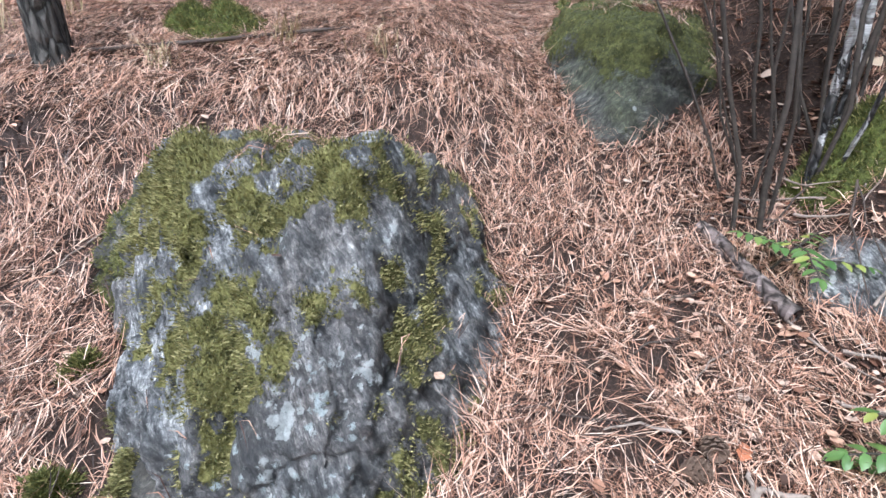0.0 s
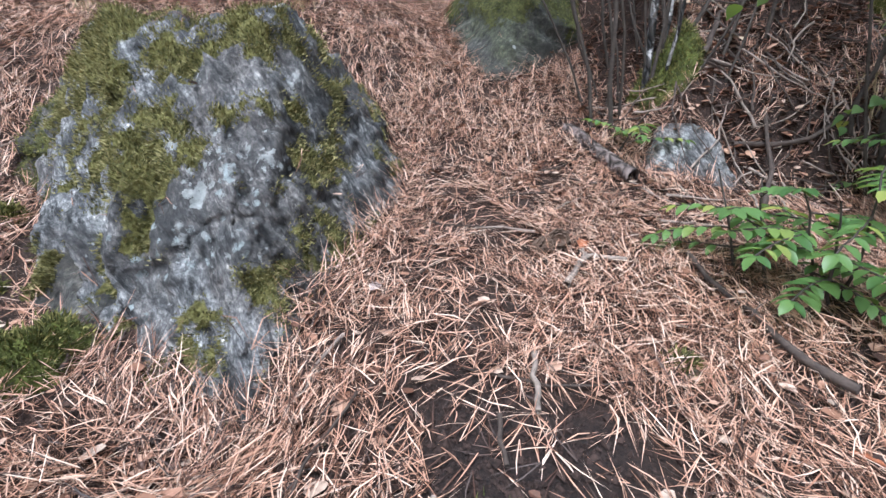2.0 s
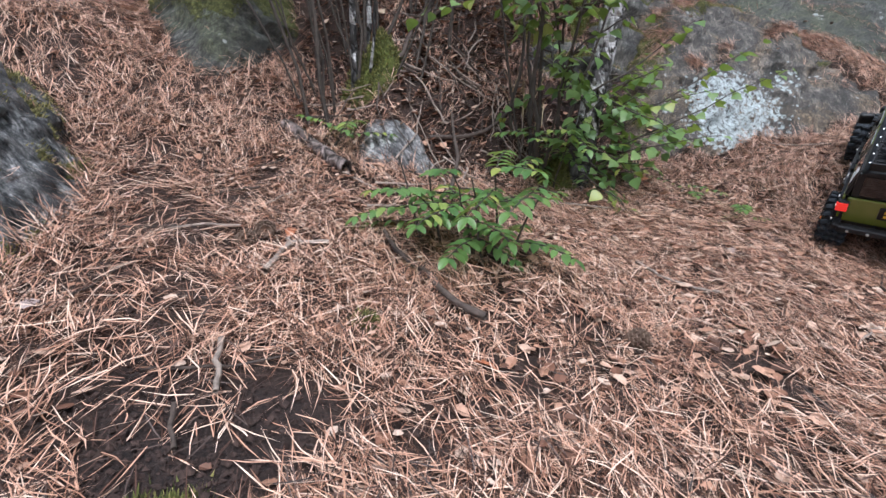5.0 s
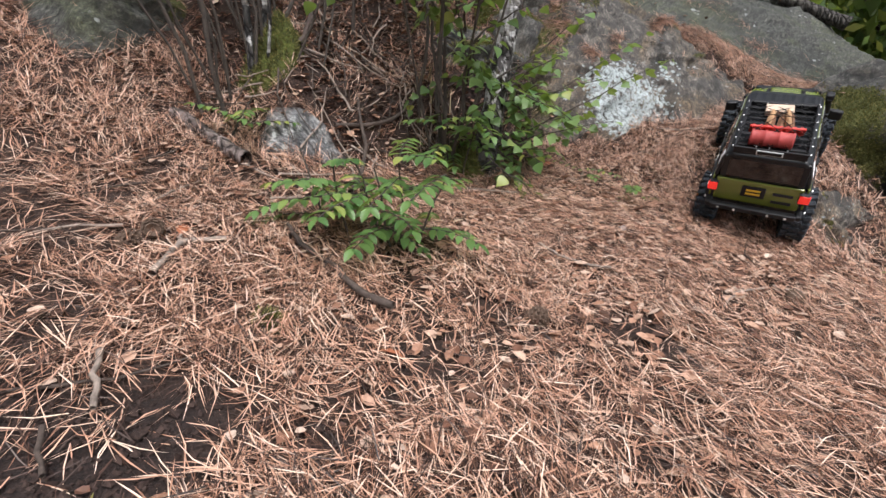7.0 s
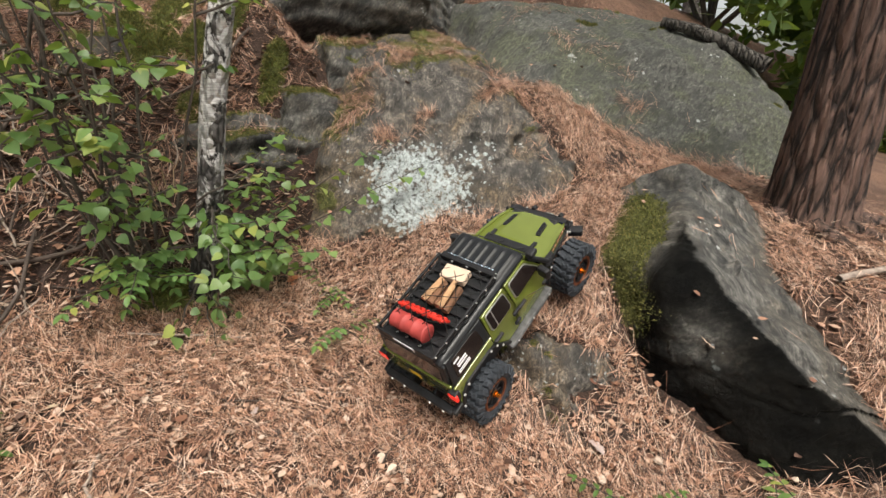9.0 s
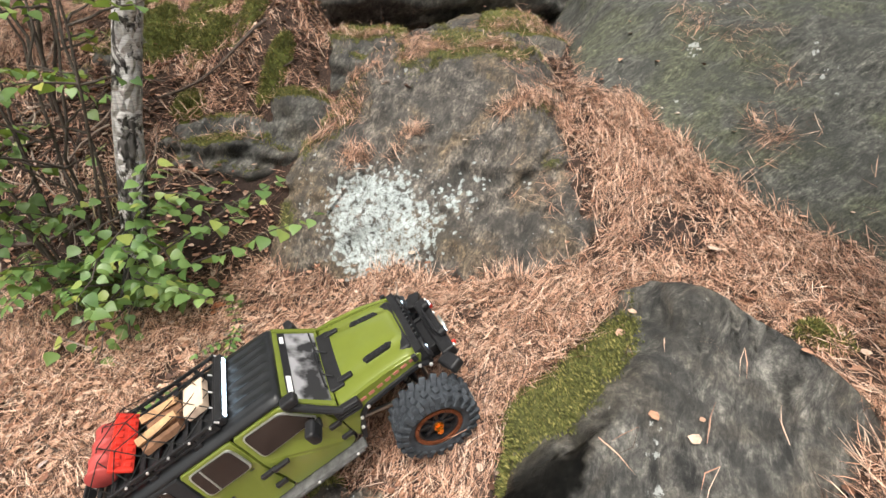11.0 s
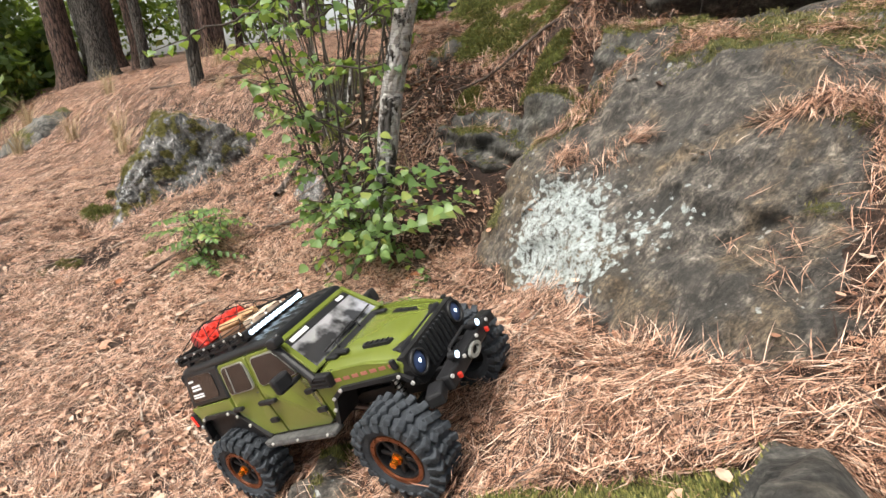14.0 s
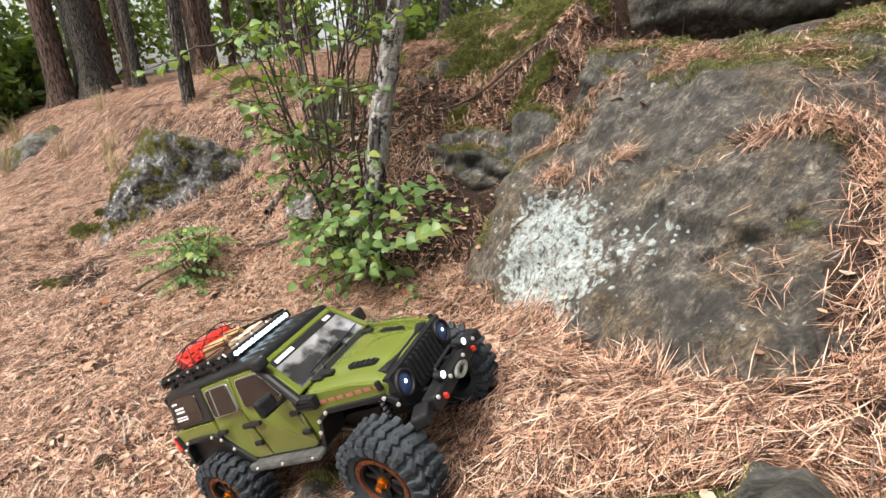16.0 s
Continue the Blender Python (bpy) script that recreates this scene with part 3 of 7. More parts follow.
rock("grey_stone", "knobbly grey stone with lichen at the foot of the dark boulder", (1.56, -0.15, -0.06), [
    (180, 25, (1.475, -0.14, -0.02)), (-110, 35, (1.545, -0.215, -0.02)), (90, 40, (1.55, -0.07, 0.03)), (0, 80, (1.56, -0.15, 0.065)), (0, 10, (1.67, -0.15, 0))],
    M_ROCK_B, 61, 5, 12, 0.045, 0.016, moss=moss_top(0.25, 62), crust=lambda p, n: 0.25 + 0.3 * fbm(p * 20, 3, 63), chips=60, chip=0.04, category="stone")
rock("rock_slab", "smooth grey sloping rock slab with thin green film", (2.85, 0.75, 0.15), [
    (-125, 48, (2.50, 0.40, 0.575)), (-112, 66, (2.62, 0.62, 0.74)), (-90, 86, (2.7, 1.0, 0.86)), (170, 35, (2.22, 0.75, 0.62)), (-70, 40, (2.95, 0.03, 0.50)),
    (-10, 40, (3.35, 0.2, 0.5)), (90, 40, (2.8, 1.6, 0.8))],
    M_ROCK_D, 71, 6, 16, 0.02, 0.008, (0.3, 0.8, 0.4), moss_top(0.05, 73, 0.7))
rock("overhanging_outcrop", "dark overhanging rock outcrop with cracked layers", (2.0, 1.50, 0.90), [
    (-95, -14, (2.0, 1.08, 0.80)), (-135, 0, (1.58, 1.17, 0.78)), (180, 25, (1.48, 1.5, 0.9)), (-55, 8, (2.36, 1.20, 0.85)), (0, 80, (2.0, 1.6, 1.35)), (0, 20, (2.7, 1.6, 1.0)),
    (90, 20, (2, 2.1, 1)), (-90, -72, (2.0, 1.17, 0.688))],
    M_ROCK_C, 83, 6, 24, 0.03, 0.016, (0.1, 0.2, 0.95), moss_top(0.1, 85), chips=200, chip=0.14, category="rock")
rock("mossy_outcrop", "grey rock outcrop capped with thick green moss", (0.44, 1.2, 0.3), [
    (-62, 16, (0.457, 0.985, 0.40)), (-80, 78, (0.43, 1.12, 0.565)), (-8, 28, (0.64, 1.05, 0.42)), (-150, 22, (0.30, 1.03, 0.46)), (180, 30, (0.24, 1.15, 0.5)), (90, 30, (0.4, 1.45, 0.55))],
    M_ROCK_D, 91, 6, 16, 0.03, 0.010, (0.2, 0.5, 0.8), lambda p, n: sstep(0.42, 0.53, p[:, 2]) * 0.9 + ball(p, (0.60, 0.98, 0.45), 0.12) * 0.8 + 0.8 * fbm(p * 11, 4, 92), category="rock")
rock("dark_bank_rock", "dark mossy rock in the leafy bank", (1.02, 1.0, 0.5), [
    (-85, 22, (1.0, 0.90, 0.56)), (-90, 80, (1.02, 0.99, 0.635)), (0, 30, (1.16, 1.0, 0.56)), (180, 30, (0.88, 1.0, 0.54)), (90, 30, (1.0, 1.2, 0.6))],
    M_ROCK_C, 95, 5, 10, 0.04, 0.015, moss=moss_top(0.6, 96), category="rock")
for k, (cx, cy, cz, w) in enumerate(((1.66, 0.79, 0.545, 0.12), (1.47, 0.77, 0.445, 0.09), (2.08, 0.88, 0.575, 0.12), (1.36, 0.90, 0.485, 0.10))):
    rock("ledge_stone", "flat dark stone ledge with moss and needles", (cx, cy, cz), [
        (-105, 12, (cx, cy - 0.09, cz + 0.03)), (-95, 72, (cx, cy - 0.02, cz + 0.085)), (178, 15, (cx - w, cy, cz + 0.04)), (-5, 20, (cx + w, cy, cz + 0.04)), (90, 25, (cx, cy + 0.14, cz + 0.05))],
        M_ROCK_C, 130 + 3 * k, 4, 16, 0.03, 0.014, (0.1, 0.3, 0.9), moss_top(0.85, 131 + k), chips=40, chip=0.06, category="stone")
# crevice shade is painted into the colour of the steep and under faces
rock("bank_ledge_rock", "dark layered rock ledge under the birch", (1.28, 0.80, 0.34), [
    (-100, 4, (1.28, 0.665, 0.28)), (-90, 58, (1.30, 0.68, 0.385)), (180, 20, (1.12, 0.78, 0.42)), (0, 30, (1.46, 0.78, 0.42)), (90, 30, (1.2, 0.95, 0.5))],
    M_ROCK_C, 97, 5, 12, 0.03, 0.02, (0.1, 0.2, 0.95), moss_top(0.7, 98), darkened=lambda p, n: 0.7 * sstep(0.55, 0.1, n[:, 2]), category="rock")
rock("pale_stone", "small pale grey stone half buried in needles", (0.635, 0.650, 0.13), [
    (-95, 30, (0.62, 0.585, 0.16)), (-80, 72, (0.63, 0.64, 0.235)), (-20, 25, (0.712, 0.64, 0.18)), (180, 30, (0.555, 0.64, 0.17)), (90, 30, (0.64, 0.75, 0.20))],
    M_ROCK_A, 101, 4, 10, 0.016, 0.006, category="stone")
rock("mossy_stone", "moss-grown stone leaning on the large boulder", (-0.47, 0.68, 0.20), [
    (-120, 30, (-0.48, 0.63, 0.22)), (-70, 40, (-0.44, 0.61, 0.23)), (-90, 78, (-0.46, 0.68, 0.29)), (0, 30, (-0.38, 0.68, 0.25)), (180, 30, (-0.52, 0.68, 0.23)), (90, 30, (-0.46, 0.78, 0.27))],
    M_ROCK_C, 103, 5, 10, 0.025, 0.010, moss=lambda p, n: 0.52 + 0.7 * fbm(p * 16, 4, 104), category="stone")
rock("far_stone", "low mossy stone on the slope in dry grass", (-2.70, 0.86, 0.03), [
    (-60, 30, (-2.62, 0.76, 0.15)), (-90, 80, (-2.70, 0.86, 0.265)), (0, 35, (-2.56, 0.86, 0.15)), (180, 35, (-2.84, 0.86, 0.15)), (90, 30, (-2.70, 1.0, 0.2))],
    M_ROCK_C, 105, 4, 8, 0.05, 0.02, moss=moss_top(0.5, 106), category="stone")

# ---- one map of heights, for all that lies on the ground ----
from mathutils.bvhtree import BVHTree

RES, X0, Y0, NX, NY = 0.012, -1.45, -0.95, 380, 240
hx, hy = X0 + RES * np.arange(NX), Y0 + RES * np.arange(NY)
HX, HY = np.meshgrid(hx, hy)
HZ = land(HX, HY)
ON = np.zeros(HZ.shape, dtype=int)
for k, (ob, p, tri, nrm, mo) in enumerate(ROCKS):
    tree = BVHTree.FromPolygons(p.tolist(), tri.tolist())
    lo, hi = p.min(0), p.max(0)
    i0, i1 = np.clip(np.searchsorted(hx, [lo[0], hi[0]]), 0, NX)
    j0, j1 = np.clip(np.searchsorted(hy, [lo[1], hi[1]]), 0, NY)
    for j in range(j0, j1):
        for i in range(i0, i1):
            hit = tree.ray_cast((hx[i], hy[j], 3.0), (0, 0, -1))[0]
            if hit and hit.z > HZ[j, i]:
                HZ[j, i], ON[j, i] = hit.z, k + 1
SLOPE = np.hypot(*np.gradient(HZ, RES))


def height(x, y):
    fx, fy = np.clip((x - X0) / RES, 0, NX - 1.001), np.clip((y - Y0) / RES, 0, NY - 1.001)
    i, j = fx.astype(int), fy.astype(int)
    u, v = fx - i, fy - j
    z = (HZ[j, i] * (1 - u) + HZ[j, i + 1] * u) * (1 - v) + (HZ[j + 1, i] * (1 - u) + HZ[j + 1, i + 1] * u) * v
    out = (x < X0) | (x > hx[-1]) | (y < Y0) | (y > hy[-1])
    return np.where(out, land(x, y), z) if out.any() else z


def cell(x, y, grid):
    i, j = np.clip(((x - X0) / RES).round().astype(int), 0, NX - 1), np.clip(((y - Y0) / RES).round().astype(int), 0, NY - 1)
    return grid[j, i]


def top_at(x, y):
    return float(height(np.array([x]), np.array([y]))[0])


# ---- what lies on the forest floor ----
rng = np.random.default_rng(7)


# where needles have drifted together on the lichen boulder and the shelf above it
DRIFTS = ((1.57, 0.50, 0.07, 0.04, 20), (1.70, 0.49, 0.06, 0.022, 10), (1.74, 0.80, 0.07, 0.045, 10), (1.94, 0.46, 0.06, 0.018, -10), (2.01, 0.46, 0.06, 0.03, -10), (2.22, 0.71, 0.08, 0.05, 0), (2.27, 0.60, 0.03, 0.07, 0),
          (2.08, 0.36, 0.05, 0.08, 0), (2.05, 0.27, 0.03, 0.05, 0), (1.50, 0.90, 0.09, 0.06, 0), (2.40, 1.09, 0.08, 0.04, 0), (1.62, 0.66, 0.05, 0.03, 30), (1.52, 0.63, 0.05, 0.03, 20), (1.60, 0.62, 0.06, 0.022, 10), (1.76, 0.70, 0.08, 0.03, 5), (1.96, 0.70, 0.08, 0.025, -5), (1.47, 0.70, 0.05, 0.05, 0), (2.05, 0.31, 0.05, 0.03, 20))


def clump(x, y):
    """Needles gather in small heaps with dark gaps between."""
    return fbm(np.stack([x, y, 0 * x], -1) * 22, 3, 63)


def needle_density(x, y):
    """How thickly needles lie, 0 to 1."""
    out = (x < X0) | (x > hx[-1]) | (y < Y0) | (y > hy[-1])
    on, sl = np.where(out, 0, cell(x, y, ON)), cell(x, y, SLOPE)
    p = np.stack([x, y, np.zeros_like(x)], -1)
    n = fbm(p * 7, 4, 61)
    d = np.where(on == 0, 0.95 - 0.80 * soil_mask(x, y), 0.0)
    d = np.where(on == 1, np.clip(0.22 + 0.8 * n, 0.02, 1) * sstep(2.3, 0.9, sl), d)
    d = np.where(on == 2, sstep(0.05, 0.30, n + 0.25 * sstep(0.45, 0.6, y) - 0.16) * sstep(1.3, 0.75, sl) * 0.9, d)
    drift = sum(spot(x, y, *c) for c in DRIFTS)
    d = np.where(on == 2, np.maximum(0.25 * d, 0.95 * sstep(0.35, 0.75, drift + 0.35 * n)), d)
    d = np.where(on == 3, 0.004, d)
    d = np.where(on >= 4, sstep(-0.05, 0.3, n) * sstep(1.6, 0.6, sl) * 0.7, d)
    bank = 0.75 * spot(x, y, 0.88, 0.72, 0.34, 0.17)
    return d * (1 - 0.85 * bank) * np.clip(0.70 + 1.7 * clump(x, y), 0.06, 1)


def needles(count, seed, box, spread, grow=1.0):
    r = np.random.default_rng(seed)
    n = count * 3
    x, y = r.uniform(box[0], box[1], n), r.uniform(box[2], box[3], n)
    inset = np.minimum(np.minimum(x - box[0], box[1] - x), np.minimum(y - box[2], box[3] - y))
    keep = r.random(n) < needle_density(x, y) * spread(x, y) * (0.15 + 0.85 * sstep(0, 0.2, inset))
    inside = (x > X0) & (x < hx[-1]) & (y > Y0) & (y < hy[-1])
    keep &= ~inside | (cell(x, y, ON) > 0) | (height(x, y) - land(x, y) < 0.02)
    x, y = x[keep][:count], y[keep][:count]
    # needles grow in pairs from one sheath
    x, y = np.repeat(x, 2), np.repeat(y, 2)
    n = len(x)
    flow = 2.2 * fbm(np.stack([x, y, 0 * x], -1) * 5, 2, 77)
    a = np.repeat(r.uniform(0, 2 * np.pi, n // 2), 2) * 0.85 + flow + np.where(np.arange(n) % 2, 1, -1) * r.uniform(0.02, 0.16, n)
    length = grow * np.clip(r.normal(0.036, 0.010, n), 0.015, 0.060)
    width = grow * r.uniform(0.0007, 0.0013, n)
    bend = r.normal(0, 0.12, n)
    pts = []
    lift = np.repeat(r.exponential(0.0055, n // 2), 2) + 0.0012 + 0.016 * np.clip(clump(x, y), 0, 1)
    rise = r.normal(0, 0.006, n)
    for f, b in ((0.0, 0.0), (0.5, 1.0), (1.0, 0.0)):
        px = x + np.cos(a) * length * f - np.sin(a) * bend * length * b * 0.5
        py = y + np.sin(a) * length * f + np.cos(a) * bend * length * b * 0.5
        pz = height(px, py) + lift + np.clip(rise * f, -lift, 0.02)
        pts.append(np.stack([px, py, pz], -1))
    # a needle bridges hollows instead of dipping into them
    pts[1][:, 2] = np.maximum(pts[1][:, 2], 0.5 * (pts[0][:, 2] + pts[2][:, 2]))
    bare = np.where((x < X0) | (x > hx[-1]) | (y < Y0) | (y > hy[-1]), 0, cell(x, y, ON)) == 0
    flat = np.abs(pts[2][:, 2] - pts[0][:, 2]) < np.where(bare, 1.12, 0.85) * length
    flat = np.repeat(flat[0::2] & flat[1::2], 2)
    pts, a, width, n = [q3[flat] for q3 in pts], a[flat], width[flat], int(flat.sum())
    roll = r.uniform(-0.6, 0.6, n)
    side = np.stack([-np.sin(a) * np.cos(roll), np.cos(a) * np.cos(roll), np.sin(roll)], -1) * width[:, None] * 0.5
    v = np.stack([pts[0] - side * 0.7, pts[0] + side * 0.7, pts[1] - side, pts[1] + side, pts[2]], 1).reshape(-1, 3)
    b = np.arange(n)[:, None] * 5
    faces = np.concatenate([b + np.array([0, 2, 3]), b + np.array([0, 3, 1]), b + np.array([2, 4, 3])], 0)
    return v, faces


def litter_sheet(name, chunks, material, label, category):
    vs, fs, base = [], [], 0
    for v, fc in chunks:
        vs.append(v)
        fs.append(fc + base)
        base += len(v)
    return tagged(new(name, mesh_from(name, np.concatenate(vs), np.concatenate(fs), material, False)), label, category, kind="stuff")


near = lambda x, y: np.clip(1.15 - 0.55 * np.abs(y - 0.15), 0.25, 1.0) * sstep(-0.5, -0.2, y)
even = lambda x, y: 1.0 + 0 * x
on_rock = lambda x, y: 1.0 * (cell(x, y, ON) > 0)
needle_litter = litter_sheet("pine_needles", [
    needles(68000, 1, (-1.3, 0.85, -0.45, 0.95), near),
    needles(98000, 2, (0.65, 2.6, -0.9, 0.75), even, 0.92),
    needles(9000, 6, (1.90, 2.5, -0.15, 0.6), even, 0.85),
    needles(5000, 7, (1.45, 2.1, -0.2, 0.35), even, 0.85),
    needles(30000, 3, (-1.5, 3.0, 0.6, 2.0), even),
    needles(24000, 4, (-4.4, -1.25, -0.3, 2.4), even, 1.7),
    needles(38000, 8, (-1.3, 0.75, 0.85, 1.75), even, 1.15),
    needles(20000, 9, (0.55, 1.6, 0.55, 1.6), even),
    needles(34000, 10, (1.4, 2.25, 0.15, 0.95), on_rock, 0.72),
    needles(14000, 5, (-2.5, 3.6, 1.6, 3.4), even, 1.8)], M_NEEDLE, "loose carpet of rust-brown dry pine needles", "pine needles")


def dead_leaves(count, seed, box, size, weight):
    r = np.random.default_rng(seed)
    x, y = r.uniform(box[0], box[1], count), r.uniform(box[2], box[3], count)
    keep = r.random(count) < weight(x, y) * np.where(cell(x, y, ON) == 0, 1.0, 0.03)
    keep &= (cell(x, y, ON) > 0) | (height(x, y) - land(x, y) < 0.006)
    x, y = x[keep], y[keep]
    n = len(x)
    a, s = r.uniform(0, 2 * np.pi, n), r.uniform(0.55, 1.25, n) * size
    rows = [(0.0, 0.06), (0.3, 0.42), (0.72, 0.34), (1.0, 0.02)]
    curl, tilt = r.normal(0.25, 0.35, n), r.normal(0, 0.25, n)
    z0 = height(x, y) + 0.003 + r.exponential(0.004, n)
    vs = []
    for f, w in rows:
        for sgn in (-1, 0, 1):
            u, v = (f - 0.5) * s, sgn * w * s * r.uniform(0.8, 1.2, n)
            h = curl * (np.abs(v) * 0.8 + 0.6 * (f - 0.5) ** 2 * s) + tilt * u
            vs.append(np.stack([x + u * np.cos(a) - v * np.sin(a), y + u * np.sin(a) + v * np.cos(a), z0 + h], -1))
    v = np.stack(vs, 1)
    low = (v[:, :, 2] - height(v[:, :, 0].ravel(), v[:, :, 1].ravel()).reshape(v.shape[:2])).min(1)
    v[:, :, 2] += np.clip(0.001 - low, 0, 0.02)[:, None]
    faces = []
    for k in range(3):
        for m in range(2):
            faces.append([k * 3 + m, k * 3 + 3 + m, k * 3 + 4 + m, k * 3 + 1 + m])
    fc = (np.arange(n)[:, None, None] * 12 + np.array(faces)[None]).reshape(-1, 4)
    return v.reshape(-1, 3), fc


def leafy(x, y):
    p = np.stack([x, y, 0 * x], -1)
    w = 0.08 + 0.12 * sstep(0.4, 0.9, x) + 1.1 * spot(x, y, 0.90, 0.74, 0.45, 0.26) + 0.75 * spot(x, y, 1.15, 0.10, 0.50, 0.34) + 0.8 * spot(x, y, 1.45, -0.38, 0.28, 0.22) + 0.25 * spot(x, y, 0.5, 0.5, 0.2, 0.2)
    return np.clip(w + 0.25 * fbm(p * 5, 3, 5), 0.03, 1) * (1 - 0.8 * soil_mask(x, y) * (y < 0.45))


leaf_litter = litter_sheet("dead_leaves", [dead_leaves(70000, 4, (-1.1, 2.6, -0.85, 1.5), 0.0138, leafy), dead_leaves(1500, 5, (-0.9, 2.5, -0.85, 1.3), 0.021, leafy)],
                           M_DEADLEAF, "scattered dry brown birch leaves on the ground", "dead leaves")


def tufts(points, normals, count, length, seed, spread=0.5):
    """Short blades that stand up from mossy surfaces."""
    r = np.random.default_rng(seed)
    if len(points) == 0:
        return np.zeros((0, 3)), np.zeros((0, 3), dtype=int)
    k = r.integers(0, len(points), count)
    p, n = points[k], normals[k]
    p = p + r.normal(0, 0.004, p.shape)
    d = n + r.normal(0, spread, n.shape) + np.array([0, 0, 0.3])
    d /= np.linalg.norm(d, axis=1)[:, None]
    side = np.cross(d, r.normal(0, 1, d.shape))
    side /= np.linalg.norm(side, axis=1)[:, None] + 1e-9
    ln = length * r.uniform(0.5, 1.4, count)
    w = r.uniform(0.0007, 0.0015, count)
    v = np.stack([p - n * 0.003 - side * w[:, None], p - n * 0.003 + side * w[:, None], p + d * ln[:, None]], 1).reshape(-1, 3)
    return v, np.arange(count * 3).reshape(-1, 3)


for k, (ob, p, tri, nrm, mo) in enumerate(ROCKS):
    r_moss = np.random.default_rng(900 + k)
    # finer than the mesh: spread the roots over the faces
    cen, w = p[tri].mean(1), mo[tri].mean(1)
    area = np.linalg.norm(np.cross(p[tri[:, 1]] - p[tri[:, 0]], p[tri[:, 2]] - p[tri[:, 0]]), axis=1) * 0.5
    n = nrm[tri].mean(1)
    ok = (r_moss.random(len(w)) < sstep(0.25, 0.65, w)) & (cen[:, 2] > land(cen[:, 0], cen[:, 1]) - 0.01)
    if ok.sum() < 5:
        continue
    r = np.random.default_rng(200 + k)
    pick = r.choice(np.flatnonzero(ok), 70000 if k == 0 else (16000 if k < 5 else 7000), p=area[ok] / area[ok].sum())
    uv = r.random((len(pick), 2))
    uv = np.where(uv.sum(1, keepdims=True) > 1, 1 - uv, uv)
    t3 = p[tri[pick]]
    pts = t3[:, 0] + uv[:, :1] * (t3[:, 1] - t3[:, 0]) + uv[:, 1:] * (t3[:, 2] - t3[:, 0])
    v, fc = tufts(pts, n[pick], len(pick), (0.0030, 0.0030, 0.0026, 0.0026)[min(k, 3)], 300 + k)
    tagged(sub("moss", mesh_from("moss", v, fc, M_MOSS if k in (0, 1, 3) else M_MOSS_BRIGHT, False), ob, "short green moss cushions"), kind="stuff")


def moss_cushion(x, y, rx, ry, h, turn, seed, label):
    """A low rounded cushion of moss on the ground, with its blades."""
    r = np.random.default_rng(seed)
    n = 28
    u, v = np.meshgrid(np.linspace(-1, 1, n), np.linspace(-1, 1, n))
    rad = np.hypot(u, v)
    c, s = math.cos(radians(turn)), math.sin(radians(turn))
    edge = 1 + 0.35 * fbm(np.stack([u * 2 + seed, v * 2, 0 * u], -1).reshape(-1, 3), 3, seed).reshape(u.shape)
    bx, by = x + (u * c * rx - v * s * ry) * edge, y + (u * s * rx + v * c * ry) * edge
    bz = height(bx.ravel(), by.ravel()).reshape(u.shape) - 0.012 + (h + 0.012) * np.sqrt(np.clip(1 - rad**2, 0, 1)) * (1 + 0.9 * fbm(np.stack([bx, by, 0 * bx], -1).reshape(-1, 3) * 28, 3, seed).reshape(u.shape))
    pv = np.stack([bx, by, bz], -1).reshape(-1, 3)
    qd = np.arange(n * n).reshape(n, n)
    me = mesh_from("moss_cushion", pv, np.stack([qd[:-1, :-1], qd[:-1, 1:], qd[1:, 1:], qd[1:, :-1]], -1).reshape(-1, 4), M_MOSS_BASE)
    ob = tagged(new("moss_cushion", me), label, "moss")
    nr = np.zeros(n * n * 3, dtype=np.float32)
    me.vertices.foreach_get("normal", nr)
    inside = rad.ravel() < 0.93
    v3, f3 = tufts(pv[inside], nr.reshape(-1, 3)[inside], int(6000 * (rx + ry) / 0.1), 0.0048, seed)
    tagged(sub("moss_blade", mesh_from("moss_blade", v3, f3, M_MOSS_BRIGHT, False), ob), kind="stuff")
    return ob


M_MOSS_BASE = plain("moss_mat", (0.085, 0.098, 0.020), 0.95, 0, 0.7, 90, 1.0)


def crumbs(count, seed):
    """Crumbs of bare soil, each a small uneven lump."""
    r = np.random.default_rng(seed)
    x, y = r.uniform(-1.0, 1.0, count * 12), r.uniform(-0.25, 0.95, count * 12)
    keep = r.random(count * 12) < soil_mask(x, y) * (cell(x, y, ON) == 0)
    x, y = x[keep][:count], y[keep][:count]
    n = len(x)
    size = np.clip(r.lognormal(-6.2, 0.5, n), 0.0008, 0.006)
    base = np.array([(1, 0, 0), (-1, 0, 0), (0, 1, 0), (0, -1, 0), (0, 0, 1), (0, 0, -1)], dtype=float)
    v = base[None] * r.uniform(0.5, 1.3, (n, 6, 3)) + r.normal(0, 0.25, (n, 6, 3))
    v = v * size[:, None, None] + np.stack([x, y, height(x, y) + 0.4 * size], -1)[:, None]
    tri8 = np.array([(0, 2, 4), (2, 1, 4), (1, 3, 4), (3, 0, 4), (2, 0, 5), (1, 2, 5), (3, 1, 5), (0, 3, 5)])
    return v.reshape(-1, 3), (np.arange(n)[:, None, None] * 6 + tri8[None]).reshape(-1, 3)


M_CRUMB = plain("soil_crumb", (0.050, 0.030, 0.024), 0.95, 0, 0.6, 150, 0.5)
soil_crumbs = litter_sheet("soil_crumbs", [crumbs(9000, 41)], M_CRUMB, "loose dark brown soil crumbs on bare patches", "soil")


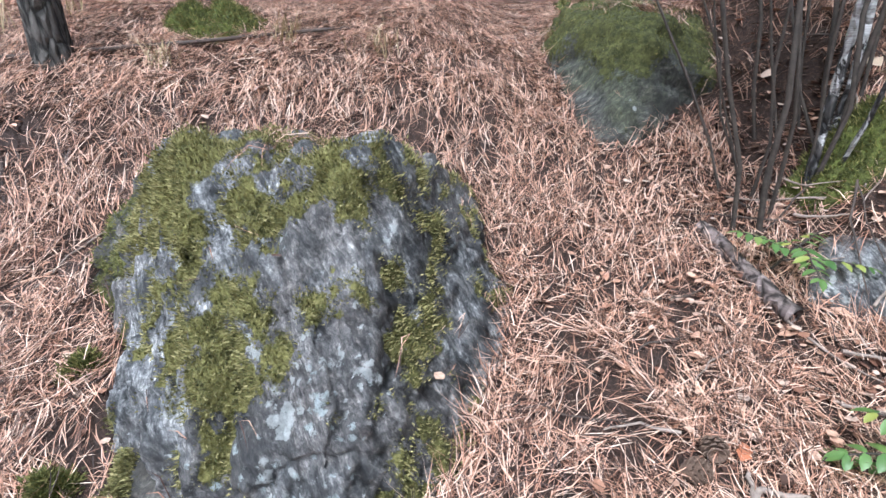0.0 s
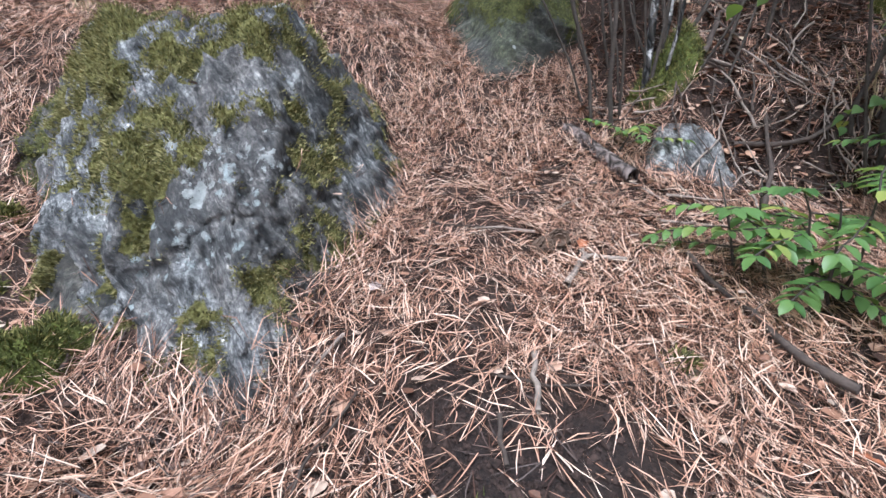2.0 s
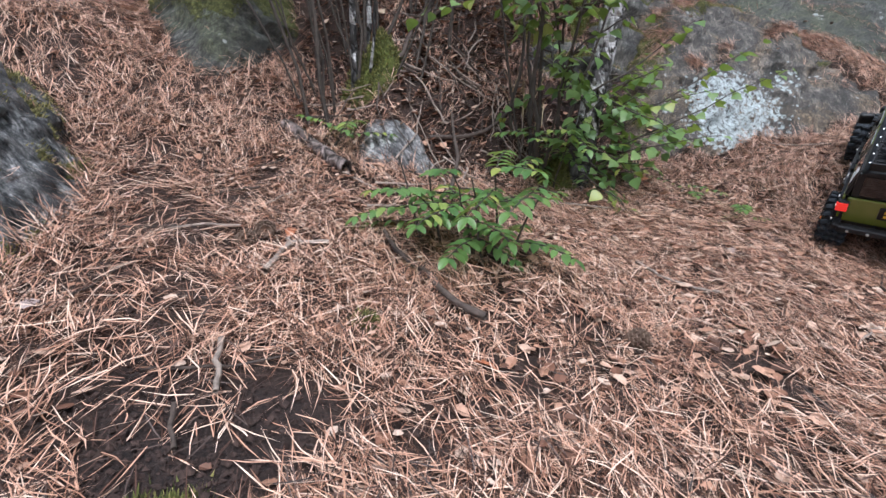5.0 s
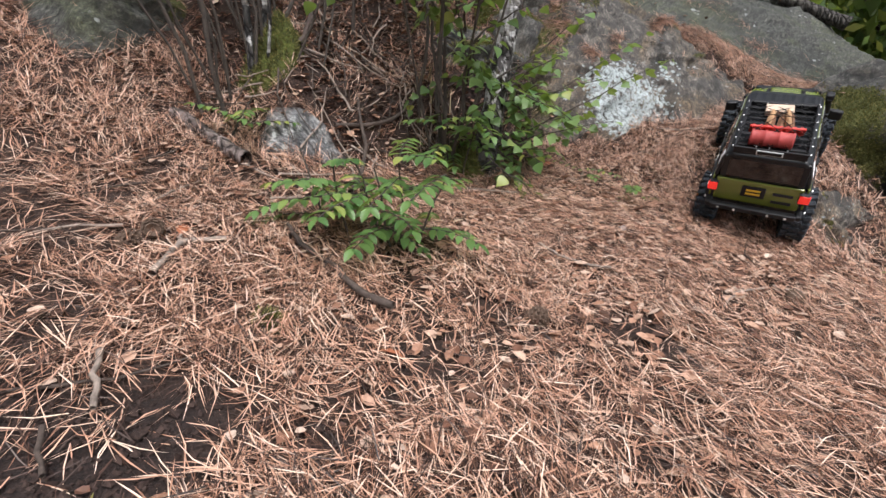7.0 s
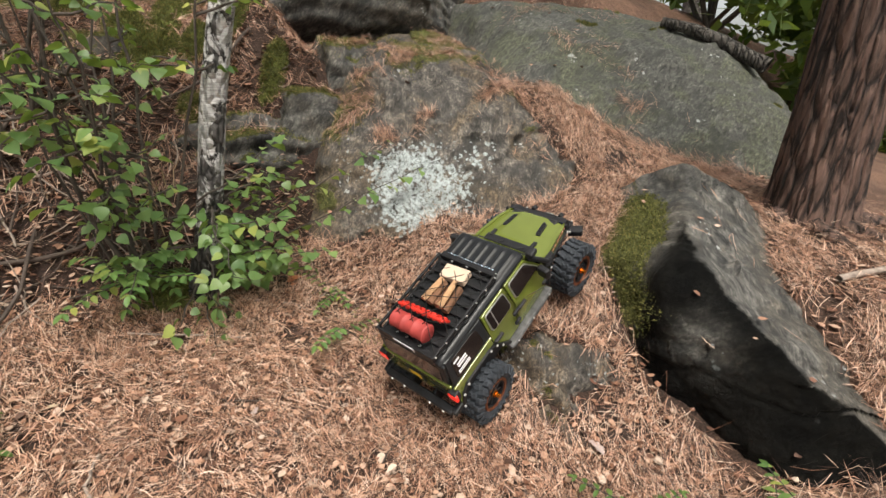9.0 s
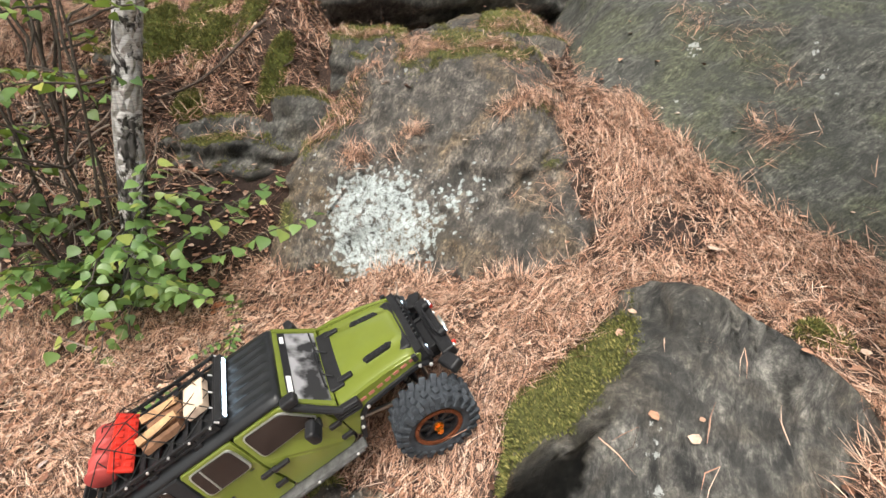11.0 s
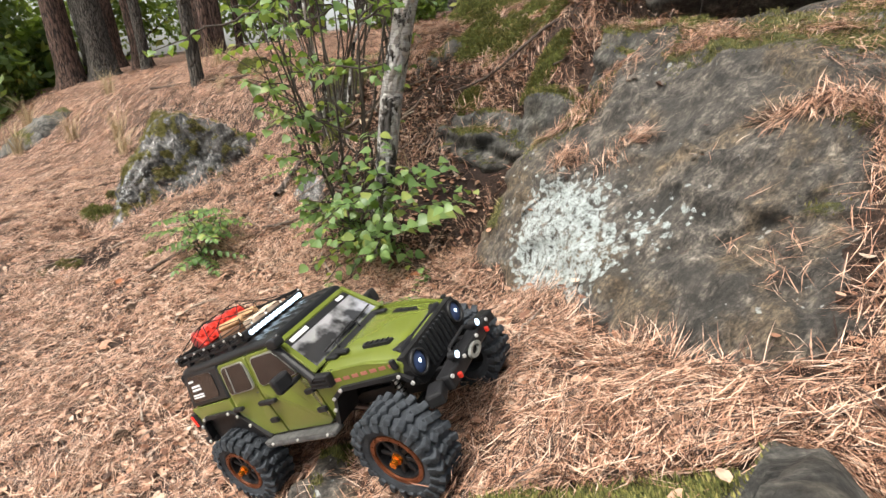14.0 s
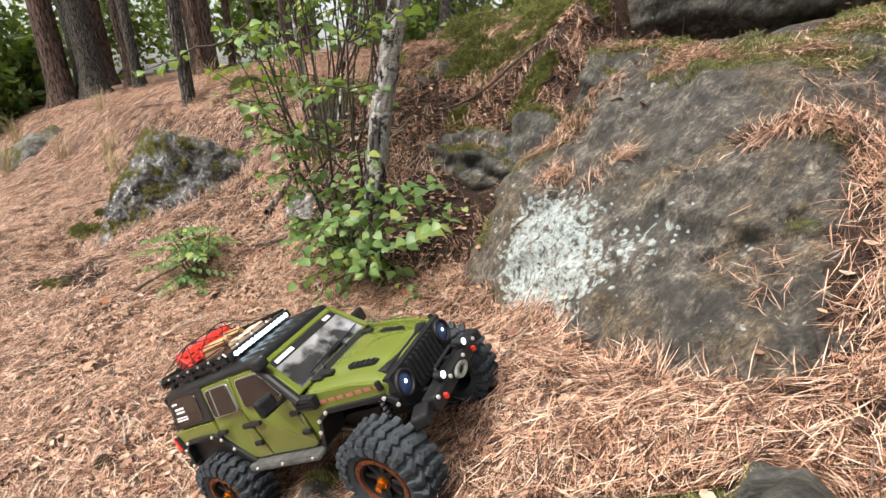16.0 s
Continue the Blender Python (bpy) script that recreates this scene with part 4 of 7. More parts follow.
# ---- the model off-road truck ----
def box(bm, c, s, m=None, bevel=0.0):
    """A box of size s at c, its edges eased."""
    made = bmesh.ops.create_cube(bm, size=1.0)["verts"]
    for v in made:
        v.co = Vector((v.co.x * s[0], v.co.y * s[1], v.co.z * s[2]))
    if bevel:
        es = list({e for v in made for e in v.link_edges})
        made = bmesh.ops.bevel(bm, geom=es, offset=bevel, segments=2, affect="EDGES", profile=0.5)["verts"]
    for v in made:
        v.co = (m @ v.co if m else v.co) + Vector(c)
    return bm


def rod(bm, a, b, r, seg=10, r2=None):
    a, b = Vector(a), Vector(b)
    d = b - a
    m = Matrix.Translation((a + b) / 2) @ d.to_track_quat("Z", "Y").to_matrix().to_4x4()
    bmesh.ops.create_cone(bm, cap_ends=True, segments=seg, radius1=r, radius2=r if r2 is None else r2, depth=d.length, matrix=m)
    return bm


def spin(profile, seg=48):
    """A ring about the y axis from (radius, y) pairs, closed round."""
    bm = bmesh.new()
    rings = []
    for k in range(seg):
        a = 2 * math.pi * k / seg
        rings.append([bm.verts.new((r * math.cos(a), y, r * math.sin(a))) for r, y in profile])
    n = len(profile)
    for k in range(seg):
        p, q2 = rings[k], rings[(k + 1) % seg]
        for i in range(n):
            bm.faces.new((p[i], p[(i + 1) % n], q2[(i + 1) % n], q2[i]))
    return bm


def coil(a, b, radius, wire, turns):
    """A wire wound into a spring from a to b."""
    bm = bmesh.new()
    d = (b - a).normalized()
    u = d.cross(Vector((0, 1, 0))).normalized()
    v = d.cross(u)
    rings, n = [], turns * 12
    for k in range(n + 1):
        q3 = 2 * math.pi * k / 12
        out = u * math.cos(q3) + v * math.sin(q3)
        c = a.lerp(b, k / n) + out * radius
        rings.append([bm.verts.new(c + (out * math.cos(t) + d * math.sin(t)) * wire) for t in (0, 1.571, 3.142, 4.712)])
    for r0, r1 in zip(rings, rings[1:]):
        for i in range(4):
            bm.faces.new((r0[i], r0[(i + 1) % 4], r1[(i + 1) % 4], r1[i]))
    bm.faces.new(rings[0])
    bm.faces.new(rings[-1][::-1])
    return bm


def half_width(x, z):
    """Half the body's width: doors upright, cabin leaning in, bonnet narrowing forward."""
    w = 0.0850 if z < 0.158 else 0.0835 - (z - 0.158) / 0.055 * 0.0135
    if z < 0.158:
        w -= 0.0012 * ((z - 0.125) / 0.035) ** 2
    if x > 0.226:
        w -= (x - 0.226) / 0.13 * 0.019
    return w


def panel(outline, sign, proud=0.0, thick=0.004, bevel=0.0012):
    bm = bmesh.new()
    outer = [bm.verts.new((x, sign * (half_width(x, z) + proud), z)) for x, z in outline]
    inner = [bm.verts.new((x, sign * (half_width(x, z) + proud - thick), z)) for x, z in outline]
    n = len(outline)
    face = bm.faces.new(outer)
    for i in range(n):
        bm.faces.new((outer[i], outer[(i + 1) % n], inner[(i + 1) % n], inner[i]))
    bm.faces.new(inner[::-1])
    if bevel:
        bmesh.ops.bevel(bm, geom=list(face.edges), offset=bevel, segments=2, affect="EDGES", profile=0.5)
    return bm


def rounded(pts, r=0.006, seg=4):
    """The outline with its corners rounded."""
    out, n = [], len(pts)
    for i in range(n):
        p0, p, p2 = (Vector(pts[i - 1]), Vector(pts[i]), Vector(pts[(i + 1) % n]))
        a, b = p + (p0 - p).normalized() * min(r, (p0 - p).length * 0.45), p + (p2 - p).normalized() * min(r, (p2 - p).length * 0.45)
        for k in range(seg + 1):
            f = k / seg
            c = a * (1 - f) ** 2 + p * 2 * f * (1 - f) + b * f * f
            out.append((c.x, c.y))
    return out


def grown(pts, d):
    cx, cz = sum(p[0] for p in pts) / len(pts), sum(p[1] for p in pts) / len(pts)
    out = []
    for x, z in pts:
        v = Vector((x - cx, z - cz))
        v = v * (1 + d / max(v.length, 1e-6))
        out.append((cx + v.x, cz + v.y))
    return out


M_GREEN = plain("olive_paint", (0.150, 0.182, 0.032), 0.26, 0.1, 0.07, 14, 0.05, 0.7)
M_BLACK = plain("black_plastic", (0.016, 0.016, 0.018), 0.48, 0, 0.25, 60, 0.15)
M_HARDTOP = plain("black_hardtop", (0.016, 0.017, 0.019), 0.36, 0, 0.2, 50, 0.1, 0.08)
M_WINDOW = plain("smoked_window", (0.018, 0.013, 0.012), 0.10, 0, 0.3, 20, 0, 0.3)
M_SILVER = plain("silver_trim", (0.35, 0.36, 0.34), 0.4, 0.6, 0.2, 40)
M_STEEL = plain("steel_screw", (0.78, 0.78, 0.78), 0.35, 0.5, 0.1, 40)
M_RUBBER = plain("tyre_rubber", (0.040, 0.046, 0.055), 0.78, 0, 0.45, 45, 0.4)
M_RIM = plain("bronze_rim", (0.17, 0.052, 0.020), 0.45, 0.4, 0.35, 60, 0.2)
M_ORANGE = plain("orange_anodised_hub", (0.75, 0.22, 0.02), 0.25, 0.8, 0.1, 40)
M_RED = plain("red_plastic", (0.62, 0.035, 0.022), 0.42, 0, 0.12, 30, 0.1, 0.1)
M_DRUM = plain("faded_red_drum", (0.40, 0.055, 0.050), 0.6, 0, 0.2, 40, 0.15)
M_WOOD = plain("split_wood", (0.46, 0.27, 0.14), 0.75, 0, 0.35, 70, 0.4)
M_BARKWOOD = plain("log_bark", (0.20, 0.10, 0.055), 0.85, 0, 0.4, 70, 0.5)
M_CREAM = plain("cream_card", (0.66, 0.50, 0.38), 0.7, 0, 0.12, 50)
M_WHITE = plain("white_print", (0.72, 0.72, 0.74), 0.5, 0, 0.05, 50)
M_REDPRINT = plain("faded_red_print", (0.34, 0.12, 0.09), 0.5, 0, 0.2, 60)
M_YELLOW = plain("yellow_print", (0.70, 0.45, 0.03), 0.5, 0, 0.1, 60)
M_TAIL = glow("red_tail_lamp", (0.75, 0.03, 0.02), 0.6)
M_LED = glow("white_led", (0.60, 0.80, 1.0), 2.6)
M_HEAD = glow("blue_white_headlamp", (0.03, 0.05, 0.12), 0.15)
M_CORD = plain("black_cord", (0.012, 0.012, 0.012), 0.7)
M_SLIDER = plain("scuffed_slider", (0.10, 0.10, 0.10), 0.6, 0.3, 0.5, 90, 0.3)
M_LINK = plain("bare_metal_link", (0.42, 0.41, 0.40), 0.35, 1.0, 0.2, 50)


for m0 in (M_BLACK, M_RUBBER, M_HARDTOP, M_CORD):
    m0.node_tree.nodes["Principled BSDF"].inputs["Specular IOR Level"].default_value = 0.28


def wind_glass():
    m = Nodes("painted_reflection_glass", 0.05, 0.55)
    # mottled sky reflections are painted into the glass colour as noise
    m.base(m.ramp(m.noise(28, 3, 0.5), (0.42, (0.07, 0.07, 0.075)), (0.56, (0.62, 0.62, 0.66))))
    return m.mat


M_SCREEN = wind_glass()

TYRE_R, TYRE_W = 0.0645, 0.050


def join_box(bm, m, size, bevel=0.001):
    """Adds an eased box posed by m."""
    tmp = bmesh.new()
    box(tmp, (0, 0, 0), size, None, bevel)
    tmp.transform(m)
    me = bpy.data.meshes.new("tmp")
    tmp.to_mesh(me)
    tmp.free()
    bm.from_mesh(me)
    bpy.data.meshes.remove(me)
    return bm


def make_tyre_mesh():
    w = TYRE_W / 2
    prof = [(0.036, w * 0.78), (0.040, w * 0.92), (0.048, w * 1.0), (0.055, w * 0.95), (0.0585, w * 0.80), (0.0595, w * 0.4), (0.0595, -w * 0.4),
            (0.0585, -w * 0.80), (0.055, -w * 0.95), (0.048, -w * 1.0), (0.040, -w * 0.92), (0.036, -w * 0.78)]
    bm = spin(prof, 56)
    me = bpy.data.meshes.new("tyre")
    bmesh.ops.recalc_face_normals(bm, faces=bm.faces)
    bm.to_mesh(me)
    bm.free()
    me.materials.append(M_RUBBER)
    return me


def tread_blocks():
    """The kinds of tread block, each with its mesh and its places round the tyre."""
    w, count, kinds = TYRE_W / 2, 22, []
    for side in (-1, 1):
        for at, turn, size, ease in (
                ((0.0600, side * w * 0.72, 0), Matrix.Rotation(radians(side * -20), 4, "Z") @ Matrix.Rotation(radians(side * 16), 4, "X"), (0.0085, w * 0.56, 0.0100), 0.0020),
                ((0.0612, side * w * 0.22, 0.004 * side), Matrix.Rotation(radians(side * 24), 4, "X"), (0.0068, w * 0.44, 0.0092), 0.0016),
                ((0.0530, side * w * 0.99, 0), Matrix.Rotation(radians(side * -16), 4, "Z"), (0.0125, 0.0036, 0.0080), 0.0012)):
            me = bpy.data.meshes.new("tread_block")
            bm = join_box(bmesh.new(), Matrix.Identity(4), size, ease)
            bm.to_mesh(me)
            bm.free()
            me.materials.append(M_RUBBER)
            turns = [-2 * math.pi * k / count - (math.pi / count if side > 0 else 0) for k in range(count)]
            kinds.append((me, [Matrix.Rotation(a, 4, "Y") @ Matrix.Translation(at) @ turn for a in turns]))
    return kinds


TRUCK = new("toy_truck")
TRUCK.matrix_world = pose(1.394, -0.038, -0.007, 5.2, -29.8, 9.8)
tagged(TRUCK, "olive green radio-controlled off-road truck with black roof climbing a needle slope", "toy truck")


def piece(name, bm, mat, label="", parent=None, smooth=False):
    return part(name, bm, mat, parent or TRUCK, label, smooth)


# wheels
tyre_mesh = make_tyre_mesh()
TREAD = tread_blocks()
bm = spin([(0.0368, 0.0190), (0.0368, 0.0225), (0.0312, 0.0225), (0.0308, 0.0190)], 40)
for k in range(16):
    a = 2 * math.pi * k / 16
    rod(bm, (0.0338 * math.cos(a), 0.0222, 0.0338 * math.sin(a)), (0.0338 * math.cos(a), 0.0240, 0.0338 * math.sin(a)), 0.0011, 6)
rim_mesh = bpy.data.meshes.new("rim")
bmesh.ops.recalc_face_normals(bm, faces=bm.faces)
bm.to_mesh(rim_mesh)
bm.free()
rim_mesh.materials.append(M_RIM)
bm = bmesh.new()
rod(bm, (0, 0.004, 0), (0, 0.008, 0), 0.0365, 32)
for k in range(32):
    a = 2 * math.pi * k / 32
    join_box(bm, Matrix.Rotation(-a, 4, 'Y') @ Matrix.Translation((0.0312, 0.012, 0)), (0.006, 0.016, 0.0068), 0.0003)
for k in range(8):
    a = 2 * math.pi * k / 8
    join_box(bm, Matrix.Rotation(-a, 4, "Y") @ Matrix.Translation((0.018, 0.013, 0)), (0.018, 0.006, 0.006), 0.0012)
rod(bm, (0, 0.008, 0), (0, 0.018, 0), 0.010, 20)
hub_disc = bpy.data.meshes.new("wheel")
bmesh.ops.recalc_face_normals(bm, faces=bm.faces)
bm.to_mesh(hub_disc)
bm.free()
hub_disc.materials.append(M_BLACK)
bm = bmesh.new()
rod(bm, (0, 0.016, 0), (0, 0.022, 0), 0.0075, 6)
rod(bm, (0, 0.022, 0), (0, 0.030, 0), 0.0048, 12)
hubcap = bpy.data.meshes.new("hub")
bmesh.ops.recalc_face_normals(bm, faces=bm.faces)
bm.to_mesh(hubcap)
bm.free()
hubcap.materials.append(M_ORANGE)
for x, side, steer, spinn in ((0.0, -1, 0, 10), (0.0, 1, 0, 40), (0.315, -1, -3, 25), (0.315, 1, -3, 70)):
    w = sub("wheel", hub_disc, TRUCK, "black wheel centre with bronze bead ring and knobbly tyre")
    w.matrix_local = pose(x + (0.003 if x else 0), side * (0.094 if x else 0.084), 0.0480 if x else 0.0500, 0, 0, steer + (0 if side > 0 else 180)) @ pose(0, 0, 0, 0, spinn, 0) @ Matrix.Scale(0.9, 4)
    sub("tyre", tyre_mesh, w, "knobbly black rubber tyre")
    for me, places in TREAD:
        for m in places:
            sub("tread_block", me, w).matrix_local = m
    sub("rim", rim_mesh, w, "bronze bead-lock ring")
    sub("hub", hubcap, w, "orange anodised wheel nut")

# inner body, chassis, axles
bm = bmesh.new()
box(bm, (0.085, 0, 0.120), (0.275, 0.156, 0.072), None, 0.003)
box(bm, (0.285, 0, 0.128), (0.130, 0.105, 0.030), None, 0.004)
piece("body_shell", bm, M_BLACK)
bm = bmesh.new()
for s in (-1, 1):
    box(bm, (0.155, s * 0.026, 0.078), (0.44, 0.006, 0.018), None, 0.001)
box(bm, (0.17, 0, 0.072), (0.09, 0.06, 0.022), None, 0.004)
box(bm, (0.285, 0.0, 0.100), (0.06, 0.045, 0.035), None, 0.004)
piece("chassis", bm, M_BLACK)
for x in (0.0, 0.315):
    bm = bmesh.new()
    rod(bm, (x, -0.075, 0.057), (x, 0.075, 0.057), 0.008, 14)
    box(bm, (x, 0.015, 0.057), (0.034, 0.038, 0.034), None, 0.008)
    piece("axle", bm, M_BLACK)
for s in (-1, 1):
    for a, b in (((0.19, s * 0.03, 0.074), (0.31, s * 0.052, 0.058)), ((0.125, s * 0.03, 0.074), (0.008, s * 0.052, 0.058))):
        piece("suspension_link", rod(bmesh.new(), a, b, 0.0032, 8), M_LINK)
    for x in (0.322, -0.008):
        shock = piece("shock_absorber", rod(bmesh.new(), (x, s * 0.060, 0.066), (x - 0.012, s * 0.045, 0.118), 0.0034, 10), M_LINK)
        foot, head = Vector((x, s * 0.060, 0.066)), Vector((x - 0.012, s * 0.045, 0.118))
        bm = coil(foot.lerp(head, 0.22), foot.lerp(head, 0.90), 0.0062, 0.0010, 7)
        piece("spring", bm, M_BLACK, parent=shock)
piece("steering_rod", rod(bmesh.new(), (0.338, -0.062, 0.066), (0.338, 0.062, 0.066), 0.003, 8), M_LINK)

REAR_DOOR = [(0.052, 0.134), (0.052, 0.2045), (0.121, 0.2045), (0.1255, 0.158), (0.1255, 0.088), (0.090, 0.088)]
FRONT_DOOR = [(0.1285, 0.088), (0.1285, 0.158), (0.1245, 0.2045), (0.190, 0.2035), (0.223, 0.160), (0.229, 0.130), (0.223, 0.094), (0.216, 0.088)]
REAR_GLASS = [(0.061, 0.163), (0.061, 0.199), (0.113, 0.199), (0.117, 0.163)]
FRONT_GLASS = [(0.137, 0.163), (0.135, 0.199), (0.184, 0.198), (0.213, 0.165)]
QUARTER = [(-0.058, 0.1575), (0.0495, 0.1575), (0.0495, 0.137), (0.034, 0.1405), (-0.032, 0.1405), (-0.047, 0.130), (-0.053, 0.108), (-0.058, 0.108)]
TOPSIDE = [(-0.054, 0.159), (0.0500, 0.159), (0.0500, 0.2065), (-0.046, 0.2105)]
SIDE_GLASS = [(-0.042, 0.166), (0.034, 0.166), (0.032, 0.202), (-0.036, 0.204)]
WING = [(0.226, 0.1545), (0.262, 0.1525), (0.310, 0.1465), (0.357, 0.1345), (0.357, 0.118), (0.345, 0.1235), (0.264, 0.1305), (0.249, 0.124), (0.2315, 0.092), (0.2275, 0.096), (0.2325, 0.130)]


def bolts(parent, pts, r=0.0024):
    for pnt, out in pts:
        p0 = Vector(pnt)
        piece("screw", rod(bmesh.new(), p0, p0 + Vector(out) * 0.0022, r, 8), M_STEEL, parent=parent)


for s in (-1, 1):
    piece("quarter_panel", panel(QUARTER, s), M_GREEN)
    top = piece("hardtop_side", panel(TOPSIDE, s, 0, 0.006, 0.003), M_HARDTOP, "black hardtop side with smoked window")
    piece("window", panel(rounded(SIDE_GLASS, 0.007), s, 0.0012, 0.003, 0.0005), M_WINDOW, parent=top)
    # lettering on the side window, kept as bars
    for k, (x0, x1, z) in enumerate(((-0.034, -0.020, 0.1965), (-0.030, -0.006, 0.1885), (-0.030, -0.006, 0.1835), (-0.034, -0.004, 0.176), (-0.034, -0.004, 0.1725))):
        hgt = 0.0028 if k < 3 else 0.0020
        piece("decal", panel([(x0, z - hgt / 2), (x1, z - hgt / 2), (x1, z + hgt / 2), (x0, z + hgt / 2)], s, 0.0018, 0.001, 0), M_WHITE, "white printed bars", parent=top)
    for nm, outline, glassy, hx2 in (("rear_door", REAR_DOOR, REAR_GLASS, 0.064), ("front_door", FRONT_DOOR, FRONT_GLASS, 0.142)):
        door = piece(nm, panel(rounded(outline, 0.004, 3), s, 0.0002, 0.005, 0.0012), M_GREEN, "olive green door panel")
        piece("window_trim", panel(rounded(grown(glassy, 0.0028), 0.007), s, 0.0010, 0.003, 0.0006), M_SILVER, parent=door)
        piece("window", panel(rounded(glassy, 0.006), s, 0.0018, 0.003, 0.0004), M_WINDOW, "dark smoked window", parent=door)
        bm = bmesh.new()
        yy = s * (half_width(0.1, 0.14) + 0.0035)
        box(bm, (hx2, yy, 0.1405), (0.022, 0.006, 0.0055), None, 0.0015)
        box(bm, (hx2 - 0.009, yy - s * 0.001, 0.1395), (0.007, 0.005, 0.009), None, 0.0015)
        piece("door_handle", bm, M_BLACK, "black door handle", parent=door)
        hinge_x = 0.1265 if nm == "rear_door" else 0.2265
        for hz in (0.140, 0.112):
            bm = bmesh.new()
            box(bm, (hinge_x - 0.005, yy - s * 0.0012, hz), (0.016, 0.005, 0.0065), None, 0.0012)
            piece("hinge", bm, M_BLACK, parent=door)
    piece("divider", panel([(0.0735, 0.1635), (0.0735, 0.1985), (0.0755, 0.1985), (0.0755, 0.1635)], s, 0.0024, 0.002, 0), M_SILVER)
    piece("bonnet_side", panel(WING, s, 0, 0.006, 0.0025), M_GREEN)
    for k in range(7):
        x0 = 0.262 + k * 0.0125
        zc = 0.1405 - (x0 - 0.262) * 0.08
        piece("decal", panel([(x0, zc - 0.0022), (x0 + 0.0082, zc - 0.0028), (x0 + 0.0082, zc + 0.0014), (x0, zc + 0.0020)], s, 0.0006, 0.0008, 0), M_REDPRINT, "faded red printed bar")
    # wheel-arch flares
    for pts in ([(0.090, 0.088), (0.066, 0.116), (0.052, 0.134), (0.035, 0.1415), (-0.033, 0.1415), (-0.049, 0.131), (-0.058, 0.104)],
                [(0.231, 0.089), (0.242, 0.110), (0.250, 0.124), (0.265, 0.1315), (0.345, 0.1240), (0.357, 0.112)]):
        bm = bmesh.new()
        rows = []
        for i, (x, z) in enumerate(pts):
            a, b = Vector(pts[max(0, i - 1)]), Vector(pts[min(len(pts) - 1, i + 1)])
            tdir = (b - a).normalized()
            nrm2 = Vector((tdir.y, -tdir.x))
            if nrm2.y > 0:
                nrm2 = -nrm2
            inn = Vector((x, z)) + nrm2 * 0.0055
            hw = half_width(x, 0.13) - 0.0045
            rows.append([bm.verts.new((x, s * (hw - 0.03), z)), bm.verts.new((x, s * (hw + 0.0085), z)), bm.verts.new((inn.x, s * (hw + 0.0085), inn.y)), bm.verts.new((inn.x, s * (hw - 0.03), inn.y))])
        for r0, r1 in zip(rows, rows[1:]):
            for i in range(4):
                bm.faces.new((r0[i], r0[(i + 1) % 4], r1[(i + 1) % 4], r1[i]))
        bm.faces.new(rows[0])
        bm.faces.new(rows[-1][::-1])
        flare = piece("wheel_arch", bm, M_BLACK, "black wheel-arch flare with bright screws")
        bolts(flare, [((x, s * (half_width(x, 0.13) + 0.0038), z - 0.003), (0, s, 0)) for x, z in pts[1:]])
    # rock slider
    bm = bmesh.new()
    box(bm, (0.155, s * 0.088, 0.0825), (0.150, 0.016, 0.007), None, 0.002)
    box(bm, (0.155, s * 0.095, 0.0800), (0.140, 0.004, 0.006), None, 0.0015)
    sl = piece("side_step", bm, M_SLIDER, "scuffed grey side step")
    bolts(sl, [((x, s * 0.0965, 0.0825), (0, s, 0)) for x in (0.10, 0.155, 0.215)], 0.0018)
    # mirror
    bm = bmesh.new()
    box(bm, (0.2055, s * 0.1000, 0.1665), (0.013, 0.024, 0.022), Matrix.Rotation(radians(s * 12), 3, "Z"), 0.004)
    box(bm, (0.211, s * 0.0870, 0.1595), (0.007, 0.014, 0.006), None, 0.0015)
    piece("wing_mirror", bm, M_BLACK, "black wing mirror")
    # bonnet catch
    bm = bmesh.new()
    box(bm, (0.346, s * (half_width(0.346, 0.13) + 0.002), 0.1355), (0.007, 0.005, 0.012), None, 0.0015)
    piece("bonnet_catch", bm, M_BLACK)

# roof with pressed ribs
bm = bmesh.new()
cols = np.linspace(-1, 1, 61)
xs = [-0.054, -0.052, -0.04, 0.10, 0.118, 0.122, 0.126, 0.18, 0.184, 0.190, 0.1945, 0.196]
rows = []
for x in xs:
    row = []
    for c in cols:
        edge = 0.0705 - 0.0015 * (1 if x > 0.19 or x < -0.05 else 0)
        z = 0.2165 - 0.0015 * c * c - 0.007 * max(0, (abs(c) - 0.86) / 0.14) ** 2
        rib = 0.5 + 0.5 * math.cos(c * math.pi * 8.0)
        if 0.118 < x < 0.19 and abs(c) < 0.82:
            z += 0.0022 * max(0, rib - 0.45) / 0.55
        if x > 0.185 or x < -0.05:
            z -= 0.004 if x in (xs[0], xs[-1]) else 0.0012
        row.append(bm.verts.new((x, c * edge, z)))
    rows.append(row)
low = [[bm.verts.new((x, c * 0.068, 0.204)) for c in (-1, 1)] for x in xs]
for i in range(len(xs) - 1):
    for j in range(len(cols) - 1):
        bm.faces.new((rows[i][j], rows[i + 1][j], rows[i + 1][j + 1], rows[i][j + 1]))
    bm.faces.new((rows[i][0], low[i][0], low[i + 1][0], rows[i + 1][0]))
    bm.faces.new((rows[i][-1], rows[i + 1][-1], low[i + 1][1], low[i][1]))
for i in (0, -1):
    bm.faces.new([low[i][0]] + rows[i] + [low[i][1]])
piece("roof", bm, M_HARDTOP, "black ribbed roof panel", smooth=True)

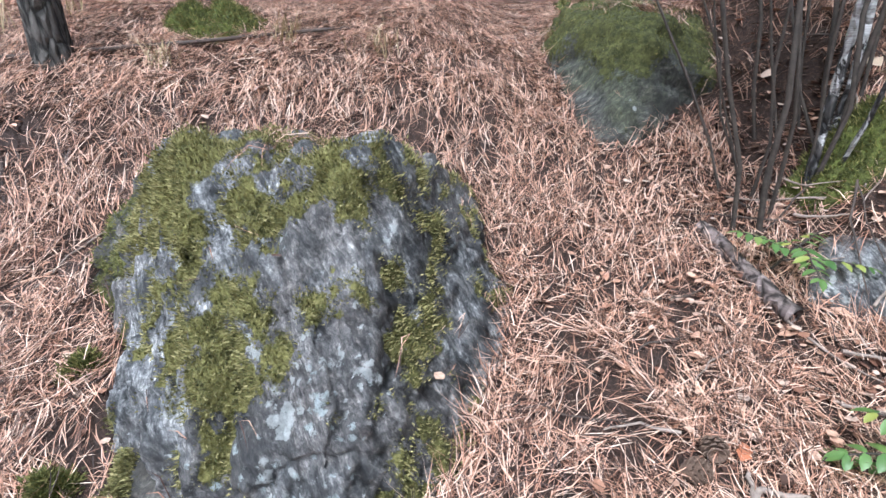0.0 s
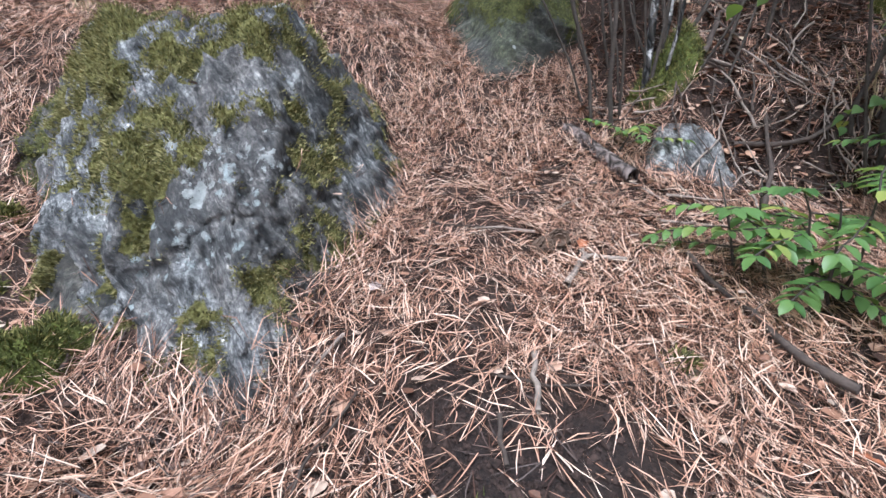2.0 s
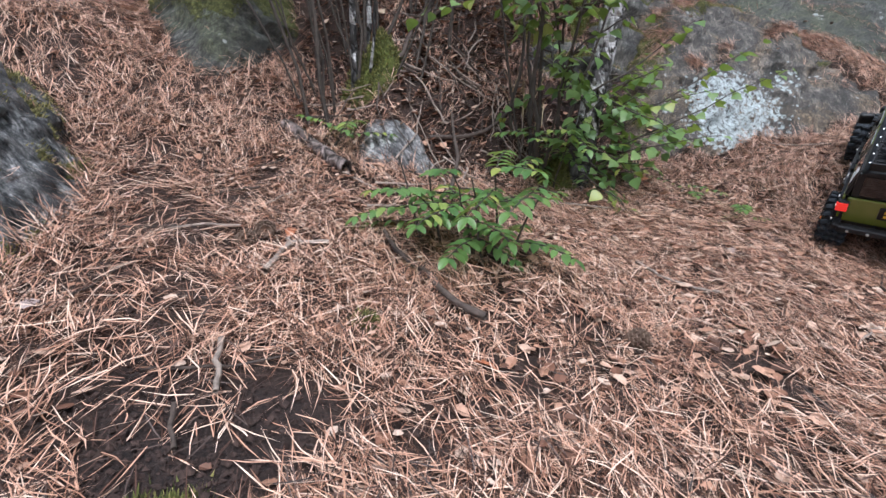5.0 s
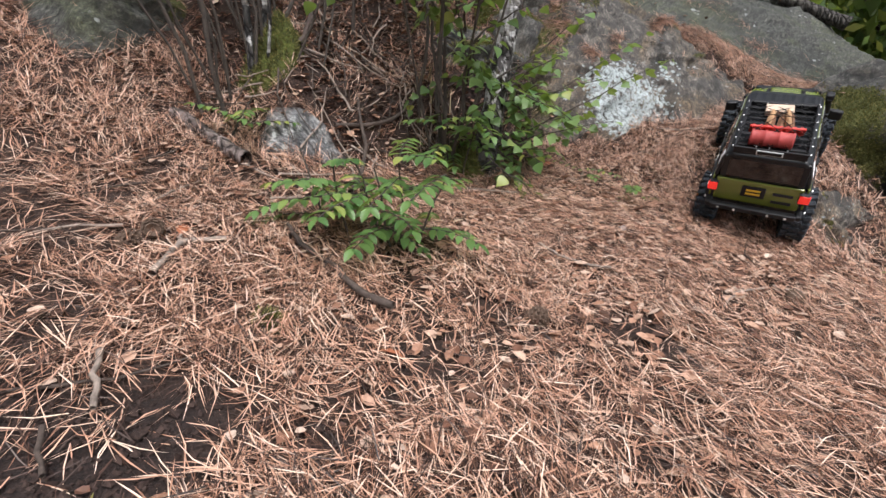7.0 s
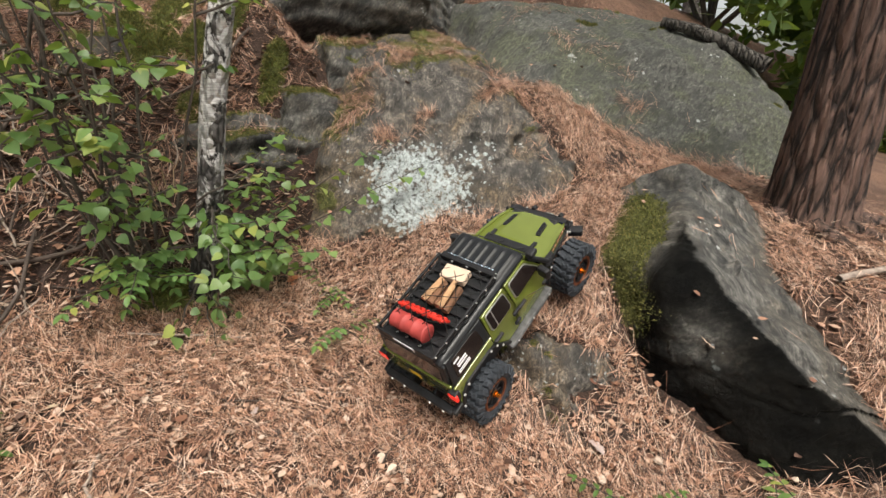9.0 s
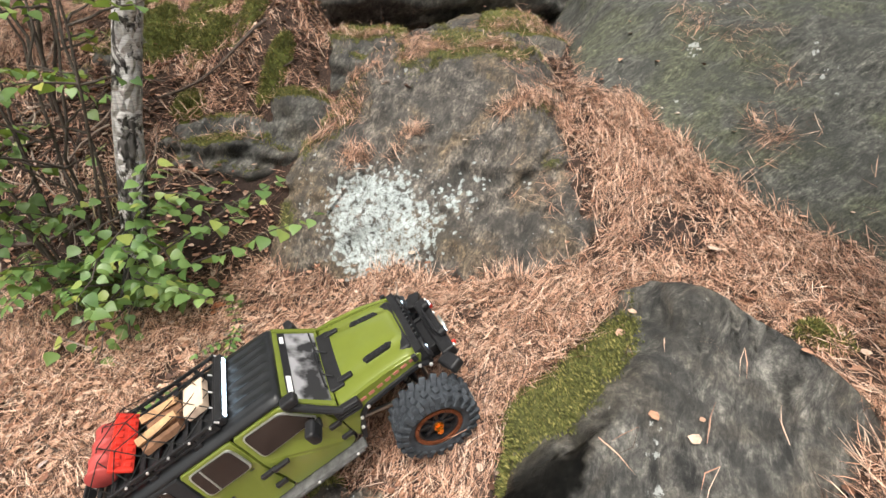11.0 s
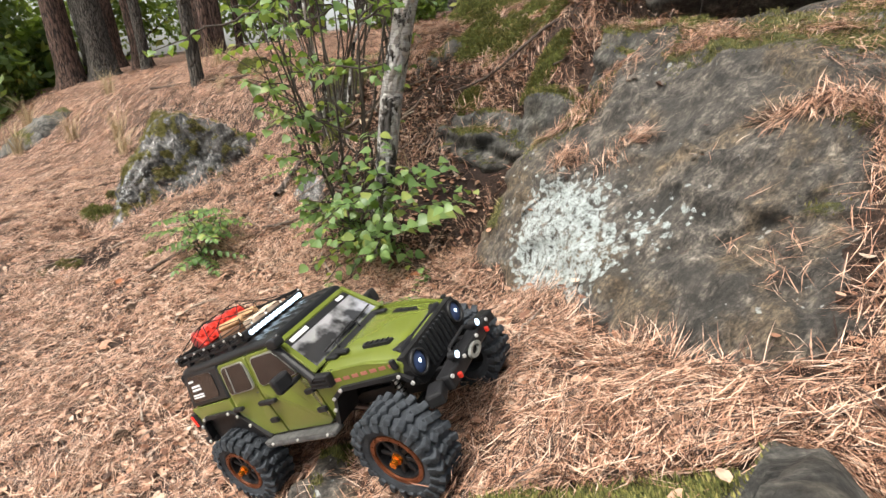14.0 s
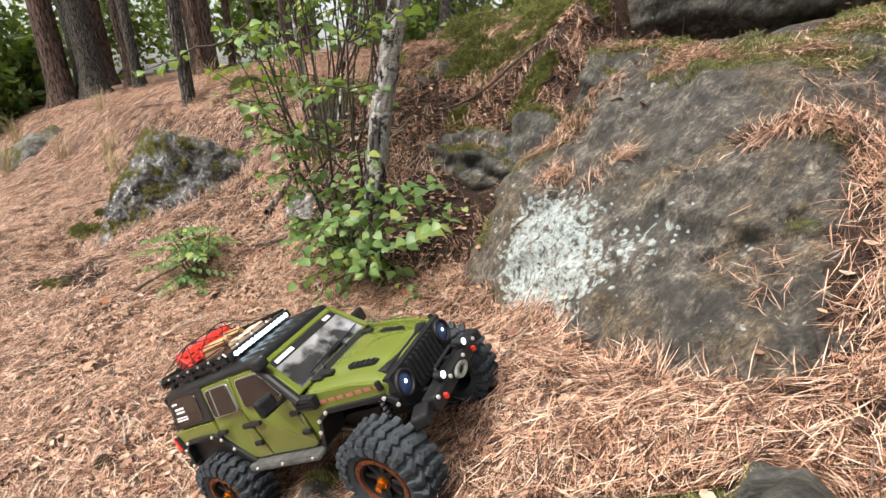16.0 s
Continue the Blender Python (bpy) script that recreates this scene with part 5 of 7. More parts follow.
# bonnet
bm = bmesh.new()
rows = []
ub, vb = np.linspace(0, 1, 26), np.linspace(-1, 1, 27)
for u in ub:
    x = 0.238 + 0.119 * u
    row = []
    for v in vb:
        hw = half_width(x, 0.15) - 0.0005
        z = 0.1565 - 0.010 * u - 0.006 * u * u - 0.0075 * abs(v) ** 5
        bulge = max(0.0, 1 - (abs(v) / (0.62 - 0.12 * u)) ** 6)
        z += 0.0042 * bulge * min(1, u * 5) * min(1, (1 - u) * 7)
        z -= 0.011 * max(0, (u - 0.86) / 0.14) ** 2
        row.append(bm.verts.new((x, v * hw, z)))
    rows.append(row)
for i in range(len(ub) - 1):
    for j in range(len(vb) - 1):
        bm.faces.new((rows[i][j], rows[i + 1][j], rows[i + 1][j + 1], rows[i][j + 1]))
bonnet = piece("bonnet", bm, M_GREEN, "olive green bonnet with raised centre", smooth=True)
bonnet.modifiers.new("sheet", "SOLIDIFY").thickness = 0.0015
for s in (-1, 1):
    bm = bmesh.new()
    o = [(0.287, 0.036), (0.290, 0.043), (0.325, 0.039), (0.330, 0.032), (0.326, 0.030), (0.292, 0.033)]
    f = [bm.verts.new((x, s * y, 0.1602 - 0.010 * ((x - 0.238) / 0.119) - 0.006 * ((x - 0.238) / 0.119) ** 2 + 0.0003)) for x, y in o]
    g = [bm.verts.new((v.co.x, v.co.y, v.co.z - 0.004)) for v in f]
    bm.faces.new(f)
    for i in range(len(f)):
        bm.faces.new((f[i], f[(i + 1) % len(f)], g[(i + 1) % len(f)], g[i]))
    vent = piece("bonnet_vent", bm, M_BLACK, "black louvred bonnet vent", bonnet)
    for k in range(5):
        bm = bmesh.new()
        box(bm, (0.293 + 0.0075 * k, s * (0.0372 - 0.0008 * k), 0.1592 - 0.0009 * k - 0.0042), (0.0022, 0.006, 0.0014), None, 0.0004)
        piece("louvre", bm, M_HARDTOP, parent=vent)
# cowl with wipers
bm = bmesh.new()
box(bm, (0.245, 0, 0.1572), (0.020, 0.112, 0.0042), Matrix.Rotation(radians(6), 3, "Y"), 0.0015)
for s in (-1, 1):
    box(bm, (0.259, s * 0.046, 0.1578), (0.020, 0.008, 0.004), Matrix.Rotation(radians(6), 3, "Y"), 0.0012)
cowl = piece("cowl", bm, M_BLACK, "black cowl plate")
for y0, y1 in ((-0.035, 0.020), (0.012, 0.062)):
    bm = bmesh.new()
    rod(bm, (0.246, y0, 0.1605), (0.232, y0 + 0.012, 0.167), 0.0013, 6)
    rod(bm, (0.234, y0 - 0.012, 0.1655), (0.231, y1, 0.1685), 0.0013, 6)
    piece("wiper", bm, M_BLACK, parent=cowl)

# windscreen and its frame
def screen_point(u, v):
    """u across, -1 to 1; v up the screen, 0 to 1."""
    return Vector((0.2375 - 0.0425 * v, u * (0.0790 - 0.0085 * v), 0.1565 + 0.0505 * v))


def screen_plate(u0, u1, v0, v1, out, thick):
    n = Vector((0.0505, 0, 0.0425)).normalized()
    bm = bmesh.new()
    f = [bm.verts.new(screen_point(u, v) + n * out) for u, v in ((u0, v0), (u1, v0), (u1, v1), (u0, v1))]
    g = [bm.verts.new(w.co - n * thick) for w in f]
    bm.faces.new(f)
    for i in range(4):
        bm.faces.new((f[i], f[(i + 1) % 4], g[(i + 1) % 4], g[i]))
    bm.faces.new(g[::-1])
    return bm


bm = bmesh.new()
for args in ((-1.0, -0.88, 0, 1), (0.88, 1.0, 0, 1), (-0.88, 0.88, 0.87, 1.0), (-0.88, 0.88, 0, 0.07)):
    t2 = screen_plate(*args, 0.0012, 0.006)
    bmesh.ops.bevel(t2, geom=list(t2.edges), offset=0.0012, segments=2, affect="EDGES")
    tm = bpy.data.meshes.new("tmp")
    t2.to_mesh(tm)
    t2.free()
    bm.from_mesh(tm)
    bpy.data.meshes.remove(tm)
frame_ob = piece("windscreen_frame", bm, M_GREEN, "olive green windscreen frame")
piece("windscreen", screen_plate(-0.87, 0.87, 0.07, 0.87, -0.0008, 0.002), M_SCREEN, "glossy windscreen with painted mottled reflections", frame_ob)
piece("sun_strip", screen_plate(-0.87, 0.87, 0.72, 0.87, 0.0, 0.001), M_BLACK, "black strip across the windscreen top", frame_ob)
piece("decal", screen_plate(-0.80, -0.35, 0.75, 0.84, 0.0006, 0.0005), M_WHITE, "white printed bar", frame_ob)
piece("decal", screen_plate(0.55, 0.74, 0.76, 0.84, 0.0006, 0.0005), M_WHITE, "white printed bar", frame_ob)

# snorkel
bm = bmesh.new()
box(bm, (0.246, -0.0835, 0.1470), (0.034, 0.010, 0.017), Matrix.Rotation(radians(6), 3, "Y"), 0.002)
for k in range(3):
    box(bm, (0.246, -0.0890, 0.1415 + 0.005 * k), (0.028, 0.002, 0.0016), Matrix.Rotation(radians(6), 3, "Y"), 0.0004)
rod(bm, (0.240, -0.0860, 0.152), (0.203, -0.0790, 0.198), 0.0052, 10)
rod(bm, (0.203, -0.0790, 0.198), (0.199, -0.0785, 0.207), 0.0060, 10)
box(bm, (0.206, -0.0785, 0.209), (0.020, 0.015, 0.012), None, 0.003)
piece("snorkel", bm, M_BLACK, "black raised air intake")

# grille and lamps
bm = bmesh.new()
o = [(-0.0650, 0.1385), (0.0650, 0.1385), (0.0670, 0.122), (0.0610, 0.100), (0.0540, 0.095), (-0.0540, 0.095), (-0.0610, 0.100), (-0.0670, 0.122)]
f = [bm.verts.new((0.3605, y, z)) for y, z in o]
g = [bm.verts.new((0.350, y, z)) for y, z in o]
bm.faces.new(f)
for i in range(len(f)):
    bm.faces.new((f[i], f[(i + 1) % len(f)], g[(i + 1) % len(f)], g[i]))
grille = piece("grille", bm, M_BLACK, "black grille with upright bars")
for k in range(8):
    bm = bmesh.new()
    box(bm, (0.3618, -0.0315 + 0.009 * k, 0.1185), (0.0055, 0.0042, 0.034), None, 0.0014)
    piece("bar", bm, M_HARDTOP, parent=grille)
for s in (-1, 1):
    bm = spin([(0.0155, 0.0), (0.0155, 0.006), (0.0125, 0.006), (0.0120, 0.0)], 28)
    bm.transform(pose(0.3600, s * 0.0515, 0.1215, 0, 0, -90))
    lamp = piece("headlamp", bm, M_BLACK, "round headlamp with blue-white glow", smooth=True)
    bm = bmesh.new()
    bmesh.ops.create_uvsphere(bm, u_segments=20, v_segments=10, radius=0.0122)
    for v in bm.verts:
        v.co = Vector((v.co.x * 0.35 + 0.3615, v.co.y + s * 0.0515, v.co.z + 0.1215))
    piece("lens", bm, M_HEAD, parent=lamp, smooth=True)
    bm = bmesh.new()
    bmesh.ops.create_uvsphere(bm, u_segments=10, v_segments=6, radius=0.0030)
    for v in bm.verts:
        v.co += Vector((0.3640, s * 0.0515, 0.1230))
    piece("bulb", bm, M_LED, parent=lamp)

# front bumper
bm = bmesh.new()
box(bm, (0.385, 0, 0.0915), (0.020, 0.120, 0.018), None, 0.003)
box(bm, (0.374, 0, 0.0855), (0.030, 0.060, 0.012), None, 0.002)
for s in (-1, 1):
    box(bm, (0.379, s * 0.071, 0.0905), (0.020, 0.030, 0.015), Matrix.Rotation(radians(-s * 22), 3, "Z"), 0.003)
    box(bm, (0.366, s * 0.030, 0.090), (0.030, 0.006, 0.012), None, 0.001)
    rod(bm, (0.390, s * 0.034, 0.098), (0.384, s * 0.022, 0.112), 0.0022, 8)
rod(bm, (0.384, -0.022, 0.112), (0.384, 0.022, 0.112), 0.0022, 8)
bumper = piece("front_bumper", bm, M_BLACK, "black steel winch bumper with lamps and red shackles")
for s in (-1, 1):
    bm = bmesh.new()
    box(bm, (0.397, s * 0.044, 0.0895), (0.006, 0.004, 0.007), None, 0.0015)
    piece("shackle", bm, M_RED, "red tow shackle", bumper)
    bm = bmesh.new()
    rod(bm, (0.388, s * 0.032, 0.108), (0.398, s * 0.032, 0.108), 0.0052, 14)
    spotlamp = piece("spot_lamp", bm, M_BLACK, "small round spot lamp", bumper)
    bm = bmesh.new()
    rod(bm, (0.398, s * 0.032, 0.108), (0.3990, s * 0.032, 0.108), 0.0040, 14)
    piece("spot_lens", bm, M_LED, "glowing white lens", bumper)
bm = spin([(0.0075, 0.0), (0.0075, 0.004), (0.0045, 0.004), (0.0045, 0.0)], 20)
bm.transform(pose(0.3965, 0, 0.091, 0, 0, -90) @ Matrix.Diagonal((1.9, 1, 1, 1)))
piece("fairlead", bm, M_SILVER, "silver winch fairlead", bumper)
bolts(bumper, [((0.395, y, 0.097), (1, 0, 0)) for y in (-0.055, -0.02, 0.02, 0.055)] + [((0.388, s * 0.079, 0.093), (1, s * 0.3, 0)) for s in (-1, 1)])

# tail
bm = bmesh.new()
box(bm, (-0.0575, 0, 0.130), (0.006, 0.152, 0.055), None, 0.0025)
tail = piece("tailgate", bm, M_GREEN, "olive green tailgate")
bm = bmesh.new()
box(bm, (-0.0525, 0, 0.184), (0.006, 0.146, 0.050), Matrix.Rotation(radians(6), 3, "Y"), 0.003)
rear = piece("rear_screen_surround", bm, M_HARDTOP, "black rear screen surround")
bm = bmesh.new()
box(bm, (-0.0560, 0, 0.1845), (0.002, 0.124, 0.040), Matrix.Rotation(radians(6), 3, "Y"), 0.0008)
piece("rear_window", bm, M_WINDOW, "dark smoked rear window", rear)
bm = bmesh.new()
box(bm, (-0.0615, 0.006, 0.134), (0.003, 0.042, 0.027), None, 0.002)
plate = piece("number_plate", bm, M_BLACK, "black plate with yellow bars", tail)
for z in (0.1385, 0.1300):
    bm = bmesh.new()
    box(bm, (-0.0633, 0.006, z), (0.001, 0.026, 0.005), None, 0.0003)
    piece("bar", bm, M_YELLOW, "yellow printed bar", plate)
for y, z in ((-0.045, 0.137), (-0.045, 0.118)):
    bm = bmesh.new()
    box(bm, (-0.0615, y, z), (0.003, 0.034, 0.006), None, 0.001)
    piece("tailgate_hinge", bm, M_BLACK, parent=tail)
for s in (-1, 1):
    bm = bmesh.new()
    box(bm, (-0.0600, s * 0.0790, 0.1385), (0.013, 0.017, 0.024), None, 0.002)
    lampb = piece("tail_lamp", bm, M_BLACK, "tail lamp with glowing red lens")
    bm = bmesh.new()
    box(bm, (-0.0645, s * 0.0800, 0.1385), (0.006, 0.0175, 0.019), None, 0.0015)
    piece("lens", bm, M_TAIL, parent=lampb)
bm = bmesh.new()
box(bm, (-0.076, 0, 0.0990), (0.015, 0.155, 0.012), None, 0.003)
for s in (-1, 1):
    box(bm, (-0.066, s * 0.080, 0.1000), (0.028, 0.012, 0.011), None, 0.003)
    box(bm, (-0.055, s * 0.026, 0.092), (0.040, 0.006, 0.014), None, 0.001)
rb = piece("rear_bumper", bm, M_BLACK, "black tube rear bumper")
bolts(rb, [((-0.084, y, 0.099), (-1, 0, 0)) for y in (-0.06, -0.03, 0.03, 0.06)])

# roof rack
bm = bmesh.new()
RZ = 0.2215
for s in (-1, 1):
    box(bm, (0.034, s * 0.0585, RZ), (0.176, 0.004, 0.004), None, 0.001)
    box(bm, (0.034, s * 0.0600, RZ + 0.010), (0.178, 0.004, 0.005), None, 0.001)
    for k in range(7):
        box(bm, (-0.050 + 0.028 * k, s * 0.0593, RZ + 0.005), (0.005, 0.003, 0.010), None, 0.0006)
    for x in (-0.03, 0.03, 0.09):
        box(bm, (x, s * 0.0585, RZ - 0.004), (0.010, 0.008, 0.006), None, 0.001)
for k in range(9):
    box(bm, (-0.046 + 0.020 * k, 0, RZ - 0.0005), (0.007, 0.117, 0.002), None, 0.0005)
box(bm, (-0.0545, 0, RZ + 0.0055), (0.003, 0.122, 0.015), None, 0.001)
box(bm, (0.1215, 0, RZ + 0.0035), (0.003, 0.122, 0.012), None, 0.001)
rack = piece("roof_rack", bm, M_BLACK, "black metal roof rack")
bm = bmesh.new()
box(bm, (-0.0565, 0.0, RZ + 0.0055), (0.002, 0.044, 0.010), None, 0.0008)
piece("badge", bm, M_WHITE, "white plain badge", rack)
bm = bmesh.new()
box(bm, (-0.0572, 0.0, RZ + 0.0055), (0.002, 0.040, 0.0070), None, 0.0005)
piece("badge_face", bm, M_BLACK, "", rack)
bm = bmesh.new()
box(bm, (0.127, 0, RZ + 0.0035), (0.010, 0.116, 0.012), None, 0.002)
bar = piece("light_bar", bm, M_BLACK, "black light bar with glowing white lamps", rack)
for k in range(14):
    bm = bmesh.new()
    rod(bm, (0.1315, -0.0485 + 0.00746 * k, RZ + 0.0035), (0.1330, -0.0485 + 0.00746 * k, RZ + 0.0035), 0.0036, 10)
    piece("led", bm, M_LED, parent=bar)
bolts(rack, [((-0.050 + 0.028 * k, s * 0.062, RZ + 0.010), (0, s, 0)) for k in range(7) for s in (-1, 1)], 0.0014)


# ---- what is lashed on the rack: things of their own, in the truck's pose ----
def cargo(name, bm, mat, label, category, smooth=False, group=""):
    bm.transform(TRUCK.matrix_world)
    ob = part(name, bm, mat, None, label, smooth)
    return tagged(ob, category=category, group=group)


CZ = RZ + 0.0015
drum = bmesh.new()
prof = [(0.0, -0.036), (0.0145, -0.036), (0.0165, -0.034), (0.0150, -0.031), (0.0150, -0.013), (0.0165, -0.0115), (0.0150, -0.010), (0.0150, 0.010), (0.0165, 0.0115), (0.0150, 0.013), (0.0150, 0.031), (0.0165, 0.034), (0.0145, 0.036), (0.0, 0.036)]
rows = []
for r2, y in prof:
    rows.append([drum.verts.new((r2 * math.cos(2 * math.pi * k / 28), y, r2 * math.sin(2 * math.pi * k / 28))) for k in range(28)])
for a, b in zip(rows, rows[1:]):
    for k in range(28):
        drum.faces.new((a[k], a[(k + 1) % 28], b[(k + 1) % 28], b[k]))
bmesh.ops.remove_doubles(drum, verts=drum.verts, dist=1e-5)
drum.transform(pose(-0.026, 0.004, CZ + 0.0165))
cargo("oil_drum", drum, M_DRUM, "small faded red drum lashed on the roof rack", "drum", True)
board = bmesh.new()
join_box(board, Matrix.Identity(4), (0.005, 0.092, 0.026), 0.0015)
for k in range(8):
    for zz in (-0.006, 0.006):
        join_box(board, pose(0.0032, -0.0385 + 0.011 * k, zz), (0.004, 0.006, 0.007), 0.001)
        join_box(board, pose(-0.0032, -0.0385 + 0.011 * k, zz), (0.004, 0.006, 0.007), 0.001)
board.transform(pose(0.003, 0.0, CZ + 0.019, 0, -32, 3))
cargo("recovery_board", board, M_RED, "bright red plastic recovery board leaning on the drum", "recovery board")
for k, (x, y, z, rz, L, r2, mt) in enumerate(((0.050, -0.022, 0.006, 4, 0.050, 0.0065, M_BARKWOOD), (0.050, -0.006, 0.006, -3, 0.046, 0.0075, M_BARKWOOD), (0.051, 0.012, 0.006, 2, 0.048, 0.007, M_BARKWOOD), (0.050, -0.014, 0.017, 6, 0.054, 0.0055, M_WOOD), (0.049, 0.016, 0.017, -5, 0.050, 0.005, M_WOOD))):
    lg = bmesh.new()
    rod(lg, (-L / 2, 0, 0), (L / 2, 0, 0), r2, 9, r2 * 0.9)
    for v in lg.verts:
        v.co += Vector((0, 0.0009 * math.sin(900 * v.co.z + k), 0.0009 * math.cos(700 * v.co.y)))
    lg.transform(pose(x, y, CZ + z, 0, 0, rz))
    cargo("firewood", lg, mt, "short split firewood log tied on the roof rack", "firewood", False, "firewood on the rack")
bx2 = bmesh.new()
join_box(bx2, pose(0.095, 0.004, CZ + 0.007, 0, 0, 4), (0.028, 0.050, 0.013), 0.002)
cargo("cream_box", bx2, M_CREAM, "flat cream-coloured box on the roof rack", "box")
# net: cords from rail to rail
bm = bmesh.new()
rr = random.Random(5)
hooks = []


def cord(a, b, r=0.0007, sag=0.0):
    a, b = Vector(a), Vector(b)
    m2 = (a + b) / 2 + Vector((0, 0, sag))
    rod(bm, a, m2, r, 5)
    rod(bm, m2, b, r, 5)


nodes = {}
for i in range(6):
    for j in range(5):
        x = -0.050 + 0.034 * i
        y = -0.060 + 0.030 * j
        load = 0.036 if x < -0.01 else 0.040 if x < 0.02 else 0.026 if x < 0.075 else 0.016
        z = RZ + (0.012 if j in (0, 4) or i in (0, 5) else load)
        nodes[i, j] = (x + rr.uniform(-0.006, 0.006), y + (0 if j in (0, 4) else rr.uniform(-0.006, 0.006)), z)
        if j in (0, 4) or i in (0, 5):
            hooks.append(nodes[i, j])
for (i, j), pnt in nodes.items():
    for di, dj in ((1, 1), (1, -1)):
        if (i + di, j + dj) in nodes:
            cord(pnt, nodes[i + di, j + dj])
bm.transform(TRUCK.matrix_world)
net = tagged(part("cargo_net", bm, M_CORD, None, "black elastic cargo net with bright hooks over the rack"), category="cargo net")
for h in hooks:
    hb = bmesh.new()
    rod(hb, h, (h[0] + 0.003, h[1], h[2] - 0.005), 0.0012, 6)
    hb.transform(TRUCK.matrix_world)
    part("hook", hb, M_STEEL, net)


# ---- trees, shrubs and plants ----
def tube(path, radii, seg=8, wob=0.0, seed=0):
    """Vertices and quads of a tube along a path."""
    path = [Vector(p) for p in path]
    r = random.Random(seed)
    vs, fs = [], []
    ref = Vector((0.31, 0.17, 0.93)).normalized()
    for i, p in enumerate(path):
        d = (path[min(i + 1, len(path) - 1)] - path[max(i - 1, 0)]).normalized()
        if abs(d.dot(ref)) > 0.95:
            ref = Vector((0.9, 0.1, 0.3)).normalized()
        u = d.cross(ref).normalized()
        v = d.cross(u)
        for k in range(seg):
            a = 2 * math.pi * k / seg
            q3 = radii[i] * (1 + wob * r.uniform(-1, 1))
            vs.append(p + u * (math.cos(a) * q3) + v * (math.sin(a) * q3))
    for i in range(len(path) - 1):
        for k in range(seg):
            a, b = i * seg + k, i * seg + (k + 1) % seg
            fs.append((a, b, b + seg, a + seg))
    return np.array([v[:] for v in vs]), np.array(fs)


def bent(a, b, n, wob, rnd, sag=0.0):
    a, b = Vector(a), Vector(b)
    out, off = [], Vector((0, 0, 0))
    for k in range(n + 1):
        f = k / n
        if 0 < k:
            off = off + Vector((rnd.uniform(-1, 1), rnd.uniform(-1, 1), rnd.uniform(-0.5, 0.5))) * wob
        out.append(a.lerp(b, f) + off + Vector((0, 0, -sag * f * f)))
    return out


def gather(chunks):
    vs, fs, base = [], [], 0
    for v, f in chunks:
        vs.append(v)
        fs.append(f + base)
        base += len(v)
    return np.concatenate(vs), np.concatenate(fs)


def leaf_mesh(name, outline, material, fold=0.25, droop=0.25):
    """A leaf along +y, folded on its midrib: outline is (along, half width) pairs."""
    v, f = [], []
    for y, w in outline:
        z = -droop * y * y
        v += [(-w, y, z + fold * w), (0, y, z), (w, y, z + fold * w)]
    for k in range(len(outline) - 1):
        f += [(3 * k, 3 * k + 1, 3 * k + 4, 3 * k + 3), (3 * k + 1, 3 * k + 2, 3 * k + 5, 3 * k + 4)]
    return mesh_from(name, v, f, material)


BIRCH_OUT = [(0.0, 0.02), (0.06, 0.27), (0.20, 0.45), (0.40, 0.47), (0.62, 0.34), (0.82, 0.15), (1.0, 0.0)]
LEAF_OUT = [(0.0, 0.02), (0.15, 0.17), (0.3, 0.20), (0.42, 0.26), (0.62, 0.22), (0.72, 0.21), (0.88, 0.10), (1.0, 0.0)]
birch_leaf = leaf_mesh("leaf", BIRCH_OUT, M_LEAF_BIRCH, 0.15, 0.3)
rowan_leaflet = leaf_mesh("leaflet", LEAF_OUT, M_LEAF_ROWAN, 0.3, 0.3)


def leaf_pose(p, d, size, rnd, flat=0.6):
    """A leaf at p that grows along d and mostly faces up."""
    d = Vector(d).normalized()
    up = Vector((rnd.uniform(-flat, flat), rnd.uniform(-flat, flat), 1)).normalized()
    x = d.cross(up).normalized()
    z = x.cross(d)
    m = Matrix((x, d, z)).transposed().to_4x4()
    m.translation = Vector(p)
    return m @ Matrix.Diagonal((size, size, size, 1))


def hang_leaves(parent, mesh, poses, limit, material_mass, name="leaf"):
    """The first leaves are parts of their own; what is past the limit is joined."""
    for m in poses[:limit]:
        ob = new(name, mesh)
        ob.parent = parent
        ob.matrix_parent_inverse = parent.matrix_world.inverted()
        ob.matrix_world = m
    rest = poses[limit:]
    if rest:
        base = np.array([v.co[:] for v in mesh.vertices])
        fc = np.array([list(p.vertices) for p in mesh.polygons])
        chunks = []
        for m in rest:
            a = np.array(m)
            chunks.append((base @ a[:3, :3].T + a[:3, 3], fc))
        v, f = gather(chunks)
        inv = np.array(parent.matrix_world.inverted())
        v = v @ inv[:3, :3].T + inv[:3, 3]
        tagged(sub("foliage", mesh_from("foliage", v, f, material_mass), parent), kind="stuff")


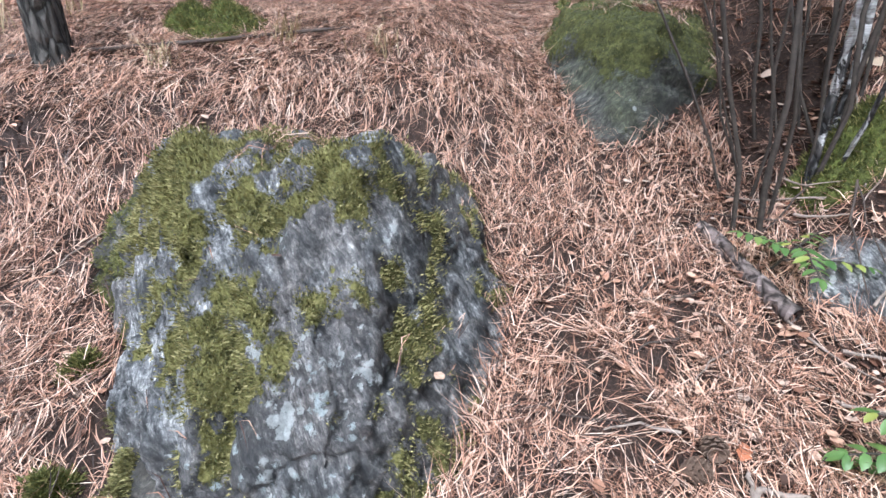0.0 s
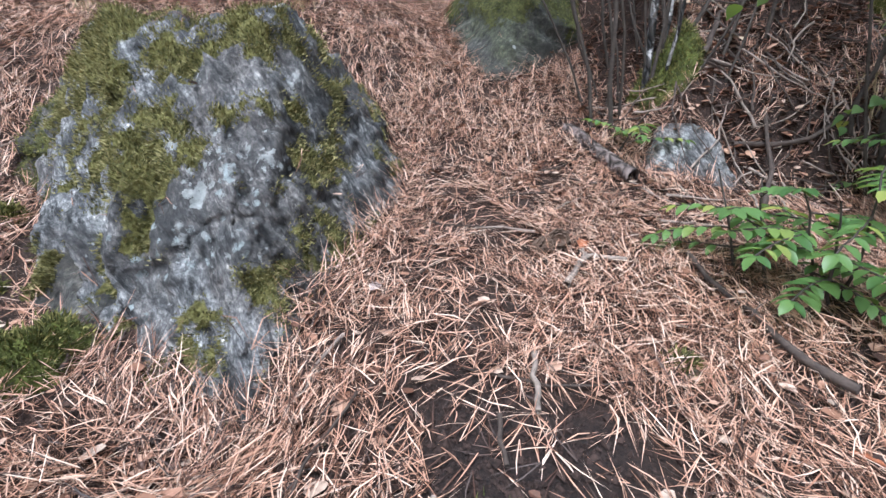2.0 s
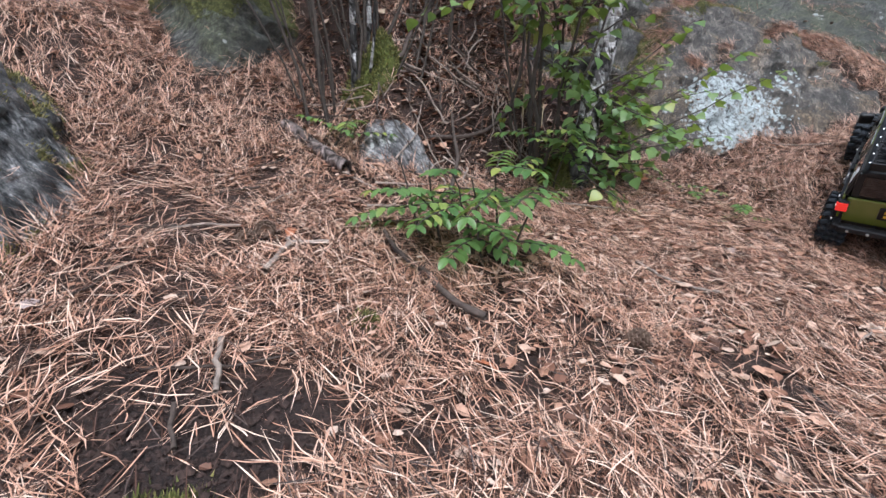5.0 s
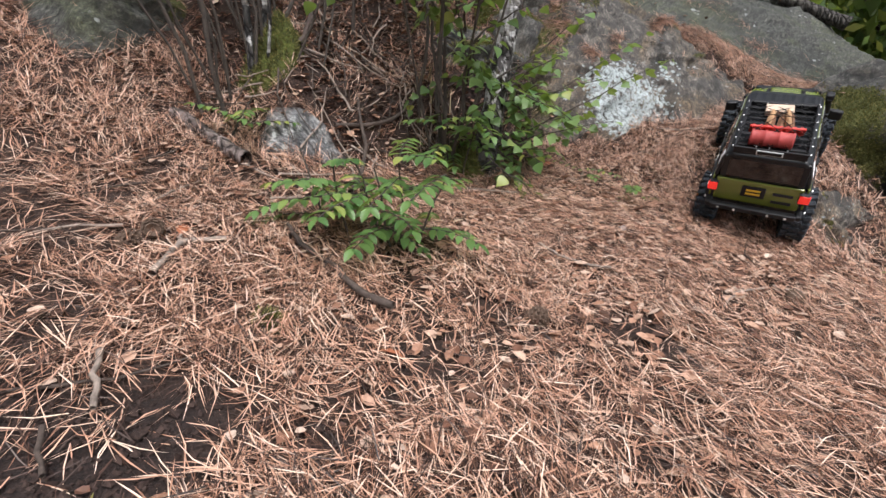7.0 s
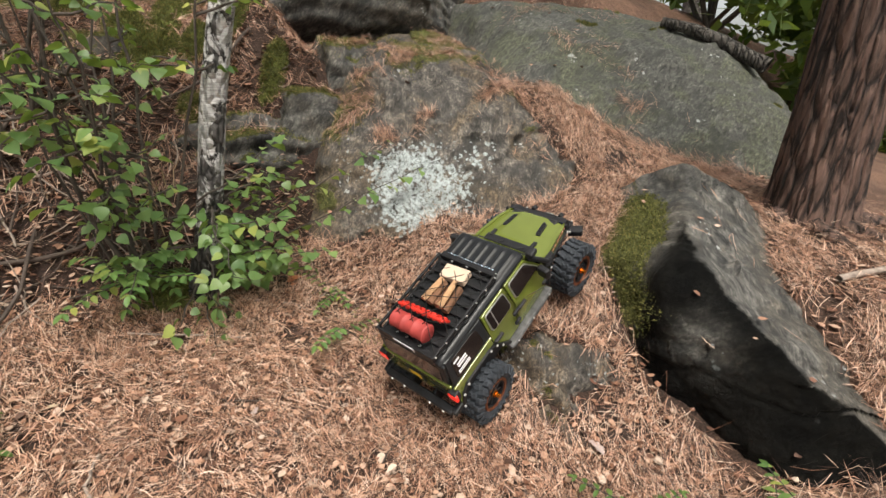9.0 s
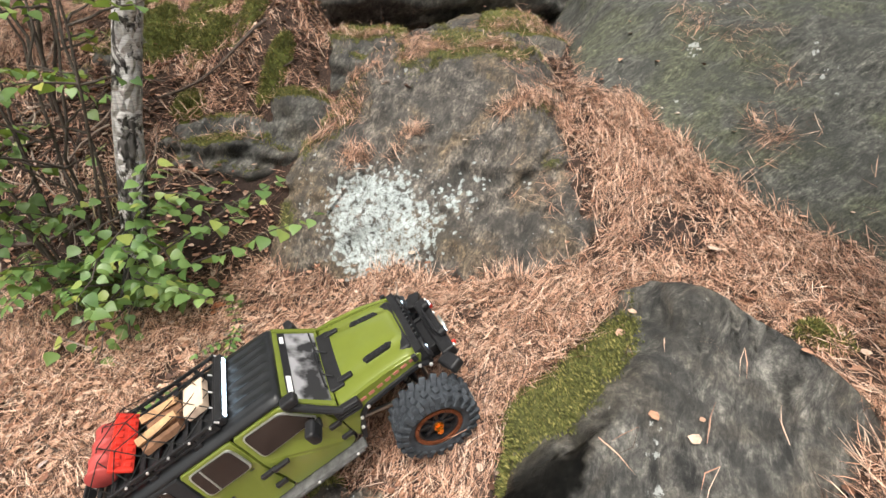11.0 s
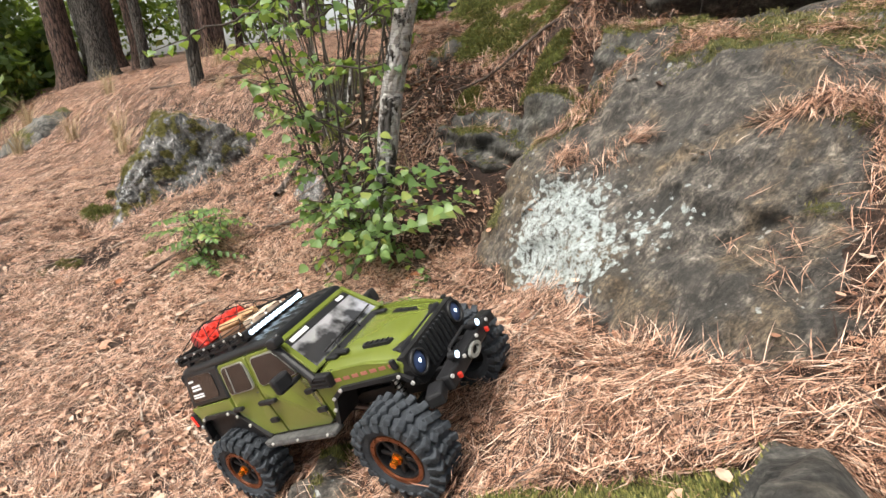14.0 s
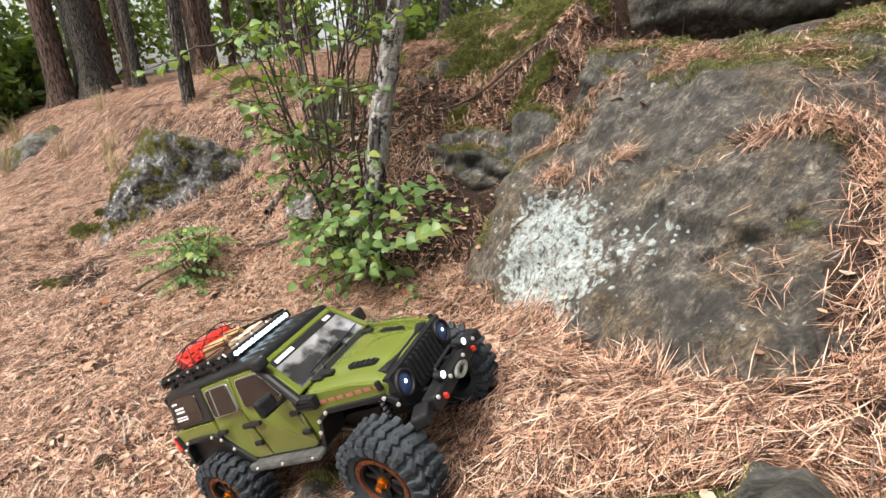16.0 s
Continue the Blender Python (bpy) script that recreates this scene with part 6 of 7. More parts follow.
def spray(base, tip, n, rnd, size, wob=0.012, sag=0.03):
    """A twig with leaves along its outer part: its tube and its leaves' poses."""
    path = bent(base, tip, 7, wob, rnd, sag)
    length = (Vector(tip) - Vector(base)).length
    t = tube(path, [max(0.0008, 0.0028 * (1 - 0.75 * k / 7)) for k in range(8)], 5)
    poses = []
    for k in range(n):
        f = 0.25 + 0.75 * (k + rnd.random()) / n
        i = min(6, int(f * 7))
        p = path[i].lerp(path[i + 1], f * 7 - i)
        d = (path[i + 1] - path[i]).normalized()
        side = d.cross(Vector((0, 0, 1))).normalized() * (1 if k % 2 else -1)
        dd = d * 0.5 + side * 0.9 + Vector((rnd.uniform(-0.3, 0.3), rnd.uniform(-0.3, 0.3), rnd.uniform(-0.7, 0.15)))
        poses.append(leaf_pose(p + dd.normalized() * 0.012, dd, size * rnd.uniform(0.65, 1.2), rnd, 0.8))
    return t, poses


# the birch
rnd = random.Random(12)
BIRCH_FOOT = (1.05, 0.49, 0.06)


def birch_at(z):
    return Vector((1.039 + 0.232 * z, 0.487 + 0.01 * z, z))


path = [birch_at(z) + Vector((0.006 * math.sin(9 * z), 0.005 * math.cos(7 * z), 0)) for z in (0.05, 0.10, 0.16, 0.24, 0.35, 0.5, 0.65, 0.8, 1.0, 1.3, 1.7, 2.2, 2.8)]
v, f = tube(path, [0.045, 0.036, 0.031, 0.028, 0.0265, 0.026, 0.025, 0.024, 0.023, 0.021, 0.018, 0.013, 0.006], 20, 0.05, 3)
birch = tagged(new("birch_tree", mesh_from("birch_tree", v - np.array(BIRCH_FOOT), f, M_BARK_BIRCH)), "slender birch with peeling white and black bark", "tree")
birch.location = BIRCH_FOOT
bpy.context.view_layer.update()
tw, lv = [], []
for k in range(46):
    z = rnd.uniform(0.08, 0.36) if k < 30 else rnd.uniform(1.2, 2.6)
    a = rnd.uniform(-2.9, 0.2) if k < 30 else rnd.uniform(0, 6.28)
    L = rnd.uniform(0.10, 0.26)
    b = birch_at(z)
    t, ps = spray(b, b + Vector((math.cos(a) * L, math.sin(a) * L, rnd.uniform(-0.06, 0.14))), rnd.randint(9, 15), rnd, 0.026)
    tw.append(t)
    lv += ps
# the long low branch towards the lichen boulder
for (bx, by, bz), (tx, ty, tz), n in (((1.08, 0.46, 0.14), (1.50, 0.22, 0.36), 20), ((1.12, 0.45, 0.2), (1.45, 0.28, 0.42), 14), ((1.1, 0.46, 0.15), (1.32, 0.26, 0.20), 14), ((1.08, 0.47, 0.3), (1.24, 0.36, 0.46), 12)):
    t, ps = spray((bx, by, bz), (tx, ty, tz), n, rnd, 0.027, 0.010, 0.0)
    tw.append(t)
    lv += ps
for (bx, by, bz), (tx, ty, tz), n in (((1.0, 0.5, 0.35), (0.70, 0.30, 0.62), 16), ((1.0, 0.5, 0.4), (0.82, 0.26, 0.56), 14), ((0.98, 0.5, 0.45), (0.62, 0.42, 0.72), 16), ((1.0, 0.5, 0.3), (0.86, 0.33, 0.36), 12), ((1.0, 0.5, 0.4), (0.78, 0.40, 0.50), 12)):
    t, ps = spray((bx, by, bz), (tx, ty, tz), n, rnd, 0.027, 0.012, 0.0)
    tw.append(t)
    lv += ps
inv = -np.array(BIRCH_FOOT)
for vv, ff in tw:
    sub("twig", mesh_from("twig", vv + inv, ff, M_STEM), birch)
hang_leaves(birch, birch_leaf, lv, 300, M_LEAF_BIRCH_I)


def shrub(name, foot, stems, label, rnd, leafy, limit, size=0.032, reach=1.3, spread=0.35, thick=0.008, white=(), low=0.3, wide=0.07):
    """A shrub of many upright stems; leafy: how many leaves each stem's side twigs bear."""
    ob = new(name)
    ob.location = foot
    tagged(ob, label, "shrub")
    bpy.context.view_layer.update()
    lv = []
    for k in range(stems):
        a = rnd.uniform(0, 2 * math.pi)
        b = Vector(foot) + Vector((math.cos(a), math.sin(a), 0)) * rnd.uniform(0.0, wide)
        b.z = top_at(b.x, b.y) - 0.015
        lean = rnd.uniform(0.05, spread)
        tip = b + Vector((math.cos(a) * lean, math.sin(a) * lean * 0.7, rnd.uniform(0.7, 1.1) * reach))
        pth = bent(b, tip, 10, 0.018, rnd)
        r0 = thick * rnd.uniform(0.45, 1.2) * (1.7 if k in white else 1)
        v, f = tube(pth, [r0 * (1 - 0.7 * i / 10) for i in range(11)], 7, 0.06, k)
        sub("stem", mesh_from("stem", v - np.array(foot), f, M_BARK_BIRCH if k in white else M_STEM), ob, "pale birch stem" if k in white else "")
        chunks = []
        for j in range(leafy):
            i = rnd.randint(2, 9) if j % 3 else rnd.randint(4, 9)
            p = pth[i]
            if p.z - b.z < low:
                continue
            aa = rnd.uniform(0, 6.28)
            L = rnd.uniform(0.06, 0.2)
            t, ps = spray(p, p + Vector((math.cos(aa) * L, math.sin(aa) * L, rnd.uniform(-0.05, 0.1))), rnd.randint(5, 9), rnd, size)
            chunks.append(t)
            lv += ps
        for vv, ff in chunks:
            sub("twig", mesh_from("twig", vv - np.array(foot), ff, M_STEM), ob)
    rnd.shuffle(lv)
    hang_leaves(ob, birch_leaf, lv, limit, M_LEAF_BIRCH_I)
    return ob


shrub("birch_shrub", (0.63, 0.765, 0.235), 24, "tall shrub of thin grey-brown birch stems with sparse leaves", random.Random(4), 3, 200, 0.030, 1.25, 0.5, 0.0045, (2, 9, 14), 0.42, 0.15)
shrub("leafy_shrub", (0.97, 0.52, 0.09), 9, "leafy green birch sapling beside the birch trunk", random.Random(9), 9, 300, 0.025, 0.95, 0.40, 0.005, (), 0.22, 0.10)
shrub("bank_shrub", (0.83, 0.84, 0.29), 6, "thin leafy sapling on the leaf-strewn bank", random.Random(15), 4, 120, 0.028, 1.1, 0.3, 0.005, (), 0.4, 0.1)


def rowan(foot, fronds, height_, label, seed, leaflet=0.022):
    rnd = random.Random(seed)
    foot = (foot[0], foot[1], top_at(foot[0], foot[1]) - 0.006)
    ob = new("rowan_seedling")
    ob.location = foot
    tagged(ob, label, "seedling")
    bpy.context.view_layer.update()
    F = Vector(foot)
    for s in range(max(1, fronds // 5)):
        a = rnd.uniform(0, 6.28)
        base = F + Vector((math.cos(a), math.sin(a), 0)) * 0.03 * (s > 0)
        tip = base + Vector((math.cos(a) * 0.05, math.sin(a) * 0.05, height_ * rnd.uniform(0.75, 1.05)))
        pth = bent(base, tip, 6, 0.004, rnd)
        v, f = tube(pth, [0.0024 * (1 - 0.6 * i / 6) for i in range(7)], 6)
        sub("stem", mesh_from("stem", v - np.array(foot), f, M_STEM), ob)
        for k in range(5):
            p = pth[rnd.randint(2, 6)]
            aa = a + 2.4 * k + rnd.uniform(-0.4, 0.4)
            L = rnd.uniform(0.07, 0.12)
            e = p + Vector((math.cos(aa) * L, math.sin(aa) * L, rnd.uniform(-0.01, 0.05)))
            rach = bent(p, e, 6, 0.002, rnd, 0.02)
            v, f = tube(rach, [0.0011] * 7, 4)
            fr = sub("frond", mesh_from("frond", v - np.array(foot), f, M_STEM), ob)
            poses = []
            for j in range(1, 7):
                d = (rach[j] - rach[j - 1]).normalized()
                side = d.cross(Vector((0, 0, 1))).normalized()
                for sg in (-1, 1):
                    dd = side * sg + d * 0.45 + Vector((0, 0, rnd.uniform(-0.25, 0.1)))
                    poses.append(leaf_pose(rach[j], dd, leaflet * rnd.uniform(0.8, 1.2) * (1 - 0.25 * (j == 6)), rnd, 0.25))
            poses.append(leaf_pose(rach[6], d, leaflet, rnd, 0.25))
            for m in poses:
                lf = new("leaflet", rowan_leaflet)
                lf.parent = fr
                lf.matrix_parent_inverse = Matrix.Translation(foot).inverted()
                lf.matrix_basis = m
    return ob


rowan((0.535, 0.285), 10, 0.15, "green rowan seedling with feathery leaves in the needles", 3, 0.024)
rowan((0.61, 0.255), 20, 0.15, "green rowan seedling with feathery leaves in the needles", 5, 0.024)
rowan((0.97, 0.49), 15, 0.17, "green rowan seedling at the foot of the birch", 8, 0.024)
rowan((1.30, 0.18), 5, 0.05, "small green seedling in the needle litter", 11, 0.020)
rowan((1.315, 0.30), 5, 0.035, "small green seedling in the needle litter", 13, 0.016)
rowan((1.50, -0.40), 5, 0.08, "yellow-green seedling beside the dark boulder", 17, 0.016)
rowan((1.60, -0.54), 5, 0.13, "yellow-green seedling beside the dark boulder", 19, 0.018)
rowan((0.50, 0.66), 5, 0.09, "yellowing seedling at the foot of the shrub", 23, 0.020)


# moss cushions on the ground
for args in ((-0.325, 0.262, 0.078, 0.042, 0.035, 25, 1), (0.10, 0.025, 0.060, 0.028, 0.010, 20, 2), (-0.42, 0.36, 0.03, 0.02, 0.012, 0, 3), (-0.22, 0.80, 0.03, 0.02, 0.012, 0, 4),
             (-0.47, 0.50, 0.03, 0.02, 0.010, 40, 5), (1.0, 0.50, 0.06, 0.05, 0.05, 0, 6), (0.64, 0.74, 0.07, 0.05, 0.05, 0, 7), (0.35, 0.175, 0.02, 0.014, 0.008, 0, 8), (1.25, 1.13, 0.12, 0.06, 0.03, 30, 9),
             (1.36, 0.98, 0.12, 0.05, 0.025, 35, 10), (1.12, 1.02, 0.10, 0.05, 0.03, 10, 11), (0.80, 1.50, 0.16, 0.08, 0.05, 10, 12), (0.98, 1.34, 0.14, 0.06, 0.04, 20, 15), (0.55, 1.75, 0.2, 0.1, 0.06, 20, 16), (1.28, 1.30, 0.16, 0.07, 0.06, 20, 17), (1.02, 1.75, 0.22, 0.10, 0.09, 15, 18), (1.42, 1.02, 0.10, 0.045, 0.05, 30, 19), (-0.55, 1.25, 0.12, 0.08, 0.04, 0, 13), (2.22, -0.12, 0.05, 0.03, 0.02, 0, 14), (1.24, 0.93, 0.09, 0.04, 0.03, 30, 20), (1.13, 0.93, 0.08, 0.035, 0.03, 20, 21), (0.88, 1.33, 0.15, 0.07, 0.06, 20, 22), (1.00, 1.20, 0.12, 0.05, 0.04, 25, 23), (1.40, 0.81, 0.06, 0.03, 0.025, 30, 24), (1.17, 0.80, 0.05, 0.025, 0.02, 15, 25)):
    moss_cushion(*args, "rounded cushion of dark green moss on the forest floor")


# pines
def pine(foot, radius, height_, label, seed, bark, lean=(0, 0), crown=True, seg=22, name="pine_tree"):
    rnd = random.Random(seed)
    zs = [0, 0.06, 0.15, 0.3, 0.6, 1.0, 1.6, 2.5, 4, 6, 9, height_]
    zs = [z for z in zs if z < height_] + [height_]
    flare = lambda z: 1 + 0.75 * math.exp(-z / (0.8 * radius + 0.02))
    pth = [Vector((lean[0] * z, lean[1] * z, z - 0.06)) for z in zs]
    if seg > 60:
        zs = list(np.linspace(0, 1.6, 110)) + [z for z in zs if z > 1.7]
        pth = [Vector((lean[0] * z, lean[1] * z, z - 0.06)) for z in zs]
    v, f = tube(pth, [radius * flare(z) * (1 - 0.6 * z / height_) for z in zs], seg, 0.07 if seg < 60 else 0.0, seed)
    if seg > 60:
        # long flaking plates with deep furrows between
        a = np.arctan2(v[:, 1], v[:, 0])
        q = np.stack([np.cos(a) * 5.5, np.sin(a) * 5.5, v[:, 2] * 5 + 0.8 * np.sin(3 * a)], -1)
        q = q + 0.5 * np.stack([fbm(q * 1.5, 3, 5), fbm(q * 1.5, 3, 6), fbm(q * 1.5, 3, 7)], -1)
        furrow = np.abs(fbm(q, 3, 8))
        bulge = 0.06 * sstep(0.02, 0.16, furrow) + 0.03 * fbm(q * 3, 3, 9) + 0.10 * np.exp(-v[:, 2] / 0.12) * np.sin(4 * a + 1)
        v[:, :2] *= (1 + bulge)[:, None]
    ob = tagged(new(name, mesh_from(name, v, f, bark)), label, "tree")
    ob.location = foot
    if crown:
        r = np.random.default_rng(seed)
        n = 420 if height_ > 10 else 900
        z = height_ * r.uniform(0.62, 1.02, n)
        rad = 0.17 * height_ * (1.12 - z / height_) ** 0.6 * np.sqrt(r.random(n))
        a = r.uniform(0, 2 * np.pi, n)
        lump = 1 + 0.5 * np.sin(3 * a + z * 2)
        p = np.stack([rad * lump * np.cos(a), rad * lump * np.sin(a), z], -1)
        s = 0.035 * height_ * r.uniform(0.5, 1.3, n)[:, None]
        u = r.normal(0, 1, (n, 3))
        u /= np.linalg.norm(u, axis=1)[:, None]
        w = np.cross(u, r.normal(0, 1, (n, 3)))
        w /= np.linalg.norm(w, axis=1)[:, None]
        q4 = np.stack([p - u * s, p + w * s * 0.5, p + u * s, p - w * s * 0.5], 1).reshape(-1, 3)
        tagged(sub("crown", mesh_from("crown", q4, np.arange(4 * n).reshape(-1, 4), M_LEAF_FAR, False), ob, "loose dark green crown"), kind="stuff")
    return ob


pine((2.33, -0.31, 0.155), 0.085, 12.0, "thick reddish-brown pine trunk with plated bark", 31, M_BARK_PINE, (0.0, 0.0), True, 96)
pine((-0.82, 1.05, 0.455), 0.034, 10.5, "dark slender trunk on the slope behind the boulder", 32, M_BARK_GREY, (0.01, 0.02))
# roots of the thick pine
for k, (ax, L) in enumerate(((200, 0.20), (250, 0.28), (300, 0.34), (150, 0.16), (340, 0.25))):
    a = radians(ax)
    pts = []
    for i in range(7):
        d = 0.06 + L * i / 6
        x, y = 2.33 + math.cos(a + 0.1 * i) * d, -0.31 + math.sin(a + 0.1 * i) * d
        pts.append((x, y, top_at(x, y) + 0.012 - 0.003 * i))
    v, f = tube(pts, [0.030, 0.024, 0.020, 0.016, 0.012, 0.009, 0.005], 9, 0.15, k)
    tagged(new("pine_root", mesh_from("pine_root", v, f, M_BARK_PINE)), "knotted grey-brown root of the thick pine", "root", "roots of the pine")

# woods behind
rnd = random.Random(77)
woods = [(-4.2, 1.5, 0.11), (-4.0, 1.75, 0.12), (-3.6, 2.0, 0.05), (-4.6, 2.4, 0.10), (-3.2, 2.5, 0.06), (-3.9, 3.0, 0.09), (-2.3, 2.9, 0.045), (-2.0, 3.6, 0.06), (-5.5, 2.2, 0.12), (-5.2, 3.6, 0.11), (-1.2, 4.2, 0.08), (-6.5, 1.2, 0.13),
         (-7.0, 3.0, 0.14), (-5.0, 1.15, 0.07), (-5.8, 2.9, 0.06), (-4.4, 3.6, 0.05), (-6.4, 4.2, 0.09), (-3.4, 3.9, 0.05), (-7.5, 5.0, 0.1), (-5.0, 5.2, 0.08), (-3.0, 6.2, 0.09), (-1.9, 5.6, 0.06), (-0.4, 5.0, 0.09), (-2.9, 5.0, 0.11), (-1.3, 2.3, 0.035)]
for x, y, r0 in woods:
    pine((x, y, float(land(x, y))), r0, rnd.uniform(10.2, 13), "tall bare pine trunk in the woods on the slope", rnd.randint(0, 9999), M_BARK_PINE if rnd.random() < 0.6 else M_BARK_GREY, (rnd.uniform(-0.03, 0.03), rnd.uniform(-0.03, 0.03)), True, 14)["group"] = "woods behind"
for k in range(46):
    a = rnd.uniform(0, 2 * math.pi)
    d = rnd.uniform(9, 26)
    x, y = 0.8 + math.cos(a) * d, 0.3 + math.sin(a) * d
    pine((x, y, float(land(x, y))), rnd.uniform(0.10, 0.2), rnd.uniform(6, 11), "distant pine of the surrounding wood", k, M_BARK_GREY, (0, 0), True, 8)["group"] = "woods behind"


def thicket(x, y, rx, ry, h, n, seed, label, size=0.05):
    """A dense bush of small leaves with an uneven outline."""
    r = np.random.default_rng(seed)
    c = r.normal(0, 0.42, (14, 3)) * np.array([rx, ry, h * 0.5]) + np.array([0, 0, h * 0.5])
    k = r.integers(0, 14, n)
    p = c[k] + r.normal(0, 0.16, (n, 3)) * np.array([rx, ry, h]) * 0.9
    p[:, 2] = np.abs(p[:, 2])
    s = size * r.uniform(0.5, 1.2, n)[:, None]
    u = r.normal(0, 1, (n, 3))
    u /= np.linalg.norm(u, axis=1)[:, None]
    w = np.cross(u, r.normal(0, 1, (n, 3)))
    w /= np.linalg.norm(w, axis=1)[:, None]
    q4 = np.stack([p - u * s, p + w * s * 0.45, p + u * s, p - w * s * 0.45], 1).reshape(-1, 3)
    z = float(land(x, y))
    ob = new("bush")
    ob.location = (x, y, z - 0.05)
    tagged(ob, label, "bush")
    for j in range(6):
        v, f = tube(bent((0, 0, 0), c[j], 4, 0.03, random.Random(seed + j)), [0.02, 0.017, 0.013, 0.009, 0.005], 6)
        sub("stem", mesh_from("stem", v, f, M_STEM), ob)
    tagged(sub("foliage", mesh_from("foliage", q4, np.arange(4 * n).reshape(-1, 4), M_LEAF_FAR, False), ob, "dark green leaves"), kind="stuff")
    return ob


thicket(-5.0, 0.7, 0.9, 0.9, 2.6, 6000, 5, "dense dark green bush at the edge of the wood", 0.06)
thicket(-6.2, -0.4, 1.2, 1.2, 3.2, 6000, 6, "dense dark green bush at the edge of the wood", 0.07)
thicket(-4.6, 1.0, 0.5, 0.4, 0.9, 2500, 7, "dense dark green bush at the edge of the wood", 0.05)
for k, (x, y, rx, h) in enumerate(((-8.5, 1.5, 1.6, 3.2), (-9.5, 4.0, 1.8, 3.0), (-7.5, 6.5, 1.6, 2.4), (-4.5, 8.0, 1.6, 2.2), (-9.0, -1.0, 1.6, 4.0), (-5.6, 1.7, 0.5, 0.7))):
    thicket(x, y, rx, rx, h, 5000, 40 + k, "green undergrowth deep in the wood", 0.09)
thicket(4.3, 0.9, 0.7, 0.8, 1.6, 4500, 8, "green bush beyond the rock slab", 0.06)
thicket(4.6, -0.3, 0.8, 0.8, 1.8, 4500, 9, "green bush beyond the rock slab", 0.06)
thicket(5.6, 0.3, 1.0, 1.2, 3.0, 4500, 10, "green bush beyond the rock slab", 0.08)
thicket(0.2, 3.2, 0.7, 0.4, 0.8, 2500, 14, "low dark bush up the slope", 0.05)
thicket(-0.6, 2.6, 0.3, 0.25, 0.35, 1500, 15, "low dark bush up the slope", 0.03)


# dry grass on the slope
def grass_tuft(x, y, n, h, seed, label="tuft of pale dry grass on the slope"):
    r = np.random.default_rng(seed)
    a = r.uniform(0, 2 * np.pi, n)
    b = np.stack([x + r.normal(0, 0.02, n), y + r.normal(0, 0.02, n)], -1)
    z = np.where((b[:, 0] > X0) & (b[:, 0] < X0 + RES * NX) & (b[:, 1] < Y0 + RES * NY), height(b[:, 0], b[:, 1]), land(b[:, 0], b[:, 1]))
    L = h * r.uniform(0.5, 1.15, n)
    o = r.uniform(0.15, 0.6, n)
    p0 = np.stack([b[:, 0], b[:, 1], z - 0.004], -1)
    d = np.stack([np.cos(a) * o, np.sin(a) * o, np.ones(n)], -1)
    p1 = p0 + d * (L * 0.55)[:, None]
    p2 = p1 + np.stack([np.cos(a) * o * 1.8, np.sin(a) * o * 1.8, 0.5 * np.ones(n)], -1) * (L * 0.5)[:, None]
    s = np.stack([-np.sin(a), np.cos(a), 0 * a], -1) * 0.0011
    v = np.stack([p0 - s, p0 + s, p1 - s, p1 + s, p2 - s * 0.2, p2 + s * 0.2], 1).reshape(-1, 3)
    k = np.arange(n)[:, None] * 6
    me = mesh_from("grass_tuft", v, np.concatenate([k + np.array([0, 1, 3, 2]), k + np.array([2, 3, 5, 4])], 0), M_GRASS_DRY, False)
    return tagged(new("grass_tuft", me), label, "grass", "grass tufts", "stuff")


for k, (x, y, n, h) in enumerate(((-0.14, 1.12, 45, 0.07), (-0.36, 1.16, 60, 0.08), (-0.95, 1.28, 40, 0.22), (-1.05, 1.18, 30, 0.2), (-0.90, 0.62, 40, 0.16), (-1.25, 0.75, 60, 0.2), (-1.9, 0.7, 60, 0.25), (-2.6, 0.55, 90, 0.3), (-3.2, 0.8, 90, 0.32), (-0.6, 1.05, 30, 0.08), (1.02, 0.62, 25, 0.12), (-2.2, 1.1, 60, 0.22), (-3.6, 0.5, 90, 0.35))):
    grass_tuft(x, y, n, h, 400 + k)


# ---- sticks ----
M_LOGBARK = bark_material("flaking_log_bark", (0.10, 0.075, 0.065), (0.34, 0.27, 0.25), 45, 0.5)
def stick(points, r0, r1, material, label, seed=0, name="stick", lift=0.014):
    rnd = random.Random(seed)
    pts = []
    for (x, y), (x2, y2) in zip(points, points[1:]):
        for i in range(4):
            u = i / 4
            pts.append((x + (x2 - x) * u + rnd.uniform(-1, 1) * 0.0025, y + (y2 - y) * u + rnd.uniform(-1, 1) * 0.0025))
    pts.append(points[-1])
    n = len(pts)
    zs = [top_at(*p) + lift + r0 * 0.6 for p in pts]
    zs = np.convolve(np.pad(zs, 2, mode="edge"), np.ones(5) / 5, "valid")
    v, f = tube([(p[0], p[1], z) for p, z in zip(pts, zs)], [r0 + (r1 - r0) * i / (n - 1) for i in range(n)], 8, 0.12, seed)
    return tagged(new(name, mesh_from(name, v, f, material)), label, name.replace("_", " "))


stick([(0.434, 0.737), (0.47, 0.64), (0.498, 0.570)], 0.012, 0.015, M_LOGBARK, "short broken log with flaking grey bark on the needles", 1, "log", 0.006)
stick([(0.263, 0.273), (0.300, 0.325), (0.324, 0.345), (0.370, 0.338)], 0.0042, 0.003, M_TWIG, "pale forked dead twig on the needles", 2)
stick([(0.312, 0.335), (0.322, 0.362)], 0.003, 0.002, M_TWIG, "pale dead twig on the needles", 3)
stick([(0.466, 0.350), (0.452, 0.290), (0.467, 0.226), (0.462, 0.160), (0.480, 0.110)], 0.003, 0.0055, M_DARKTWIG, "dark fallen branch with bark on the needles", 4, "branch")
